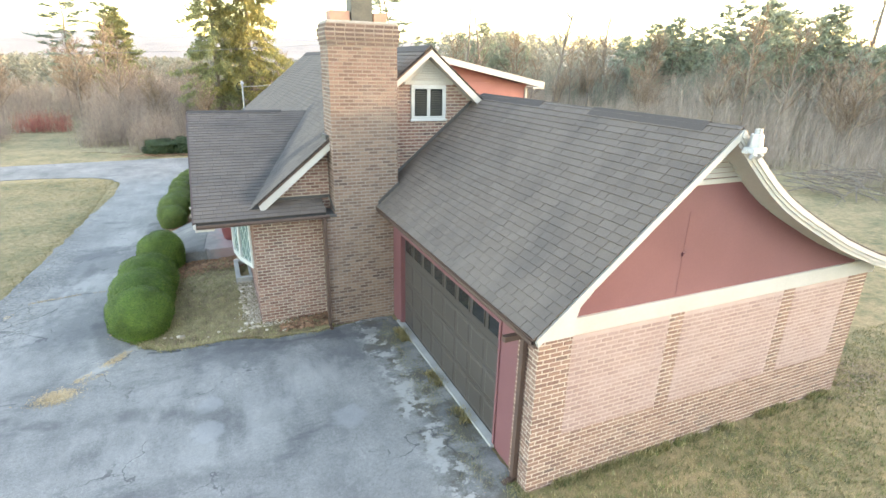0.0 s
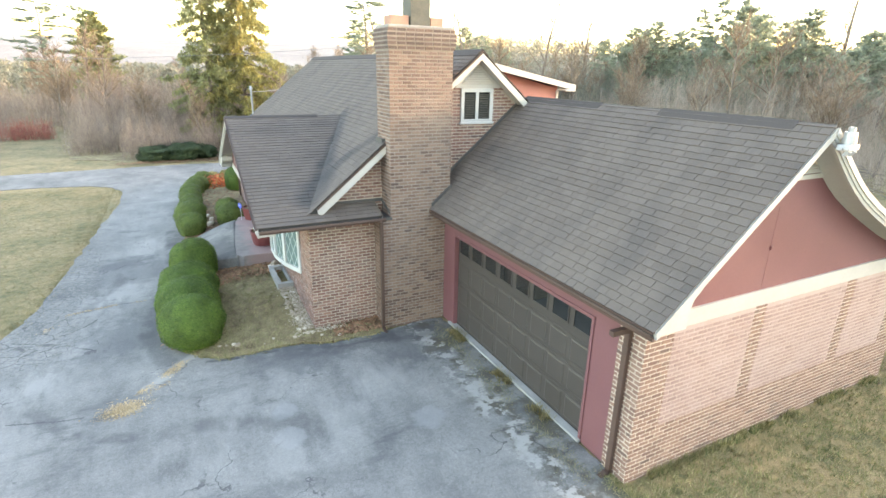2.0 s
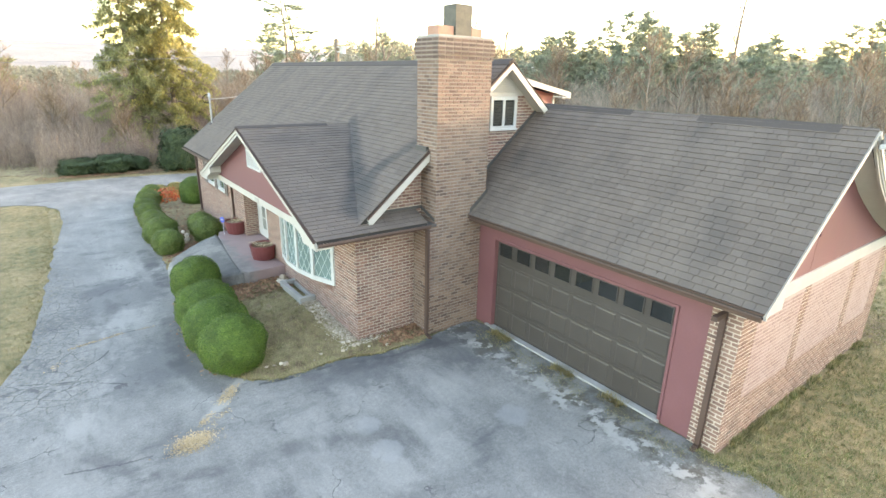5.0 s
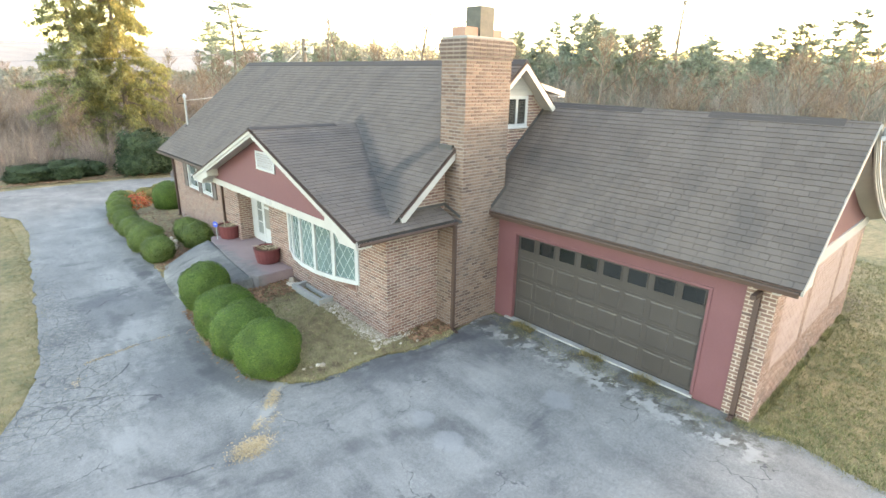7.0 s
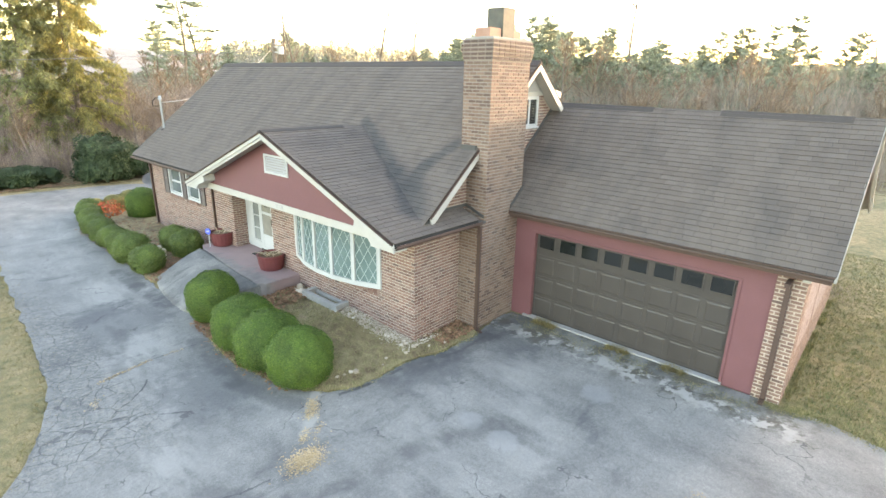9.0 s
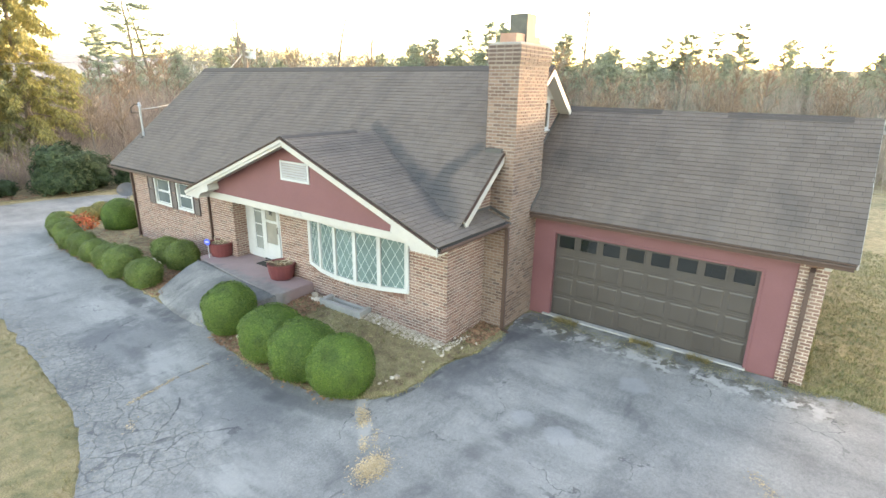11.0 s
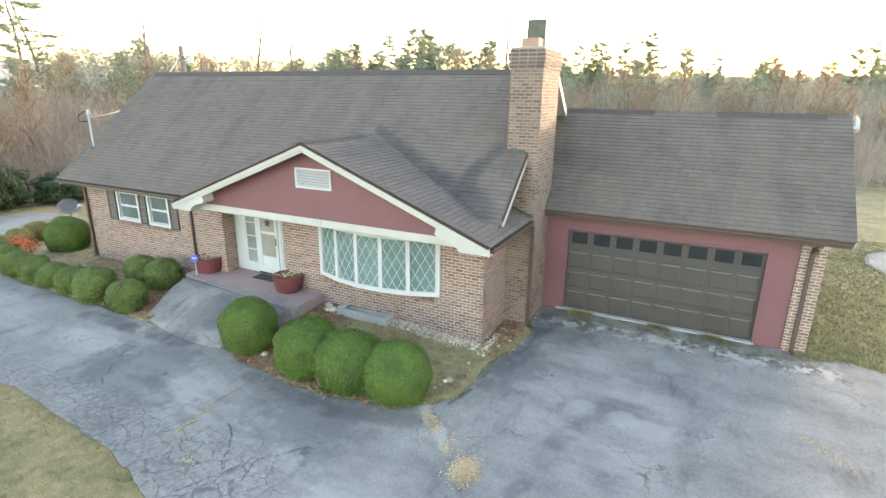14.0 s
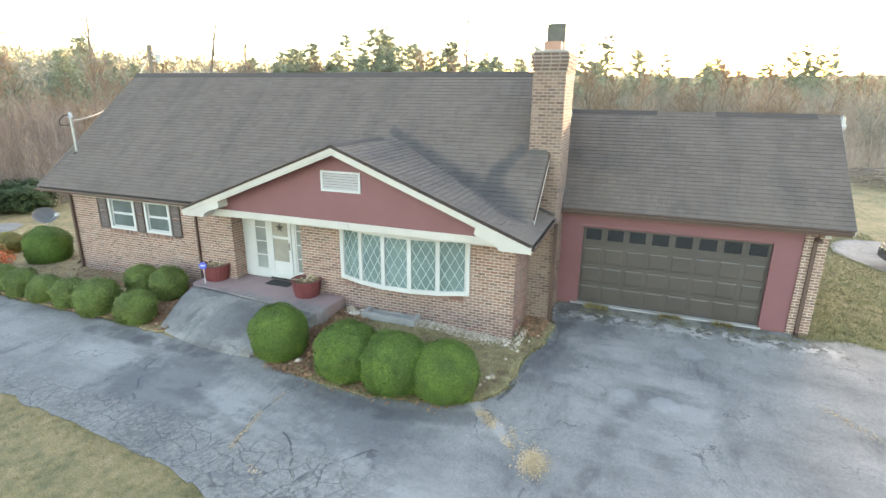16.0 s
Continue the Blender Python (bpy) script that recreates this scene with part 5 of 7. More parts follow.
for y0, y1, z0, z1 in WINS:
    win = hpart("window", frame_boxes(FX - 0.03, FX + 0.12, y0, y1, z0, z1, 0.085), M["white"], "white double-hung sash window")
    zm = (z0 + z1) / 2
    for a, b, d in ((z0 + 0.085, zm, 0.03), (zm, z1 - 0.085, 0.05)):
        hpart("sash", frame_boxes(FX + d, FX + d + 0.03, y0 + 0.085, y1 - 0.085, a, b, 0.035), M["white"], "", win)
        hpart("pane", boxes((FX + d + 0.01, FX + d + 0.018, y0 + 0.12, y1 - 0.12, a + 0.035, b - 0.035)), M["glass_pale"], "", win)
    n = int((y1 - y0 + 0.1) / 0.08)
    sill = hpart("sill", boxes((FX - 0.03, FX + 0.05, y0 - 0.06, y1 + 0.06, z0 - 0.11, z0 - 0.002)), M["mortar"], "brick rowlock sill", win)
    for i in range(n):
        ya = y0 - 0.05 + i * (y1 - y0 + 0.1) / n
        hpart("sill_brick", boxes((FX - 0.045, FX, ya + 0.006, ya + 0.07, z0 - 0.108, z0 + 0.004)), M["brick_grey"], "", win)
for y0, y1 in ((26.50, 26.93), (24.90, 25.26), (23.36, 23.76)):
    sh = hpart("shutter", frame_boxes(FX - 0.045, FX - 0.012, y0, y1, 1.60, 2.70, 0.05), M["shutter"], "dark brown louvred shutter")
    hpart("rail", boxes((FX - 0.045, FX - 0.012, y0 + 0.05, y1 - 0.05, 2.12, 2.17)), M["shutter"], "", sh)
    for i in range(18):
        z = 1.66 + i * 0.056
        if abs(z - 2.13) > 0.05:
            b = bmesh.new()
            prism(b, [(FX - 0.04, z), (FX - 0.034, z), (FX - 0.016, z + 0.045), (FX - 0.022, z + 0.045)], "y", y0 + 0.05, y1 - 0.05)
            hpart("slat", b, M["shutter"], "", sh)

# bow window: five lights on an arc
by0, by1, bz0, bz1 = 14.02, 17.58, 1.12, 2.56
bc, half, sag = (by0 + by1) / 2, (by1 - by0) / 2, 0.40
BR = (half * half + sag * sag) / (2 * sag)
angs = [math.asin(half / BR) * (-1 + 2 * i / 5) for i in range(6)]
arc = [(FX - sag + BR - BR * math.cos(a), bc + BR * math.sin(a)) for a in angs]


def bow_band(name, z0, z1, d0, d1, material, parent, label=""):
    b = bmesh.new()
    outer = [(x - d1, y + (y - bc) / half * d1 * 0.3) for x, y in arc]
    loop = outer + [(FX + 0.05, outer[-1][1]), (FX + 0.05, outer[0][1])]
    prism(b, loop, "z", z0, z1)
    return hpart(name, b, material, label, parent)


bay = hpart("bow_window", boxes((FX - 0.05, FX + 0.02, by0 - 0.09, by0, bz0 - 0.04, bz1 + 0.08), bevel=0.004), M["white"], "white bow window with five diamond-leaded lights")
hpart("jamb", boxes((FX - 0.05, FX + 0.02, by1, by1 + 0.09, bz0 - 0.04, bz1 + 0.08), bevel=0.004), M["white"], "", bay)
bow_band("sill", bz0 - 0.05, bz0 + 0.07, 0, 0.05, M["white"], bay)
bow_band("head", bz1 - 0.06, bz1 + 0.135, 0, 0.035, M["white"], bay)
hpart("backing", boxes((FX + 0.16, FX + 0.2, by0, by1, bz0, bz1)), M["curtain"], "pale green curtains behind the glass", bay)
for i, (x, y) in enumerate(arc):
    a = angs[i]
    b = boxes((-0.05, 0.05, -0.055, 0.055, bz0 + 0.07, bz1 - 0.06), bevel=0.006)
    b.transform(pose(x, y, 0, 0, 0, -math.degrees(a)))
    hpart("mullion", b, M["white"], "", bay)
for i in range(5):
    (xa, ya), (xb, yb) = arc[i], arc[i + 1]
    L = math.hypot(xb - xa, yb - ya)
    turn = Matrix(((( xb - xa) / L, -(yb - ya) / L, 0), ((yb - ya) / L, (xb - xa) / L, 0), (0, 0, 1))).to_4x4()
    place = Matrix.Translation((xa, ya, 0)) @ turn
    w, z0, z1 = L - 0.11, bz0 + 0.07, bz1 - 0.06
    b = boxes((0.055, 0.055 + w, -0.004, 0.004, z0, z1))
    b.transform(place)
    hpart("pane", b, M["glass_teal"], "teal tinted leaded pane", bay)
    h, nx, nz = z1 - z0, 2.5, 3.0
    cw, ch = w / nx, h / nz
    for sgn in (1, -1):
        for k in range(-4, 9):
            # a bar across the pane at the slope of the diamonds, cut to the pane
            du = sgn * h / ch * cw
            lo, hi = sorted(((0 - k * cw) / du, (w - k * cw) / du))
            lo, hi = max(lo, 0), min(hi, 1)
            if hi - lo > 0.02:
                q0, q1 = Vector((k * cw + du * lo, 0, h * lo)), Vector((k * cw + du * hi, 0, h * hi))
                d = (q1 - q0).normalized()
                nn = Vector((-d.z, 0, d.x)) * 0.007
                b = bmesh.new()
                vs = [b.verts.new((p.x + 0.055, -0.012, p.z + z0)) for p in (q0 - nn, q1 - nn, q1 + nn, q0 + nn)]
                ws = [b.verts.new((v.co.x, 0.012, v.co.z)) for v in vs]
                b.faces.new(vs), b.faces.new(ws[::-1])
                for e in range(4):
                    b.faces.new((vs[e], ws[e], ws[(e + 1) % 4], vs[(e + 1) % 4]))
                b.transform(place)
                hpart("glazing_bar", b, M["came"], "", bay)
ns = 48
for i in range(ns):
    ya = by0 + i * (by1 - by0) / ns
    hpart("sill_brick", boxes((FX - 0.03, FX, ya + 0.006, ya + 0.067, bz0 - 0.22, bz0 - 0.05)), M["brick_grey"], "", bay)

# gable window of the end wall, its vent and cream infill
wx0, wx1, wz0, wz1 = 4.78, 5.70, 4.93, 5.76
b = boxes((wx0, wx1, EY - 0.05, EY + 0.03, wz0, wz0 + 0.09), (wx0, wx1, EY - 0.05, EY + 0.03, wz1 - 0.09, wz1), (wx0, wx0 + 0.09, EY - 0.05, EY + 0.03, wz0 + 0.09, wz1 - 0.09), (wx1 - 0.09, wx1, EY - 0.05, EY + 0.03, wz0 + 0.09, wz1 - 0.09), bevel=0.005)
win = hpart("window", b, M["white"], "white two-light window under the gable")
hpart("mullion", boxes((5.20, 5.28, EY - 0.045, EY + 0.02, wz0 + 0.09, wz1 - 0.09)), M["white"], "", win)
hpart("sill", boxes((wx0 - 0.03, wx1 + 0.03, EY - 0.08, EY, wz0 - 0.03, wz0 + 0.02), bevel=0.005), M["white"], "", win)
for x0, x1 in ((wx0 + 0.09, 5.20), (5.28, wx1 - 0.09)):
    hpart("pane", boxes((x0, x1, EY - 0.02, EY - 0.012, wz0 + 0.09, wz1 - 0.09)), M["glass_dark"], "dark pane with a lowered blind", win)
    for i in range(14):
        z = wz0 + 0.11 + i * 0.043
        hpart("blind_slat", boxes((x0 + 0.02, x1 - 0.02, EY - 0.026, EY - 0.021, z, z + 0.012)), M["flue_grey"], "", win)
b = bmesh.new()
prism(b, [(4.60, 5.78), (5.90, 5.78), (5.90, mroof(5.90) - 0.18), (MRX, MRZ - 0.2), (4.60, mroof(4.60) - 0.18)], "y", EY - 0.03, EY - 0.012)
vent_e = hpart("vent", b, M["cream"], "cream gable infill with a louvred triangular vent")
hpart("vent_rail", boxes((4.62, 5.88, EY - 0.055, EY - 0.03, 5.77, 5.83)), M["cream"], "", vent_e)
for i in range(7):
    z = 5.86 + i * 0.055
    hw = 0.42 - i * 0.062
    b = bmesh.new()
    prism(b, [(EY - 0.06, z), (EY - 0.03, z + 0.035), (EY - 0.03, z + 0.045), (EY - 0.06, z + 0.012)], "x", MRX + 0.08 - hw, MRX + 0.08 + hw)
    hpart("slat", b, M["cream"], "", vent_e)

# entry: storm door, side lights, star
EX = 1.35
ent = hpart("entry_frame", boxes((EX - 0.06, EX, 20.38, 20.50, 0.55, 2.60), (EX - 0.06, EX, 19.50, 19.62, 0.55, 2.60), (EX - 0.06, EX, 18.98, 21.39, 2.60, 2.70),
                                 (EX - 0.05, EX, 20.98, 21.39, 0.55, 2.60), (EX - 0.05, EX, 18.98, 19.06, 0.55, 2.60), (EX - 0.06, EX, 20.5, 20.98, 0.55, 0.78), (EX - 0.06, EX, 19.06, 19.5, 0.55, 0.78), bevel=0.004), M["white"], "white entry surround with side lights")
for y0, y1 in ((20.50, 20.98), (19.06, 19.50)):
    sl = hpart("side_light", frame_boxes(EX - 0.045, EX - 0.01, y0, y1, 0.78, 2.60, 0.05), M["white"], "", ent)
    for k in range(4):
        z0 = 0.83 + k * 0.43
        hpart("pane", boxes((EX - 0.028, EX - 0.02, y0 + 0.05, y1 - 0.05, z0, z0 + 0.40)), M["glass_side"], "", sl)
        hpart("glazing_bar", boxes((EX - 0.04, EX - 0.01, y0 + 0.05, y1 - 0.05, z0 + 0.40, z0 + 0.43)), M["white"], "", sl)
door = hpart("door", frame_boxes(EX - 0.09, EX - 0.05, 19.62, 20.38, 0.58, 2.60, 0.10), M["white"], "white storm door with two glass panels")
hpart("kick_panel", boxes((EX - 0.085, EX - 0.055, 19.72, 20.28, 0.68, 1.12), bevel=0.004), M["white"], "", door)
hpart("rail", boxes((EX - 0.09, EX - 0.05, 19.72, 20.28, 1.82, 1.90)), M["white"], "", door)
hpart("pane", boxes((EX - 0.072, EX - 0.064, 19.72, 20.28, 1.12, 1.82)), M["door_glass"], "", door)
hpart("pane", boxes((EX - 0.072, EX - 0.064, 19.72, 20.28, 1.90, 2.50)), M["door_glass"], "", door)
hpart("handle", boxes((EX - 0.13, EX - 0.11, 19.665, 19.685, 1.52, 1.72), (EX - 0.12, EX - 0.09, 19.665, 19.685, 1.52, 1.55), (EX - 0.12, EX - 0.09, 19.665, 19.685, 1.69, 1.72), bevel=0.003), M["brown_metal"], "dark door handle", door)
hpart("threshold", boxes((EX - 0.1, EX + 0.02, 19.55, 20.45, 0.53, 0.575)), M["dark"], "", door)
b = bmesh.new()
star = []
for k in range(10):
    r = 0.15 if k % 2 == 0 else 0.06
    star.append((20.0 + r * math.sin(k * math.pi / 5), 2.17 + r * math.cos(k * math.pi / 5)))
front = b.verts.new((EX - 0.125, 20.0, 2.17))
rim = [b.verts.new((EX - 0.095, y, z)) for y, z in star]
for k in range(10):
    b.faces.new((front, rim[k], rim[(k + 1) % 10]))
b.faces.new(rim[::-1])
tagged(link("star_ornament", b, M["lead"]), "dark metal barn star hung on the white door", "ornament")

# ---- porch and walk ----
b = bmesh.new()
prism(b, [(1.36, 17.62), (1.36, 22.45), (0.12, 22.45), (-0.05, 21.9), (-0.15, 21.0), (-0.35, 19.0), (-0.42, 17.85), (-0.25, 17.62)], "z", -0.2, 0.50)
bmesh.ops.bevel(b, geom=[e for e in b.edges if e.calc_length() < 5 and all(v.co.z > 0.4 for v in e.verts)], offset=0.015, segments=2, affect="EDGES")
tagged(link("porch", b, M["porch"]), "raised entry porch slab of faded red concrete", "porch", kind="structure")
# the walk falls from the porch to the drive, with worn rounded edges
b = bmesh.new()
NW, NS = 14, 22
rows_ = []
for i in range(NW + 1):
    t = i / NW
    row = []
    for j in range(NS + 1):
        s = j / NS
        ya, yb = 17.74 + 0.8 * t, 22.35 - 0.55 * t
        y = ya + (yb - ya) * s + 0.10 * noise.noise((t * 4, s * 9, 2.0)) * (1 if j in (0, NS) else 0)
        x0 = -0.38 + 0.36 * s
        x = x0 - (1.72 + 0.16 * math.sin(s * math.pi)) * t + (0.07 * noise.noise((s * 11, 1.0, 4.0)) if i == NW else 0)
        fall = t ** 1.2
        z = 0.488 * (1 - fall) + (rise(x, y) + 0.024) * fall
        edge = min(s, 1 - s) * NS
        z -= (0.05, 0.01)[int(edge)] * (1 - t) if edge < 2 else 0.0
        row.append(b.verts.new((x, y, z + 0.008 * noise.noise((x * 2, y * 2, 6)))))
    rows_.append(row)
for i in range(NW):
    for j in range(NS):
        b.faces.new((rows_[i][j], rows_[i + 1][j], rows_[i + 1][j + 1], rows_[i][j + 1]))
ext = bmesh.ops.extrude_face_region(b, geom=b.faces[:])
for v in ext["geom"]:
    if isinstance(v, bmesh.types.BMVert):
        v.co.z -= 0.5
bmesh.ops.recalc_face_normals(b, faces=b.faces)
o = tagged(link("walk", b, M["asphalt"]), "stained grey asphalt walk sloping from the porch to the drive", "walk", kind="structure")
for f in o.data.polygons:
    f.use_smooth = f.normal.z > 0.6
b = boxes((0.82, 1.22, 19.55, 20.35, 0.50, 0.522), bevel=0.006)
tagged(link("door_mat", b, M["dark"]), "dark rubber door mat on the porch", "door mat")


def planter(at, dry):
    p = thing("planter", "dark red half-barrel planter with dead stems" if dry else "dark red half-barrel planter with a dry plant", "planter", "planters on the porch", at=at)
    b = bmesh.new()
    n, prof = 20, [(0.30, 0.0), (0.34, 0.02), (0.385, 0.22), (0.41, 0.44), (0.43, 0.455), (0.43, 0.48), (0.37, 0.48), (0.36, 0.42), (0.0, 0.41)]
    ringsv = []
    for r, z in prof:
        ringsv.append([b.verts.new((max(r, 0.001) * math.cos(2 * math.pi * k / n), max(r, 0.001) * math.sin(2 * math.pi * k / n), z)) for k in range(n)])
    for r0, r1 in zip(ringsv, ringsv[1:]):
        for k in range(n):
            b.faces.new((r0[k], r0[(k + 1) % n], r1[(k + 1) % n], r1[k]))
    b.faces.new(ringsv[0][::-1])
    part("barrel", b, M["planter"], p)
    for z, r in ((0.12, 0.367), (0.34, 0.402)):
        b = bmesh.new()
        for k in range(n):
            a0, a1 = 2 * math.pi * k / n, 2 * math.pi * (k + 1) / n
            vs = [b.verts.new((rr * math.cos(a), rr * math.sin(a), zz)) for rr, a, zz in ((r, a0, z), (r, a1, z), (r + 0.012, a1, z + 0.04), (r + 0.012, a0, z + 0.04))]
            b.faces.new(vs)
        part("hoop", b, M["planter"], p)
    b = bmesh.new()
    bmesh.ops.create_circle(b, cap_ends=True, radius=0.365, segments=20, matrix=pose(0, 0, 0.435))
    part("soil", b, M["bed"], p, "dark dry soil")
    for k in range(11):
        a, l = rng.uniform(0, 6.3), rng.uniform(0.25, 0.5)
        b = bmesh.new()
        d = Vector((math.cos(a) * 0.8, math.sin(a) * 0.8, rng.uniform(0.1, 0.7))).normalized()
        base = Vector((rng.uniform(-0.2, 0.2), rng.uniform(-0.2, 0.2), 0.43))
        side = d.cross(Vector((0, 0, 1))).normalized() * (0.035 if dry else 0.02)
        vs = [b.verts.new(base - side * 0.4), b.verts.new(base + d * l * 0.5 - side), b.verts.new(base + d * l + Vector((0, 0, -0.1))), b.verts.new(base + d * l * 0.5 + side), b.verts.new(base + side * 0.4)]
        b.faces.new(vs)
        part("leaf", b, M["straw"], p, "dead straw-coloured leaf")
    return p


planter((0.55, 18.66, 0.5), True)
planter((0.67, 22.0, 0.5), False)

sg = thing("yard_sign", "small round blue sign with a white mark on a stake", "sign", at=(0.2, 22.02, -0.06))
part("stake", boxes((-0.01, 0.01, -0.01, 0.01, 0.50, 1.05), (-0.05, 0.05, -0.05, 0.05, 0.498, 0.515)), M["white"], sg)
b = bmesh.new()
prism(b, [(0.115 * math.cos(k * math.pi / 4 + 0.39), 1.12 + 0.115 * math.sin(k * math.pi / 4 + 0.39)) for k in range(8)], "x", -0.03, -0.012)
b.transform(pose(0, 0, 0, 0, 0, 25))
part("face", b, M["blue"], sg, "blue octagonal face")
b = boxes((-0.036, -0.03, -0.06, 0.06, 1.10, 1.15))
b.transform(pose(0, 0, 0, 0, 0, 25))
part("mark", b, M["white"], sg, "white bar")

# window well, rubble and edging stones
ww = thing("window_well", "grey concrete window well beside the brick wall", "window well", at=(0.85, 16.15, 0.09))
part("rim", boxes((-0.46, -0.33, -0.88, 0.70, -0.25, 0.25), (-0.33, -0.015, -0.88, -0.74, -0.25, 0.25), (-0.33, -0.015, 0.56, 0.70, -0.25, 0.25), (-0.08, -0.015, -0.74, 0.56, -0.25, 0.20), bevel=0.015), M["well"], ww)
part("bottom", boxes((-0.33, -0.08, -0.74, 0.56, -0.25, 0.06)), M["dark"], ww, "dark hollow of the well")


def rock_mesh(seed):
    r = random.Random(seed)
    b = bmesh.new()
    bmesh.ops.create_icosphere(b, subdivisions=1, radius=1.0)
    for v in b.verts:
        v.co *= r.uniform(0.7, 1.15)
        v.co.z *= 0.65
    me = bpy.data.meshes.new("stone")
    b.to_mesh(me)
    b.free()
    me.materials.append(M["stone"])
    return me


ROCKS = [rock_mesh(s) for s in range(6)]


def scatter_rocks(name, label, spots):
    t = thing(name, label, "stones")
    for x, y, s in spots:
        o = new("stone", rng.choice(ROCKS))
        o.parent = t
        o.matrix_basis = pose(x, y, rise(x, y) + 0.05 + s * 0.3, 0, 0, rng.uniform(0, 360)) @ Matrix.Diagonal((s, s * rng.uniform(0.7, 1.2), s, 1))


spots = []
for k in range(250):
    y = 12.55 + 2.8 * rng.random() ** 1.1
    spots.append((rng.uniform(0.42, 0.84) if y > 12.8 else rng.uniform(0.5, 1.4), y, rng.choice((0.015, 0.02, 0.03, 0.04, 0.055))))
for k in range(14):
    spots.append((rng.uniform(0.45, 0.84), rng.uniform(17.0, 17.45), rng.choice((0.04, 0.06, 0.08))))
spots += [(0.66, 17.28, 0.2), (0.5, 17.05, 0.13)]
scatter_rocks("rubble_strip", "pale broken limestone rubble along the foundation", spots)
chips_v, chips_f = [], []
for k in range(1900):
    y = 12.5 + 3.0 * rng.random()
    x = 0.84 - abs(rng.gauss(0, 0.2)) if y > 12.85 else rng.uniform(0.3, 1.6)
    s_ = rng.uniform(0.006, 0.024)
    c_ = Vector((x, y, rise(x, y) + 0.055 + 0.03 * rng.random() * (x > 0.55)))
    i = len(chips_v)
    chips_v += [c_ + Vector((rng.uniform(-1, 1), rng.uniform(-1, 1), -0.5)) * s_, c_ + Vector((1, rng.uniform(-1, 1), 0)) * s_, c_ + Vector((-0.5, 1, 0.1)) * s_, c_ + Vector((-0.7, -1, 0.2)) * s_, c_ + Vector((0, 0, 0.9)) * s_]
    chips_f += [(i, i + 1, i + 2), (i, i + 2, i + 3), (i, i + 3, i + 1), (i + 4, i + 2, i + 1), (i + 4, i + 3, i + 2), (i + 4, i + 1, i + 3)]
tagged(joined("stone_chips", chips_v, chips_f, M["stone"], None, "fine white limestone chips beside the foundation"), category="gravel")
spots = [(-1.35 + 0.13 * k + rng.uniform(-0.05, 0.05), 12.92 - 0.05 * k + 0.06 * rng.random(), rng.choice((0.05, 0.065, 0.08))) for k in range(4)] + [(0.3, 12.5, 0.06), (0.9, 12.35, 0.05), (1.3, 12.2, 0.05), (-1.9, 17.27, 0.1), (-2.05, 17.4, 0.04), (-0.17, 12.68, 0.05), (-0.4, 12.55, 0.03)]
scatter_rocks("edging_stones", "loose white edging stones at the bed corner", spots)

# ---- roof fittings ----
fl = thing("flood_light", "white and silver security light on the gable peak", "light", at=(6.84, 5.10, 5.24))
fl.scale = (0.78, 0.78, 0.78)
part("bracket", boxes((-0.20, 0.05, -0.02, 0.08, -0.02, 0.03)), M["white"], fl)
part("housing", boxes((-0.16, 0.16, -0.12, 0.10, -0.02, 0.08), bevel=0.02), M["white"], fl, "white plastic housing")
b = bmesh.new()
bmesh.ops.create_cone(b, cap_ends=True, segments=16, radius1=0.12, radius2=0.10, depth=0.22, matrix=pose(0, 0, 0.19))
part("canister", b, M["silver"], fl, "silver metal canister")
b = bmesh.new()
bmesh.ops.create_cone(b, cap_ends=True, segments=12, radius1=0.06, radius2=0.06, depth=0.09, matrix=pose(0.01, 0, 0.34))
part("photocell", b, M["silver"], fl)
for x in (-0.08, 0.08):
    b = bmesh.new()
    bmesh.ops.create_cone(b, cap_ends=True, segments=12, radius1=0.035, radius2=0.055, depth=0.12, matrix=pose(x, -0.05, -0.07, 35))
    part("lamp_head", b, M["white"], fl)


def tube(bm, pts, r, sides=6):
    prev = None
    for i, p in enumerate(pts):
        p = Vector(p)
        d = (Vector(pts[min(i + 1, len(pts) - 1)]) - Vector(pts[max(i - 1, 0)])).normalized()
        s = d.cross(Vector((0, 0, 1)) if abs(d.z) < 0.95 else Vector((1, 0, 0))).normalized()
        u = s.cross(d)
        ring = [bm.verts.new(p + (s * math.cos(2 * math.pi * k / sides) + u * math.sin(2 * math.pi * k / sides)) * r) for k in range(sides)]
        if prev:
            for k in range(sides):
                bm.faces.new((prev[k], prev[(k + 1) % sides], ring[(k + 1) % sides], ring[k]))
        prev = ring
    return bm


def sag_line(a, b, sag, n=14):
    a, b = Vector(a), Vector(b)
    return [a.lerp(b, i / n) - Vector((0, 0, sag * 4 * (i / n) * (1 - i / n))) for i in range(n + 1)]


mast = thing("service_mast", "grey conduit service mast on the roof", "mast", at=(1.86, 28.95, 3.88))
b = bmesh.new()
tube(b, [(0, 0, -0.1), (0, 0, 1.25)], 0.045, 10)
part("conduit", b, M["silver"], mast)
b = bmesh.new()
bmesh.ops.create_cone(b, cap_ends=True, segments=12, radius1=0.09, radius2=0.04, depth=0.16, matrix=pose(0, 0, 1.30))
part("weatherhead", b, M["silver"], mast)
b = bmesh.new()
tube(b, [(0, -0.05, 1.28), (-0.15, 0.05, 1.3), (-0.25, 0.2, 1.15), (-0.2, 0.3, 0.95), (0.0, 0.12, 0.95)], 0.018)
part("drip_loop", b, M["dark"], mast, "black drip loop")
b = bmesh.new()
bmesh.ops.create_cone(b, cap_ends=True, segments=14, radius1=0.14, radius2=0.05, depth=0.08, matrix=pose(0, 0, 0.0))
part("flashing_boot", b, M["dark"], mast)
b = bmesh.new()
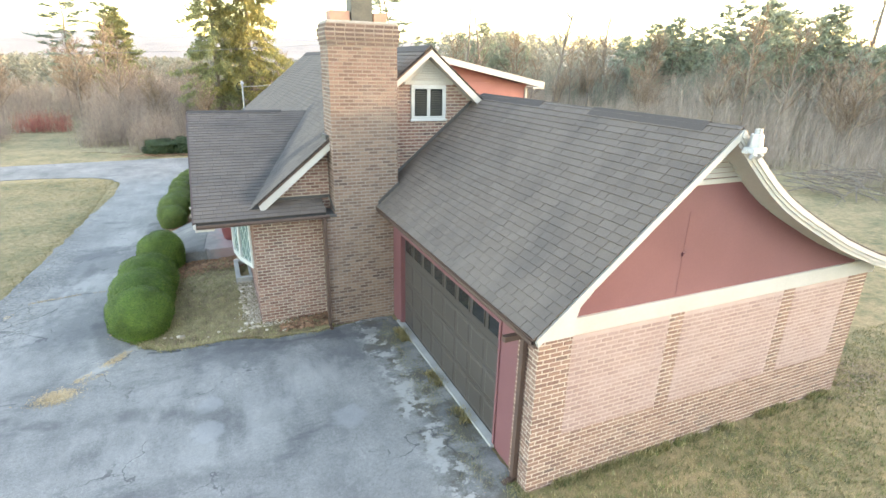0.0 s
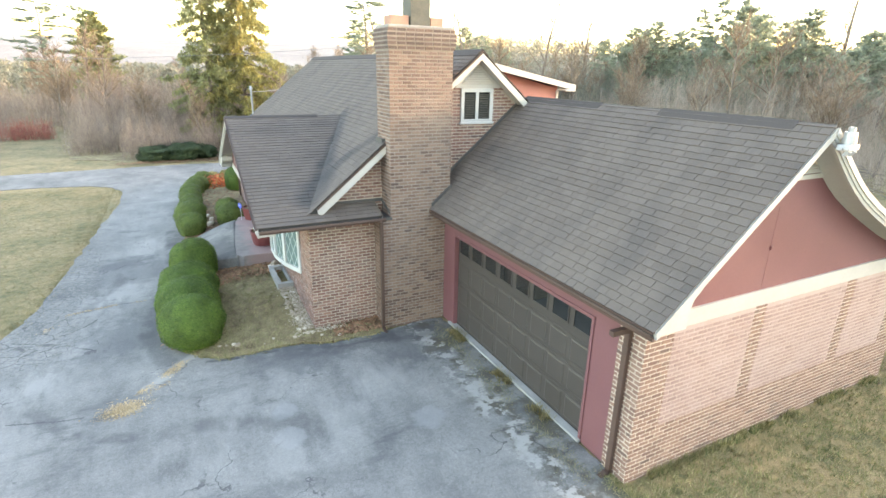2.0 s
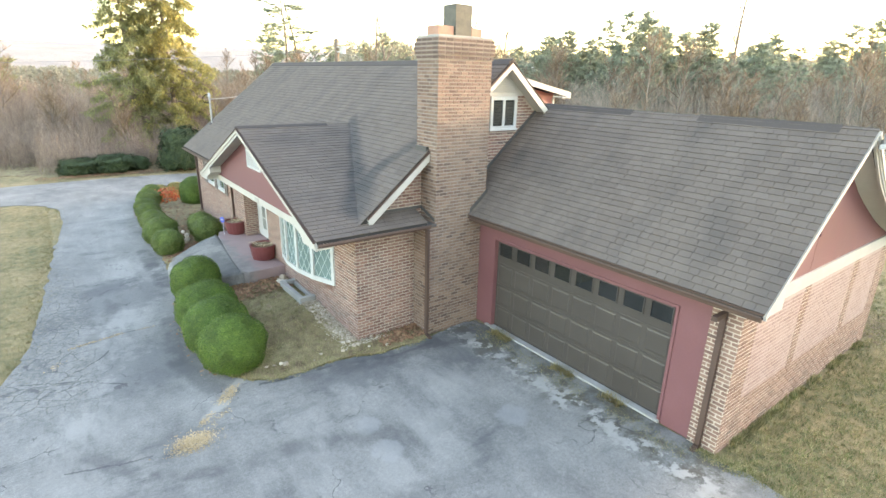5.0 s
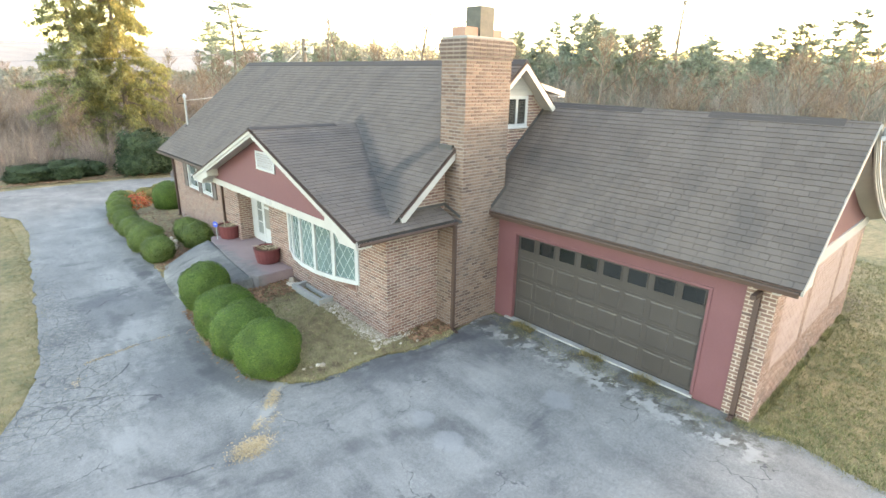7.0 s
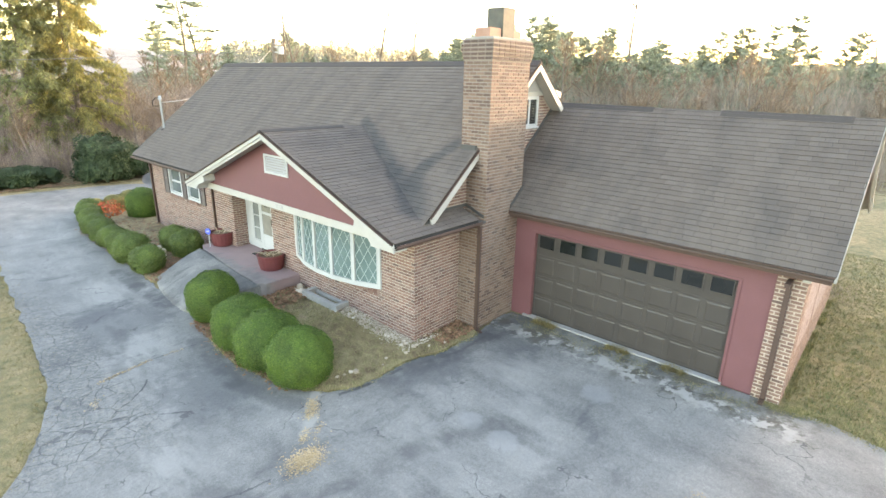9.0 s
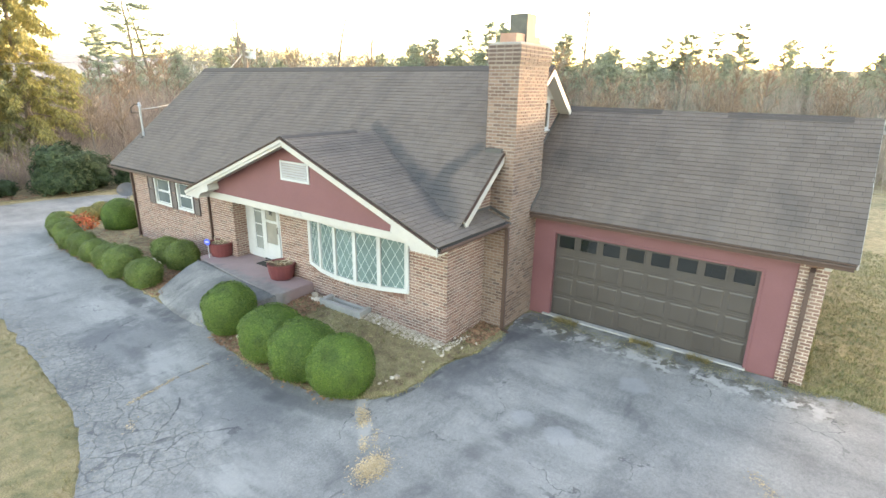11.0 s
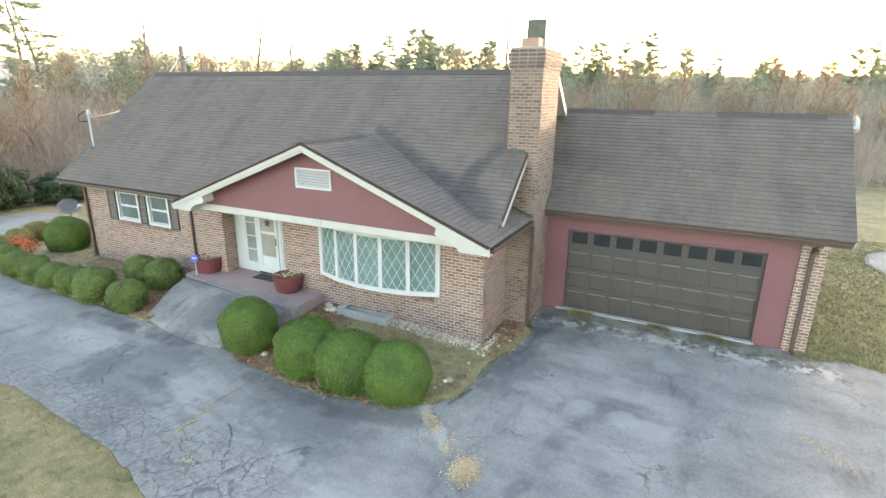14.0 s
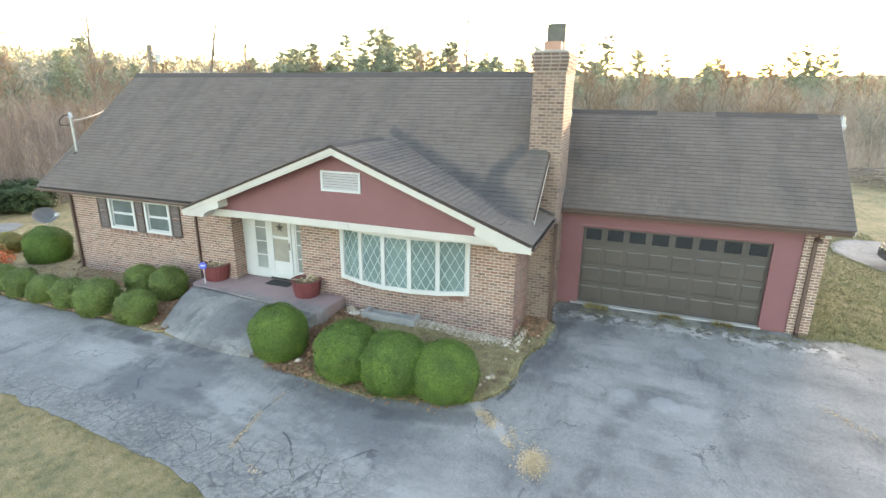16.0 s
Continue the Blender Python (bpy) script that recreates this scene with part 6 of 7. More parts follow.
tube(b, sag_line((1.86, 28.95, 4.98), (11.5, 36.0, 7.7), 0.7), 0.022)
tagged(link("service_cable", b, M["cable"]), "pale twisted service cable from the mast to the pole", "cable")
pole = thing("utility_pole", "weathered wooden utility pole with a white transformer", "utility pole", at=(11.8, 36.1, -0.2))
b = bmesh.new()
tube(b, [(0, 0, 0), (0, 0, 4), (0, 0, 8.6)], 0.14, 10)
part("pole", b, M["bark"], pole)
b = bmesh.new()
bmesh.ops.create_cone(b, cap_ends=True, segments=14, radius1=0.19, radius2=0.19, depth=0.45, matrix=pose(0.3, -0.28, 7.9))
part("transformer", b, M["white"], pole, "white transformer can")
part("bracket", boxes((-0.05, 0.3, -0.3, 0.05, 7.75, 7.82), (-0.05, 0.3, -0.3, 0.05, 8.05, 8.12)), M["white"], pole)
part("lamp_arm", boxes((-0.04, 0.04, -0.5, 0.0, 8.25, 8.31), (-0.10, 0.10, -0.7, -0.45, 8.2, 8.3)), M["white"], pole)
for z in (7.7,):
    b = bmesh.new()
    tube(b, sag_line((11.8, 36.1, z), (-48, 47, 7.2), 1.4, 20), 0.012)
    tagged(link("power_line", b, M["dish"]), "thin overhead power line along the drive", "cable")

dish = thing("satellite_dish", "grey satellite dish on a short pole", "satellite dish", at=(2.05, 31.7, 0))
b = bmesh.new()
tube(b, [(0, 0, -0.2), (0, 0, 1.1)], 0.03, 8)
part("post", b, M["silver"], dish)
b = bmesh.new()
ringsd = []
for k in range(6):
    r = 0.46 * k / 5
    ringsd.append([b.verts.new((max(r, 0.004) * math.cos(a), max(r, 0.004) * math.sin(a) * 0.85, 0.5 * r * r)) for a in (2 * math.pi * j / 20 for j in range(20))])
for r0, r1 in zip(ringsd, ringsd[1:]):
    for j in range(20):
        b.faces.new((r0[j], r0[(j + 1) % 20], r1[(j + 1) % 20], r1[j]))
bmesh.ops.solidify(b, geom=b.faces[:], thickness=0.012)
b.transform(pose(-0.05, 0, 1.25, 30, -25, 25))
part("reflector", b, M["dish"], dish)
b = bmesh.new()
tube(b, [(0.0, -0.1, 1.05), (0.1, -0.5, 1.35)], 0.015)
part("feed_arm", b, M["silver"], dish)
b = boxes((0.04, 0.18, -0.60, -0.46, 1.32, 1.42), bevel=0.01)
part("feed_horn", b, M["white"], dish)

# ---- parked car, dark, beyond the garage ----
car = thing("car", "dark parked car on the side drive", "car", at=(12.3, -1.0, -0.19))
prof = [(-2.2, 0.32), (-2.2, 0.72), (-1.95, 0.86), (-1.05, 0.95), (-0.55, 1.38), (0.75, 1.40), (1.35, 1.0), (2.1, 0.92), (2.2, 0.75), (2.2, 0.32), (1.75, 0.25), (-1.75, 0.25)]
b = bmesh.new()
prism(b, prof, "x", -0.86, 0.86)
for v in b.verts:
    if v.co.z > 1.2:
        v.co.x *= 0.78
bmesh.ops.bevel(b, geom=b.edges[:], offset=0.05, segments=2, affect="EDGES")
part("body", b, M["car"], car)
for sx in (-1, 1):
    b = bmesh.new()
    prism(b, [(-0.95, 1.0), (-0.52, 1.32), (0.7, 1.34), (1.2, 1.03)], "x", sx * 0.78, sx * 0.80)
    part("side_window", b, M["glass_dark"], car)
    for y in (-1.35, 1.35):
        b = bmesh.new()
        bmesh.ops.create_cone(b, cap_ends=True, segments=24, radius1=0.33, radius2=0.33, depth=0.22, matrix=pose(sx * 0.80, y, 0.33, 0, 90, 0))
        bmesh.ops.bevel(b, geom=[e for e in b.edges if len(e.link_faces) == 2 and e.calc_face_angle(0) > 1], offset=0.04, segments=2, affect="EDGES")
        wheel = part("wheel", b, M["dark"], car, "black tyre")
        b = bmesh.new()
        bmesh.ops.create_cone(b, cap_ends=True, segments=20, radius1=0.21, radius2=0.16, depth=0.05, matrix=pose(sx * 0.92, y, 0.33, 0, 90 * sx, 0))
        part("rim", b, M["silver"], wheel, "silver wheel rim")
for y, n_ in ((-2.19, "headlight"), (2.17, "tail_light")):
    for sx in (-0.6, 0.6):
        part(n_, boxes((sx - 0.16, sx + 0.16, y - 0.03, y + 0.05, 0.62, 0.74), bevel=0.02), M["glass_pale"], car)

# ---- plants ----
def dome(d):
    """A clipped dome: full-shouldered above, with nearly upright sides below."""
    if d.z >= 0:
        return d / (math.hypot(d.x, d.y) ** 2.2 + d.z ** 2.2) ** (1 / 2.2)
    q = max(math.hypot(d.x, d.y), 0.05)
    k = (1 - 0.32 * d.z * d.z) / q * min(1.0, q * 2.2)
    return Vector((d.x * k, d.y * k, d.z))


def leafy_core(verts, faces, centre, radii, seed, n_leaves, size, r, lumps=0.1):
    """Leaves set over a lumpy rounded body."""
    c = Vector(centre)
    for k in range(n_leaves):
        z = r.uniform(-0.75, 1)
        a = r.uniform(0, 2 * math.pi)
        q = math.sqrt(max(0, 1 - z * z))
        d = Vector((q * math.cos(a), q * math.sin(a), z))
        lump = 1 + lumps * noise.noise(d * 1.7 + Vector((seed, 0, 0))) + lumps * 0.5 * noise.noise(d * 6 + Vector((seed, 9, 0)))
        depth = lump * (1 - 0.10 * r.random() ** 2)
        e = dome(d)
        p = c + Vector((e.x * radii[0] * depth, e.y * radii[1] * depth, e.z * radii[2] * depth))
        nrm = (d + Vector((r.uniform(-0.7, 0.7), r.uniform(-0.7, 0.7), r.uniform(-0.4, 0.8)))).normalized()
        s = nrm.cross(Vector((r.uniform(-1, 1), r.uniform(-1, 1), r.uniform(-1, 1)))).normalized()
        u = nrm.cross(s)
        h = size * r.uniform(0.6, 1.3)
        i = len(verts)
        verts += [p - s * h * 0.45, p + u * h * 0.9 * 0.5 + s * 0.0 - u * h, p + s * h * 0.45, p + u * h]
        faces.append((i, i + 1, i + 2, i + 3))


def shrub(name, label, category, material, radii, seed, leaves, size, group="", core=True, lumps=0.1):
    r = random.Random(seed)
    t = thing(name, label, category, group)
    b = bmesh.new()
    bmesh.ops.create_icosphere(b, subdivisions=4, radius=1.0)
    for v in b.verts:
        d = v.co.normalized()
        lump = (0.93 - lumps * 0.2 + 0.02) * (1 + lumps * noise.noise(d * 1.7 + Vector((seed, 0, 0))) + lumps * 0.5 * noise.noise(d * 6 + Vector((seed, 9, 0))))
        e = dome(d)
        v.co = Vector((e.x * radii[0] * lump, e.y * radii[1] * lump, e.z * radii[2] * lump + radii[2] * 0.80))
        v.co.z = max(v.co.z, 0.06)
    if core:
        part("foliage_core", b, material, t)
    else:
        b.free()
    verts, faces = [], []
    leafy_core(verts, faces, (0, 0, radii[2] * 0.80), radii, seed, leaves, size, r, lumps)
    keep = [f for f in faces if min(verts[i].z for i in f) > 0.02]
    joined("foliage", verts, keep, material, t)
    b = bmesh.new()
    for k in range(4):
        a = k * 1.6 + seed
        tube(b, [(0.04 * math.cos(a), 0.04 * math.sin(a), -0.15), (0.25 * radii[0] * math.cos(a), 0.25 * radii[1] * math.sin(a), radii[2] * 0.5)], 0.02, 5)
    part("stem", b, M["bark"], t)
    return t


def plant_at(ob, x, y, s=1.0, sz=None, turn=None, z=None):
    m = pose(x, y, (rise(x, y) if z is None else z) + 0.03, 0, 0, rng.uniform(0, 360) if turn is None else turn) @ Matrix.Diagonal((s, s, sz or s, 1))
    return m


FRONT = [(-1.68, 17.92, 0.70, 0.69), (-1.86, 15.93, 0.76, 0.67), (-1.90, 14.72, 0.78, 0.66), (-1.86, 13.58, 0.72, 0.66)]
first = shrub("boxwood", "large rounded clipped green boxwood shrub beside the drive", "shrub", M["box_leaf"], (1, 1, 1), 3, 20000, 0.033, "boxwoods in the front bed", lumps=0.09)
second = shrub("boxwood", "large rounded clipped green boxwood shrub beside the drive", "shrub", M["box_leaf"], (1, 1, 1), 11, 20000, 0.033, "boxwoods in the front bed", lumps=0.10)
first.matrix_basis = plant_at(first, FRONT[0][0], FRONT[0][1], FRONT[0][2], FRONT[0][3])
second.matrix_basis = plant_at(second, FRONT[1][0], FRONT[1][1], FRONT[1][2], FRONT[1][3])
for i, (x, y, s, sz) in enumerate(FRONT[2:]):
    o = copy_thing((first, second)[i], Matrix.Identity(4))
    o.matrix_basis = plant_at(o, x, y, s, sz)
ROWB = [(-1.58, 22.75, 0.58), (-1.56, 24.30, 0.62), (-1.5, 25.5, 0.54), (-1.48, 26.6, 0.52), (-1.46, 27.7, 0.52), (-1.40, 28.8, 0.52), (-1.22, 29.9, 0.52), (-0.98, 31.0, 0.52), (-0.7, 32.1, 0.52)]
small = shrub("boxwood", "small rounded clipped boxwood in a row along the drive", "shrub", M["box_light"], (1, 1, 1), 21, 4500, 0.06, "row of small boxwoods", lumps=0.16)
for i, (x, y, s) in enumerate(ROWB):
    o = small if i == 0 else copy_thing(small, Matrix.Identity(4))
    o.matrix_basis = plant_at(o, x, y, s * rng.uniform(0.94, 1.02), s * rng.uniform(0.8, 0.9))
for x, y, s in ((-0.10, 23.15, 0.56), (-0.12, 24.2, 0.52)):
    o = copy_thing(small, Matrix.Identity(4))
    o.matrix_basis = plant_at(o, x, y, s, s * 0.95)
    tagged(o, "rounded boxwood shrub close to the brick wall", group="boxwoods by the wall")
o = copy_thing(first, Matrix.Identity(4))
o.matrix_basis = plant_at(o, 1.03, 30.2, 0.78, 0.72)
tagged(o, "large upright green shrub at the house corner", group="shrubs at the corner")
YEL = [(0.6, 32.9, 0.5), (1.4, 33.2, 0.55), (2.3, 33.0, 0.5), (-0.2, 33.0, 0.45)]
yel = shrub("hedge_shrub", "yellow-green low shrub beyond the house corner", "shrub", M["gold_leaf"], (1, 1, 0.8), 31, 3000, 0.07, "low yellow-green shrubs")
for i, (x, y, s) in enumerate(YEL):
    o = yel if i == 0 else copy_thing(yel, Matrix.Identity(4))
    o.matrix_basis = plant_at(o, x, y, s, s)
o = shrub("red_shrub", "bright orange-red leaved shrub in the bed", "shrub", M["red_leaf"], (1, 1, 0.7), 41, 620, 0.13, core=False, lumps=0.6)
o.matrix_basis = plant_at(o, -0.15, 31.55, 0.55, 0.55)
yew = shrub("evergreen_shrub", "dark spreading evergreen shrub at the wood's edge", "shrub", M["yew_leaf"], (1, 1, 1), 51, 9000, 0.06, "dark evergreen shrubs", lumps=0.45)
for i, (x, y, s, sz) in enumerate([(2.7, 41.3, 1.5, 1.55), (3.9, 41.6, 1.3, 1.2), (-1.3, 42.2, 1.1, 0.65), (-3.2, 42.6, 1.2, 0.55), (6.6, 40.6, 1.3, 0.9), (0.0, 42.6, 0.8, 0.5)]):
    o = yew if i == 0 else copy_thing(yew, Matrix.Identity(4))
    o.matrix_basis = plant_at(o, x, y, s, sz)
stone_pile = thing("garden_ornament", "small pale stone garden ornament between the shrubs", "ornament", at=(-0.9, 23.35, 0))
for k, (dx, dz, s) in enumerate(((0, 0.08, 0.13), (0.07, 0.28, 0.09), (-0.03, 0.42, 0.07), (0.10, 0.09, 0.10))):
    b = bmesh.new()
    bmesh.ops.create_icosphere(b, subdivisions=2, radius=s, matrix=pose(dx, 0.05 * k, dz))
    part("stone", b, M["stone"], stone_pile)


# trees
def limb(verts, faces, pts, radii, sides):
    prev = None
    for k, (p, r) in enumerate(zip(pts, radii)):
        d = (pts[min(k + 1, len(pts) - 1)] - pts[max(k - 1, 0)]).normalized()
        s = d.cross(Vector((0.3, 0.9, 0.1))).normalized()
        u = s.cross(d)
        i = len(verts)
        verts += [p + (s * math.cos(2 * math.pi * q / sides) + u * math.sin(2 * math.pi * q / sides)) * r for q in range(sides)]
        if prev is not None:
            faces += [(prev + q, prev + (q + 1) % sides, i + (q + 1) % sides, i + q) for q in range(sides)]
        prev = i


def bare_tree(seed, h, spread, name="bare_tree", label="leafless grey-brown deciduous tree", stems=1, twig_mat="twig", lean=0.06, limbs=26, twigs=12):
    r = random.Random(seed)
    t = thing(name, label, "tree")
    tv, tf, wv, wf_ = [], [], [], []
    for s in range(stems):
        base = Vector((r.uniform(-0.3, 0.3), r.uniform(-0.3, 0.3), -0.3)) * (stems > 1)
        d = Vector((r.uniform(-lean, lean), r.uniform(-lean, lean), 1)).normalized() if stems == 1 else Vector((r.uniform(-0.35, 0.35), r.uniform(-0.35, 0.35), 1)).normalized()
        pts, hh = [base], h * r.uniform(0.8, 1.0)
        for k in range(7):
            d = (d + Vector((r.uniform(-0.07, 0.07), r.uniform(-0.07, 0.07), 0.03))).normalized()
            pts.append(pts[-1] + d * hh / 7)
        r0 = h * 0.011 + 0.03
        limb(tv, tf, pts, [r0 * (1 - 0.13 * k) for k in range(8)], 6)
        for k in range(limbs):
            f = r.uniform(0.28, 0.99)
            seg = min(int(f * 7), 6)
            p0 = pts[seg].lerp(pts[seg + 1], f * 7 - seg)
            a = r.uniform(0, 2 * math.pi)
            l = spread * (1.15 - f) * r.uniform(0.6, 1.2) + 0.4
            dd = Vector((math.cos(a), math.sin(a), r.uniform(0.5, 1.3))).normalized()
            bp = [p0]
            for q in range(4):
                dd = (dd + Vector((r.uniform(-0.2, 0.2), r.uniform(-0.2, 0.2), r.uniform(0.0, 0.22)))).normalized()
                bp.append(bp[-1] + dd * l / 4)
            limb(wv, wf_, bp, [r0 * 0.38 * (1 - f * 0.5) * (1 - 0.2 * q) + 0.006 for q in range(5)], 3)
            for q in range(twigs):
                g = r.uniform(0.25, 1.0)
                sg_ = min(int(g * 4), 3)
                p1 = bp[sg_].lerp(bp[sg_ + 1], g * 4 - sg_)
                a2 = r.uniform(0, 2 * math.pi)
                d2 = (dd + Vector((math.cos(a2), math.sin(a2), r.uniform(-0.1, 0.9)))).normalized()
                l2 = l * r.uniform(0.2, 0.5)
                side = d2.cross(Vector((r.uniform(-1, 1), r.uniform(-1, 1), 0.2))).normalized() * (0.012 + 0.0008 * h)
                i = len(wv)
                wv += [p1 - side, p1 + side, p1 + d2 * l2]
                wf_.append((i, i + 1, i + 2))
                for q2 in range(3):
                    p2 = p1 + d2 * l2 * r.uniform(0.3, 0.9)
                    d3 = (d2 + Vector((r.uniform(-0.9, 0.9), r.uniform(-0.9, 0.9), r.uniform(-0.2, 0.8)))).normalized()
                    i = len(wv)
                    wv += [p2 - side * 0.7, p2 + side * 0.7, p2 + d3 * l2 * 0.6]
                    wf_.append((i, i + 1, i + 2))
    joined("trunk", tv, tf, M["bark"], t, kind="")
    joined("crown", wv, wf_, M[twig_mat], t)
    return t


def conifer(seed, h, width, material, name="pine_tree", label="green pine with open layered branches", droop=0.0, open_=0.35, sprays=9, limbs=95, bare=0.15, flat=False):
    r = random.Random(seed)
    t = thing(name, label, "tree")
    tv, tf, lv, lf, cv, cf = [], [], [], [], [], []
    pts = [Vector((r.uniform(-0.1, 0.1) * k * 0.3, r.uniform(-0.1, 0.1) * k * 0.3, -0.3 + (h + 0.3) * k / 8)) for k in range(9)]
    limb(tv, tf, pts, [h * 0.013 * (1 - 0.115 * k) + 0.01 for k in range(9)], 7)
    for k in range(limbs):
        f = bare + (1 - bare) * (k + r.random()) / limbs
        seg = min(int(f * 8), 7)
        p0 = pts[seg].lerp(pts[seg + 1], f * 8 - seg)
        a = k * 2.4 + r.uniform(-0.5, 0.5)
        prof_ = (1 - f) ** (0.32 if flat else 0.55) * (0.55 + 0.45 * min(1, (f - bare + 0.1) * 4))
        l = width * prof_ * r.uniform(1 - open_, 1.1) + 0.15
        d = Vector((math.cos(a), math.sin(a), r.uniform(-0.05, 0.35) - droop * 0.3)).normalized()
        bp = [p0]
        for q in range(4):
            d = (d + Vector((r.uniform(-0.12, 0.12), r.uniform(-0.12, 0.12), r.uniform(-0.05, 0.12) - droop * 0.16))).normalized()
            bp.append(bp[-1] + d * l / 4)
        limb(lv, lf, bp, [0.012 + 0.02 * l * (1 - 0.22 * q) * 0.5 for q in range(5)], 3)
        n = int(sprays * (0.6 + l))
        for q in range(n):
            g = r.uniform(0.3, 1.03) if q else 1.0
            sg_ = min(int(g * 4), 3)
            p1 = bp[sg_].lerp(bp[sg_ + 1], g * 4 - sg_)
            p1 = p1 + Vector((r.uniform(-0.3, 0.3), r.uniform(-0.3, 0.3), r.uniform(-0.12, 0.2))) * min(l, 1.2) * 0.8
            for w in range(5 if droop > 0.4 else 6):
                if droop > 0.4:
                    dv = Vector((r.uniform(-0.7, 0.7), r.uniform(-0.7, 0.7), r.uniform(-1.2, -0.1))).normalized()
                    ln, wd = r.uniform(0.25, 0.7) * droop, 0.032
                else:
                    dv = Vector((r.uniform(-1, 1), r.uniform(-1, 1), r.uniform(-0.2, 0.9))).normalized()
                    ln, wd = r.uniform(0.3, 0.8), 0.075
                    if flat:
                        dv = Vector((dv.x, dv.y, r.uniform(-0.1, 0.35))).normalized()
                        wd = 0.055
                sd = dv.cross(Vector((r.uniform(-1, 1), r.uniform(-1, 1), r.uniform(-1, 1)))).normalized() * wd * r.uniform(0.7, 1.5)
                i = len(cv)
                st = p1 + Vector((r.uniform(-0.12, 0.12), r.uniform(-0.12, 0.12), 0))
                cv += [st - sd, st + dv * ln, st + sd]
                cf.append((i, i + 1, i + 2))
    off = len(tv)
    joined("trunk", tv + lv, tf + [tuple(i + off for i in q) for q in lf], M["bark"], t, kind="")
    joined("crown", cv, cf, M[material], t)
    return t


def place(ob, x, y, s=1.0, turn=None):
    ob.matrix_basis = pose(x, y, rise(x, y), 0, 0, rng.uniform(0, 360) if turn is None else turn) @ Matrix.Diagonal((s, s, s, 1))
    return ob


place(conifer(5, 17.0, 4.5, "gold_leaf", "spruce_tree", "tall golden-green spruce with drooping branchlets", 0.9, 0.5, 17, 140, 0.10), 3.9, 48.8, 1.0)
place(conifer(6, 17.0, 3.9, "olive_leaf", "spruce_tree", "tall olive green spruce with drooping branchlets", 0.8, 0.5, 15, 120, 0.12), 1.1, 48.6, 0.97)

# far pines, their needles coloured pale for the haze in front of them
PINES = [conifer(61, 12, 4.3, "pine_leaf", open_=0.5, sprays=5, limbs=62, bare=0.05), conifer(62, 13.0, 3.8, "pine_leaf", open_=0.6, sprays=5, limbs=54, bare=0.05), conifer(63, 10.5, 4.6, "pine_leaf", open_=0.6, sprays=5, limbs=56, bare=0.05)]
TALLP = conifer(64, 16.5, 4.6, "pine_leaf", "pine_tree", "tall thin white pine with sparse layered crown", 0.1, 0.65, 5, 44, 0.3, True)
BARE = [bare_tree(71, 9.0, 2.6), bare_tree(72, 11.0, 2.8), bare_tree(73, 7.5, 2.4, stems=3), bare_tree(74, 8.0, 2.2, stems=2)]
DEAD = bare_tree(75, 19.0, 0.7, "dead_tree", "tall thin dead trunk with few stubs", lean=0.0)
place(TALLP, 24.2, 78.0, 1.2)
place(conifer(66, 11.5, 4.2, "olive_leaf", "pine_tree", "rounded yellow-green evergreen on the far lawn", 0.0, 0.5, 7, 70, 0.2), -8.8, 74.5, 1.0)
o = copy_thing(TALLP, Matrix.Identity(4)); place(o, -13.8, 76.0, 0.86)
o = copy_thing(TALLP, Matrix.Identity(4)); place(o, -10.2, 79.0, 0.75)
place(DEAD, 60.8, 33.7, 1.2, 20)
o = copy_thing(DEAD, Matrix.Identity(4)); place(o, 92.0, 25.5, 1.0, 80)
SNAG = bare_tree(76, 21.0, 5.2, "tall_bare_tree", "tall thin leafless tree above the pines", twig_mat="bark", lean=0.16, limbs=15, twigs=5)
place(SNAG, 27.0, 79.0, 1.05, 0)
for x, y, k_, a in ((35.4, 74.0, 1.0, 75), (45.8, 65.6, 1.1, 140), (54.4, 65.5, 1.05, 210), (40.0, 75.5, 0.95, 300), (67.0, 51.6, 1.0, 30), (64.0, 8.0, 0.8, 260)):
    o = copy_thing(SNAG, Matrix.Identity(4)); place(o, x, y, k_, a)
used = set()


def copies(models, spots, group):
    for k, (x, y, s) in enumerate(spots):
        src = models[k % len(models)]
        if src.name in used:
            src = copy_thing(src, Matrix.Identity(4))
        else:
            used.add(src.name)
        place(src, x, y, s)
        tagged(src, group=group)


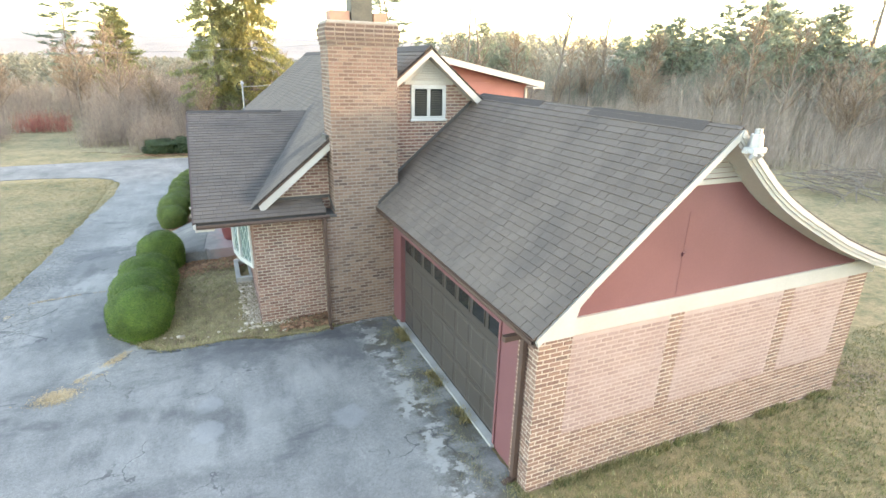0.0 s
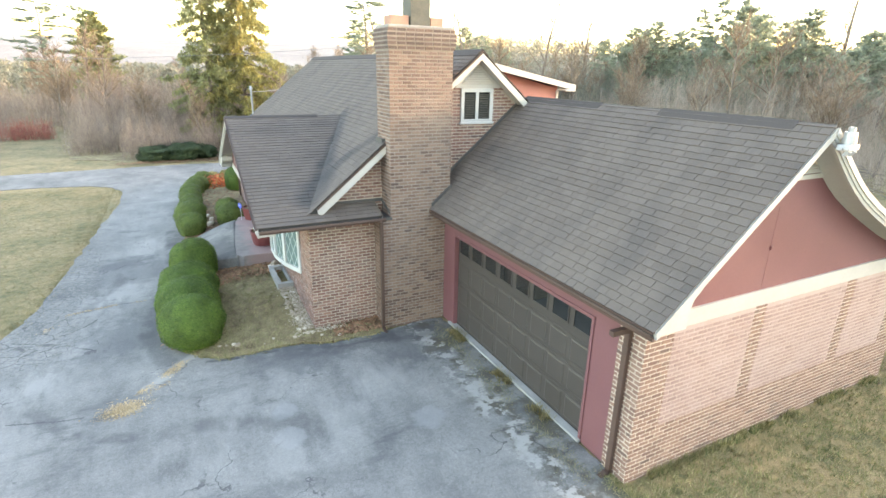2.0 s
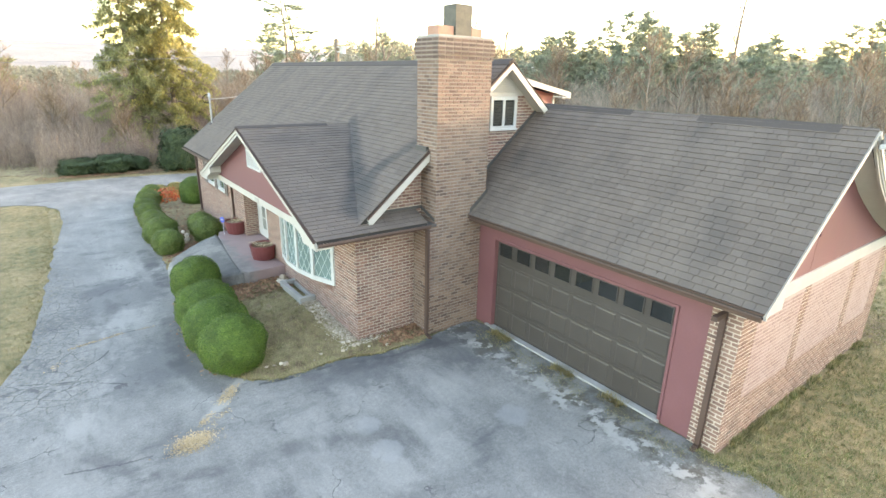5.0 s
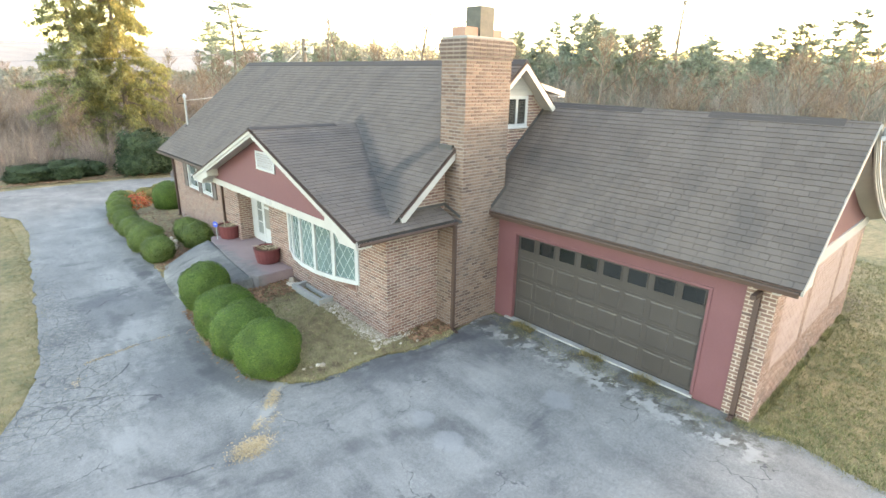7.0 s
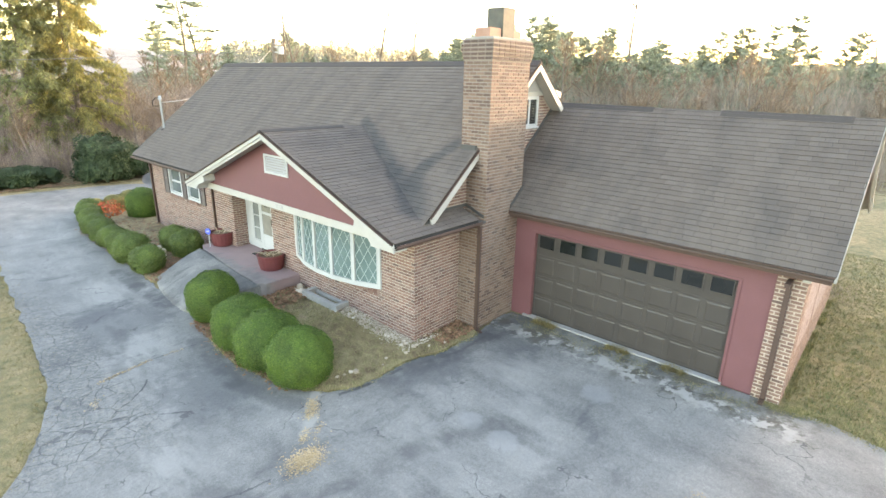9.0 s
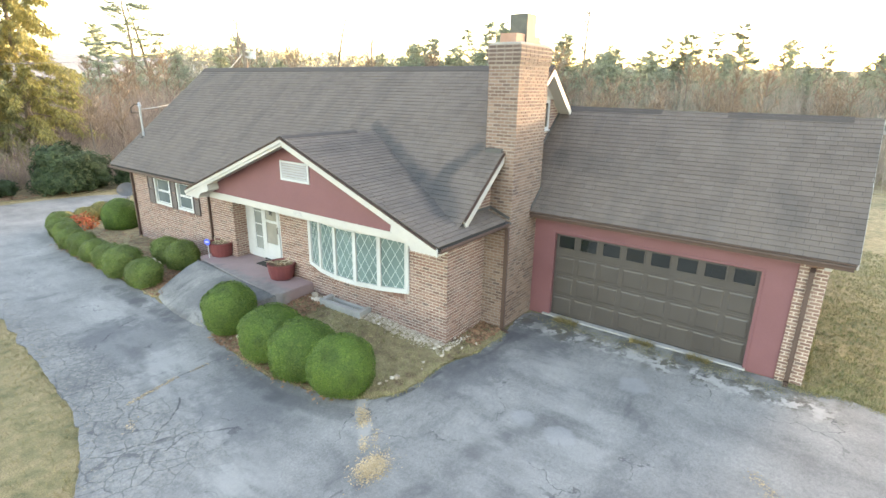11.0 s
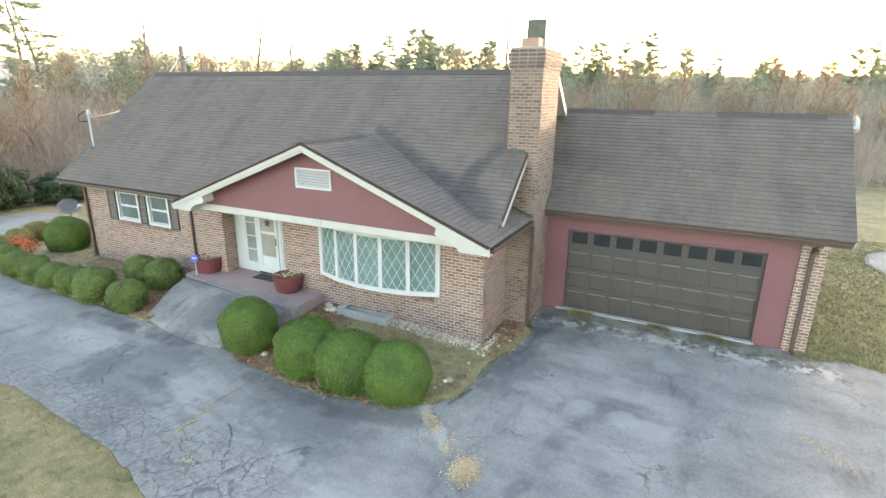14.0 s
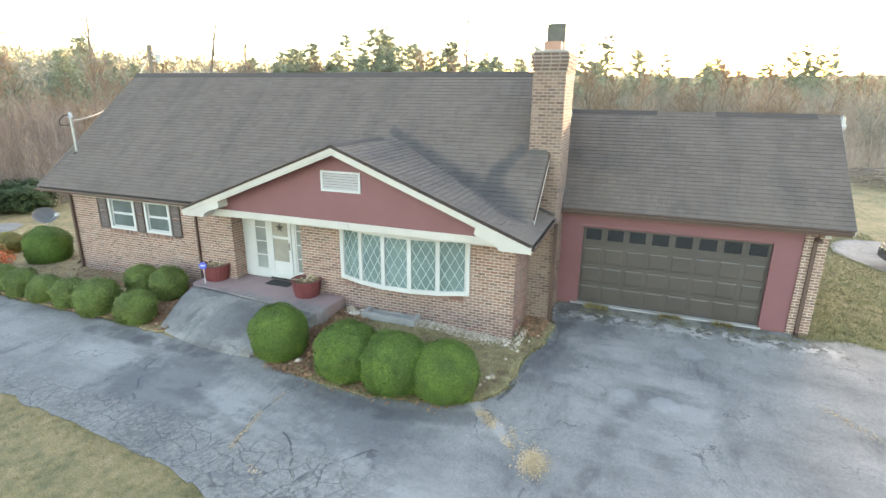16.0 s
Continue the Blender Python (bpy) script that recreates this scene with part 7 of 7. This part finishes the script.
r = random.Random(90)
pine_spots = []
for k in range(125):
    y = -24 + 104 * (k + r.random()) / 125
    near = 1.0 if y > 4 else 1.2
    pine_spots.append((near * r.uniform(54, 84) + max(0, (y - 40)) * 0.15, y, r.uniform(0.5, 1.08) * (0.95 if y < 12 else 1.02 if y < 25 else 1.02 if y < 45 else 1.12)))
pine_spots += [(r.uniform(30, 60), r.uniform(84, 110), r.uniform(0.8, 1.1)) for k in range(12)]
pine_spots += [(r.uniform(74, 98), r.uniform(-10, 78), r.uniform(0.75, 1.15)) for k in range(12)]
copies(PINES, pine_spots, "pines in the far wood")
bare_spots = [(46, 58, 1.2), (50, 52, 1.1), (43, 44, 1.0), (49, 40, 1.0), (42, 35, 0.95), (45, 31, 1.05), (52, 33, 1.15), (40, 19, 0.9), (46, 14, 1.0), (39, 11, 0.85), (48, 6, 0.95), (44, -1, 0.9), (50, -6, 1.0), (60, 2, 1.1), (56, 22, 1.1),
              (58, 46, 1.2), (64, 60, 1.2), (30, 66, 1.0), (36, 72, 1.1), (22, 62, 0.95), (26, 55, 0.9), (14, 58, 0.85), (9, 52, 0.8), (-4, 50, 0.8), (-7, 56, 0.95), (-9, 63, 1.0), (-12, 70, 1.0), (-6, 68, 0.95), (2, 60, 0.9), (-20, 66, 0.8), (-26, 60, 0.7),
              (0.6, 46.5, 0.72), (6.2, 45.5, 0.66), (8.8, 47.5, 0.7), (17, 48, 0.8), (24, 47, 0.8), (32, 50, 0.9), (38, 64, 1.1), (20, 70, 1.1), (12, 72, 1.0), (70, -14, 1.1), (80, 0, 1.1), (75, 30, 1.2), (72, 45, 1.2), (54, 65, 1.2), (44, 72, 1.2)]
bare_spots += [(r.uniform(42, 68), r.uniform(-22, 76), r.uniform(0.75, 1.15)) for k in range(46)] + [(r.uniform(-30, 30), r.uniform(60, 92), r.uniform(0.7, 1.0)) for k in range(18)]
copies(BARE, bare_spots, "bare trees of the wood")


def thicket(name, label, spots, material, girth=1.0):
    """Dense bare brush: upright stems with many fine side twigs."""
    r = random.Random(len(spots))
    verts, faces = [], []
    for x, y, h in spots:
        z0 = rise(x, y) - 0.1
        for s in range(4):
            d = Vector((r.uniform(-0.13, 0.13), r.uniform(-0.13, 0.13), 1)).normalized()
            p = Vector((x + r.uniform(-0.4, 0.4), y + r.uniform(-0.4, 0.4), z0))
            hh = h * r.uniform(0.55, 1.0)
            side = d.cross(Vector((r.uniform(-1, 1), r.uniform(-1, 1), 0))).normalized() * (0.008 + 0.0022 * h) * girth
            i = len(verts)
            verts += [p - side, p + side, p + d * hh]
            faces.append((i, i + 1, i + 2))
            for q in range(11):
                f = r.uniform(0.12, 0.95)
                p1 = p + d * hh * f
                a = r.uniform(0, 6.283)
                d2 = Vector((math.cos(a), math.sin(a), r.uniform(0.8, 3.0))).normalized()
                l = hh * r.uniform(0.15, 0.38) * (1.2 - f * 0.6)
                sd = d2.cross(Vector((r.uniform(-1, 1), r.uniform(-1, 1), 0.3))).normalized() * (0.006 + 0.0014 * h) * girth
                i = len(verts)
                verts += [p1 - sd, p1 + sd, p1 + d2 * l]
                faces.append((i, i + 1, i + 2))
    ob = joined(name, verts, faces, M[material], None, label)
    return tagged(ob, category="brush")


r = random.Random(33)
spots = []
for k in range(6400):
    y = r.uniform(-28, 84)
    edge = 35.5 + 3 * noise.noise((y * 0.1, 0.5, 0)) + max(0, -y) * 0.3 + (8 if y > 48 else 0)
    x = edge + r.random() ** 1.4 * 36
    spots.append((x, y, r.uniform(1.6, 3.4) + min((x - edge) * 0.34, 6.2) * r.uniform(0.6, 1.0)))
thicket("wood_brush", "dense tan leafless brush and saplings of the wood", spots, "brush", 0.8)
spots = []
for k in range(3700):
    x = r.uniform(-9, 34)
    edge = 43.2 + 1.5 * noise.noise((x * 0.2, 7, 0)) + (3.5 if x < -5 else 0) - (2.5 if x > 8 else 0)
    y = edge + r.random() ** 1.5 * 22
    spots.append((x, y, r.uniform(1.5, 3.0) + min((y - edge) * 0.26, 3.8)))
for k in range(1500):
    spots.append((r.uniform(-42, -4), r.uniform(60, 95), r.uniform(1.8, 4.6)))
for k in range(260):
    spots.append((r.uniform(-20, -14.5), r.uniform(48, 56), r.uniform(1.2, 2.6)))
thicket("drive_brush", "dense greyish pink leafless brush behind the drive", spots, "brush_grey", 0.85)
thicket("red_twig_brush", "low maroon twigged bush on the far lawn", [(-13.2 + r.uniform(-2.2, 1.6), 57.5 + r.uniform(-1, 1), r.uniform(1.2, 2.2)) for k in range(90)], "maroon_leaf")
spots = []
for k in range(1700):
    spots.append((r.uniform(48, 84), r.uniform(-28, 86), r.uniform(4.5, 8.0)))
# saplings share the far wood's colour, greyed to stand in for haze
thicket("sapling_wood", "leafless saplings deep in the wood, greyed in colour for haze", spots, "far_wood", 2.6)


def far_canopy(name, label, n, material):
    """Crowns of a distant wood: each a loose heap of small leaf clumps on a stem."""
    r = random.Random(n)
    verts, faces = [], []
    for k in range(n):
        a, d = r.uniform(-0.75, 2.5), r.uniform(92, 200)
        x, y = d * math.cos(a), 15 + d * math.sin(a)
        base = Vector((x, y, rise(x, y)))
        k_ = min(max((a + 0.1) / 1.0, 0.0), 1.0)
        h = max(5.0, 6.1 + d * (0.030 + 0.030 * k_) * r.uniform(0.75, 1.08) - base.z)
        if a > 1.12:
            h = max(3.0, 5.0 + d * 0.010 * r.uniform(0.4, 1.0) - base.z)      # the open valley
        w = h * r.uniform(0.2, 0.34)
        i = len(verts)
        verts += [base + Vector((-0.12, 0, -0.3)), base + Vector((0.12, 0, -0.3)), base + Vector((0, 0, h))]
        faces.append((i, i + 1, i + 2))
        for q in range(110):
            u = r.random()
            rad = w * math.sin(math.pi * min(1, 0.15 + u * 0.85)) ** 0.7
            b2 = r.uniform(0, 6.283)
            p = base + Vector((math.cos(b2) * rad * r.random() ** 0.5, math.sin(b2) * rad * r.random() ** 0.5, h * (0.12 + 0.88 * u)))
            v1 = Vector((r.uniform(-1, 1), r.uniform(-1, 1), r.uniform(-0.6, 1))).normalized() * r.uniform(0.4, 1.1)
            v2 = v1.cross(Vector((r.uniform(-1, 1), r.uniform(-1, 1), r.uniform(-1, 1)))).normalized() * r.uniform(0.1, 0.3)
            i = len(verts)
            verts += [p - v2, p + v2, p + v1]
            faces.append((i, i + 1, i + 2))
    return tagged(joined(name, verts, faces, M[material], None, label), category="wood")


# the crowns look hazy through their colour only
far_canopy("far_wood", "distant mixed woods with haze painted in as grey-green", 1900, "far_wood")
# brown leaf floor under the wood, brush pile
sheet("wood_floor", smooth_loop([(34.5, -30), (35.5, -10), (35, 5), (34.5, 20), (36, 35), (40, 46), (30, 44), (16, 42), (8, 40.6), (-2, 41.2), (-9, 46), (-8, 60), (0, 85), (60, 88), (90, 60), (90, -30)], 5, 0.6), 0.02, 0.05, M["bed"], 6.0, label="brown leaf-covered floor of the wood")


def brush_pile(x, y, s):
    t = thing("brush_pile", "heap of cut bare branches on the lawn", "brush pile", at=(x, y, rise(x, y)))
    for k in range(70):
        b = bmesh.new()
        a, l = r.uniform(0, 6.3), r.uniform(1.0, 2.4) * s
        c = Vector((r.gauss(0, 1.1) * s, r.gauss(0, 0.7) * s, r.uniform(0.05, 0.9) * s))
        d = Vector((math.cos(a), math.sin(a), r.uniform(-0.15, 0.3))) * l / 2
        tube(b, [c - d, c + Vector((r.uniform(-.1, .1), r.uniform(-.1, .1), 0.1)), c + d], r.uniform(0.012, 0.035), 4)
        part("cut_branch", b, M["bark"], t)


brush_pile(32.5, 18.0, 1.3)
brush_pile(35.0, -6.0, 1.4)

# distant hills
b = bmesh.new()
prev = None
for k in range(121):
    a = 2 * math.pi * k / 120
    row = []
    for d, h in ((420, 2), (560, 19 + 7 * noise.noise((math.cos(a) * 3, math.sin(a) * 3, 1))), (760, 33 + 11 * noise.noise((math.cos(a) * 2.2, math.sin(a) * 2.2, 5))), (1000, 10)):
        row.append(b.verts.new((d * math.cos(a), 15 + d * math.sin(a), h)))
    if prev:
        for i in range(3):
            b.faces.new((prev[i], row[i], row[i + 1], prev[i + 1]))
    prev = row
bmesh.ops.recalc_face_normals(b, faces=b.faces)
# no haze lies before the hills; their colour imitates it
tagged(link("backdrop_hills", b, M["hill"]), "distant wooded hills, haze put into their grey-tan colour", "hills", kind="structure")

# ---- grass, leaves and small litter ----
def blades(name, label, spots, material, size, lean=0.5):
    r = random.Random(len(spots) + 5)
    verts, faces = [], []
    for x, y in spots:
        z = rise(x, y) - 0.015
        for q in range(4):
            a = r.uniform(0, 6.283)
            d = Vector((math.cos(a) * lean, math.sin(a) * lean, 1))
            h = size * r.uniform(0.5, 1.3)
            p = Vector((x + r.uniform(-0.04, 0.04), y + r.uniform(-0.04, 0.04), z))
            s = Vector((-math.sin(a), math.cos(a), 0)) * size * 0.09
            i = len(verts)
            verts += [p - s, p + s, p + d * h]
            faces.append((i, i + 1, i + 2))
    return tagged(joined(name, verts, faces, M[material], None, label), category="grass")


def inside(poly, x, y):
    c = False
    for (x0, y0), (x1, y1) in zip(poly, poly[1:] + poly[:1]):
        if (y0 > y) != (y1 > y) and x < (x1 - x0) * (y - y0) / (y1 - y0) + x0:
            c = not c
    return c


r = random.Random(17)
loop = smooth_loop(DRIVE, 16, 0.1)
spots = []
while len(spots) < 15000:
    x, y = 3.6 + 15 * r.random() ** 1.3, 7.2 - 7.5 * r.random()
    if not inside(loop, x, y) and not (x > 3.9 and x < 11.7 and y > 5.55):
        spots.append((x, y))
side_pts = [p for p in loop if p[0] > 3.6 and 0 < p[1] < 6]
for k in range(2200):
    i = r.randrange(len(side_pts) - 1)
    (px, py), (qx, qy) = side_pts[i], side_pts[i + 1]
    t = r.random()
    if math.hypot(qx - px, qy - py) < 1:
        spots.append((px + (qx - px) * t + r.gauss(0, 0.09), py + (qy - py) * t + r.gauss(0, 0.09)))
blades("grass", "short patchy green and tan grass beside the garage", spots, "grass", 0.07, 0.8)
spots = []
while len(spots) < 2500:
    x, y = 4.0 + 13 * r.random() ** 1.2, 5.4 - 6.5 * r.random()
    if noise.noise((x * 0.55, y * 0.55, 12)) + 0.5 * noise.noise((x * 2.1, y * 2.1, 5)) > 0.08 and not inside(loop, x, y):
        spots.append((x, y))
blades("lawn_weeds", "patches of low green weeds in the lawn beside the garage", spots, "clover", 0.05, 1.3)
spots = []
while len(spots) < 17000:
    x, y = -5.0 - 9 * r.random() ** 1.4, 12 + 22 * r.random()
    if not inside(loop, x, y):
        spots.append((x, y))
edge_pts = [p for p in loop if p[0] < -4.4 and 12 < p[1] < 33]
for k in range(2200):
    px, py = edge_pts[r.randrange(len(edge_pts))]
    spots.append((px + r.gauss(-0.02, 0.2), py + r.uniform(-0.2, 0.2)))
blades("grass", "short dry tan grass of the drive island", spots, "dry_grass", 0.045, 0.9)
bl = smooth_loop(BED, 12, 0.06)
spots = []
while len(spots) < 5000:
    x, y = r.uniform(-2.6, 2.3), r.uniform(12.1, 17.6)
    if inside(bl, x, y):
        spots.append((x, y))
for k in range(1100):
    px, py = bl[r.randrange(len(bl))]
    if px < 2.3 and (py < 13.2 or px < -1.6):
        spots.append((px + r.gauss(0, 0.05), py + r.gauss(0, 0.05)))
blades("bed_grass", "thin grass in the planting bed", spots, "grass", 0.10, 0.8)


def litter(name, label, spots, material, size):
    r = random.Random(len(spots) + 9)
    verts, faces = [], []
    for x, y, z in spots:
        a, t1, t2 = r.uniform(0, 6.283), r.uniform(-0.5, 0.5), r.uniform(-0.5, 0.5)
        s = size * r.uniform(0.5, 1.3)
        u, v = Vector((math.cos(a), math.sin(a), t1)) * s, Vector((-math.sin(a), math.cos(a), t2)) * s * 0.6
        c = Vector((x, y, z + s * 0.35))
        i = len(verts)
        verts += [c - u, c - v, c + u, c + v]
        faces.append((i, i + 1, i + 2, i + 3))
    return tagged(joined(name, verts, faces, M[material], None, label), category="leaves")


spots = []
for k in range(1500):
    x, y = r.uniform(-1.75, 0.7), r.uniform(22.0, 23.2)
    if y > 22.5 or x < -0.2:
        spots.append((x, y, rise(x, y) + 0.05))
for k in range(1300):
    x, y = r.uniform(-2.0, -0.35), r.uniform(17.0, 18.9)
    spots.append((x, y, rise(x, y) + 0.05))
for k in range(4200):
    x, y = r.uniform(-1.9, 0.8), r.uniform(21.5, 30)
    if r.random() < 0.9 - 0.08 * (y - 21.5):
        spots.append((x, y, rise(x, y) + 0.05))
for k in range(1600):
    x, y = r.uniform(-2.4, 0.7), r.uniform(16.6, 17.9)
    spots.append((x, y, rise(x, y) + 0.05))
for k in range(220):
    y = r.uniform(13.2, 18)
    x = -2.12 - 0.2 * math.sin((y - 12.9) / 5 * math.pi) + r.gauss(0, 0.16)
    spots.append((x, y, rise(x, y) + 0.045))
for k in range(420):
    spots.append((r.uniform(1.2, 2.45), r.uniform(12.1, 12.75), 0.04))
spots += [(r.uniform(-5.5, 3.0), 40.75 + abs(r.gauss(0, 0.5)), -0.12) for k in range(1500)]
litter("fallen_leaves", "scattered brown fallen leaves in the beds", [(x, y, z + 0.012) for x, y, z in spots], "dry_leaf", 0.05)
spots = []
for x0, y0, x1, y1, n_, w_ in ((-2.15, 12.72, -2.5, 12.3, 520, 0.07), (-2.75, 12.06, -3.0, 11.85, 190, 0.05), (-2.45, 12.0, -2.8, 11.8, 90, 0.04), (-3.0, 16.8, -3.4, 16.82, 60, 0.03), (-3.7, 16.85, -4.9, 16.6, 260, 0.04), (-5.1, 16.0, -5.2, 15.7, 40, 0.05)):
    for k in range(n_):
        t = r.random()
        x, y = x0 + (x1 - x0) * t + r.gauss(0, w_), y0 + (y1 - y0) * t + r.gauss(0, w_)
        spots.append((x, y, rise(x, y) + 0.012))
for k in range(2200):
    x, y = -3.2 + r.gauss(0, 0.19), 11.4 + r.gauss(0, 0.13)
    spots.append((x, y, rise(x, y) + 0.012))
for k in range(260):
    t = r.random()
    x, y = 0.6 - 0.9 * t + r.gauss(0, 0.08), 6.1 - 0.7 * t + r.gauss(0, 0.08)
    spots.append((x, y, rise(x, y) + 0.012))
litter("needle_litter", "tan drifts of dry needles and grit on the asphalt", spots, "tan_litter", 0.017)
spots = []
for k in range(2200):
    y = r.uniform(5.9, 12.0)
    x = 3.62 + r.gauss(0, 0.16)
    if noise.noise((x * 1.5, y * 1.5, 4)) > -0.1:
        spots.append((x, y))
blades("weeds", "low weeds and moss in the joint before the garage door", spots, "grass", 0.05, 0.9)
spots = [(3.93 + r.gauss(0, 0.07), y) for y in (6.0 + 5.4 * r.random() for k in range(1500)) if noise.noise((1.7, y * 1.1, 9)) > 0.14]
blades("dry_tufts", "tan dry grass tufts along the door sill", spots, "dry_grass", 0.11, 0.8)
litter("joint_litter", "brown leaf litter along the garage door", [(3.75 + r.gauss(0, 0.14), r.uniform(5.6, 12), -0.02) for k in range(1100)], "dry_leaf", 0.03)
spots = []
while len(spots) < 900:
    x, y = 12.6 + r.gauss(0, 0.8), 5.7 + r.gauss(0, 0.45)
    if x > 11.75 or y < 5.4:
        spots.append((x, y, rise(x, y)))
litter("gravel_patch", "grey gravel and dead leaves at the garage corner", spots, "twig", 0.03)
spots = [(x, 5.5 + 0.09 * r.random()) for x in (4.2 + 7.3 * r.random() for k in range(900)) if noise.noise((x * 1.3, 2, 8)) > -0.05]
blades("wall_weeds", "taller weeds along the foot of the garage wall", spots, "grass", 0.13, 0.5)
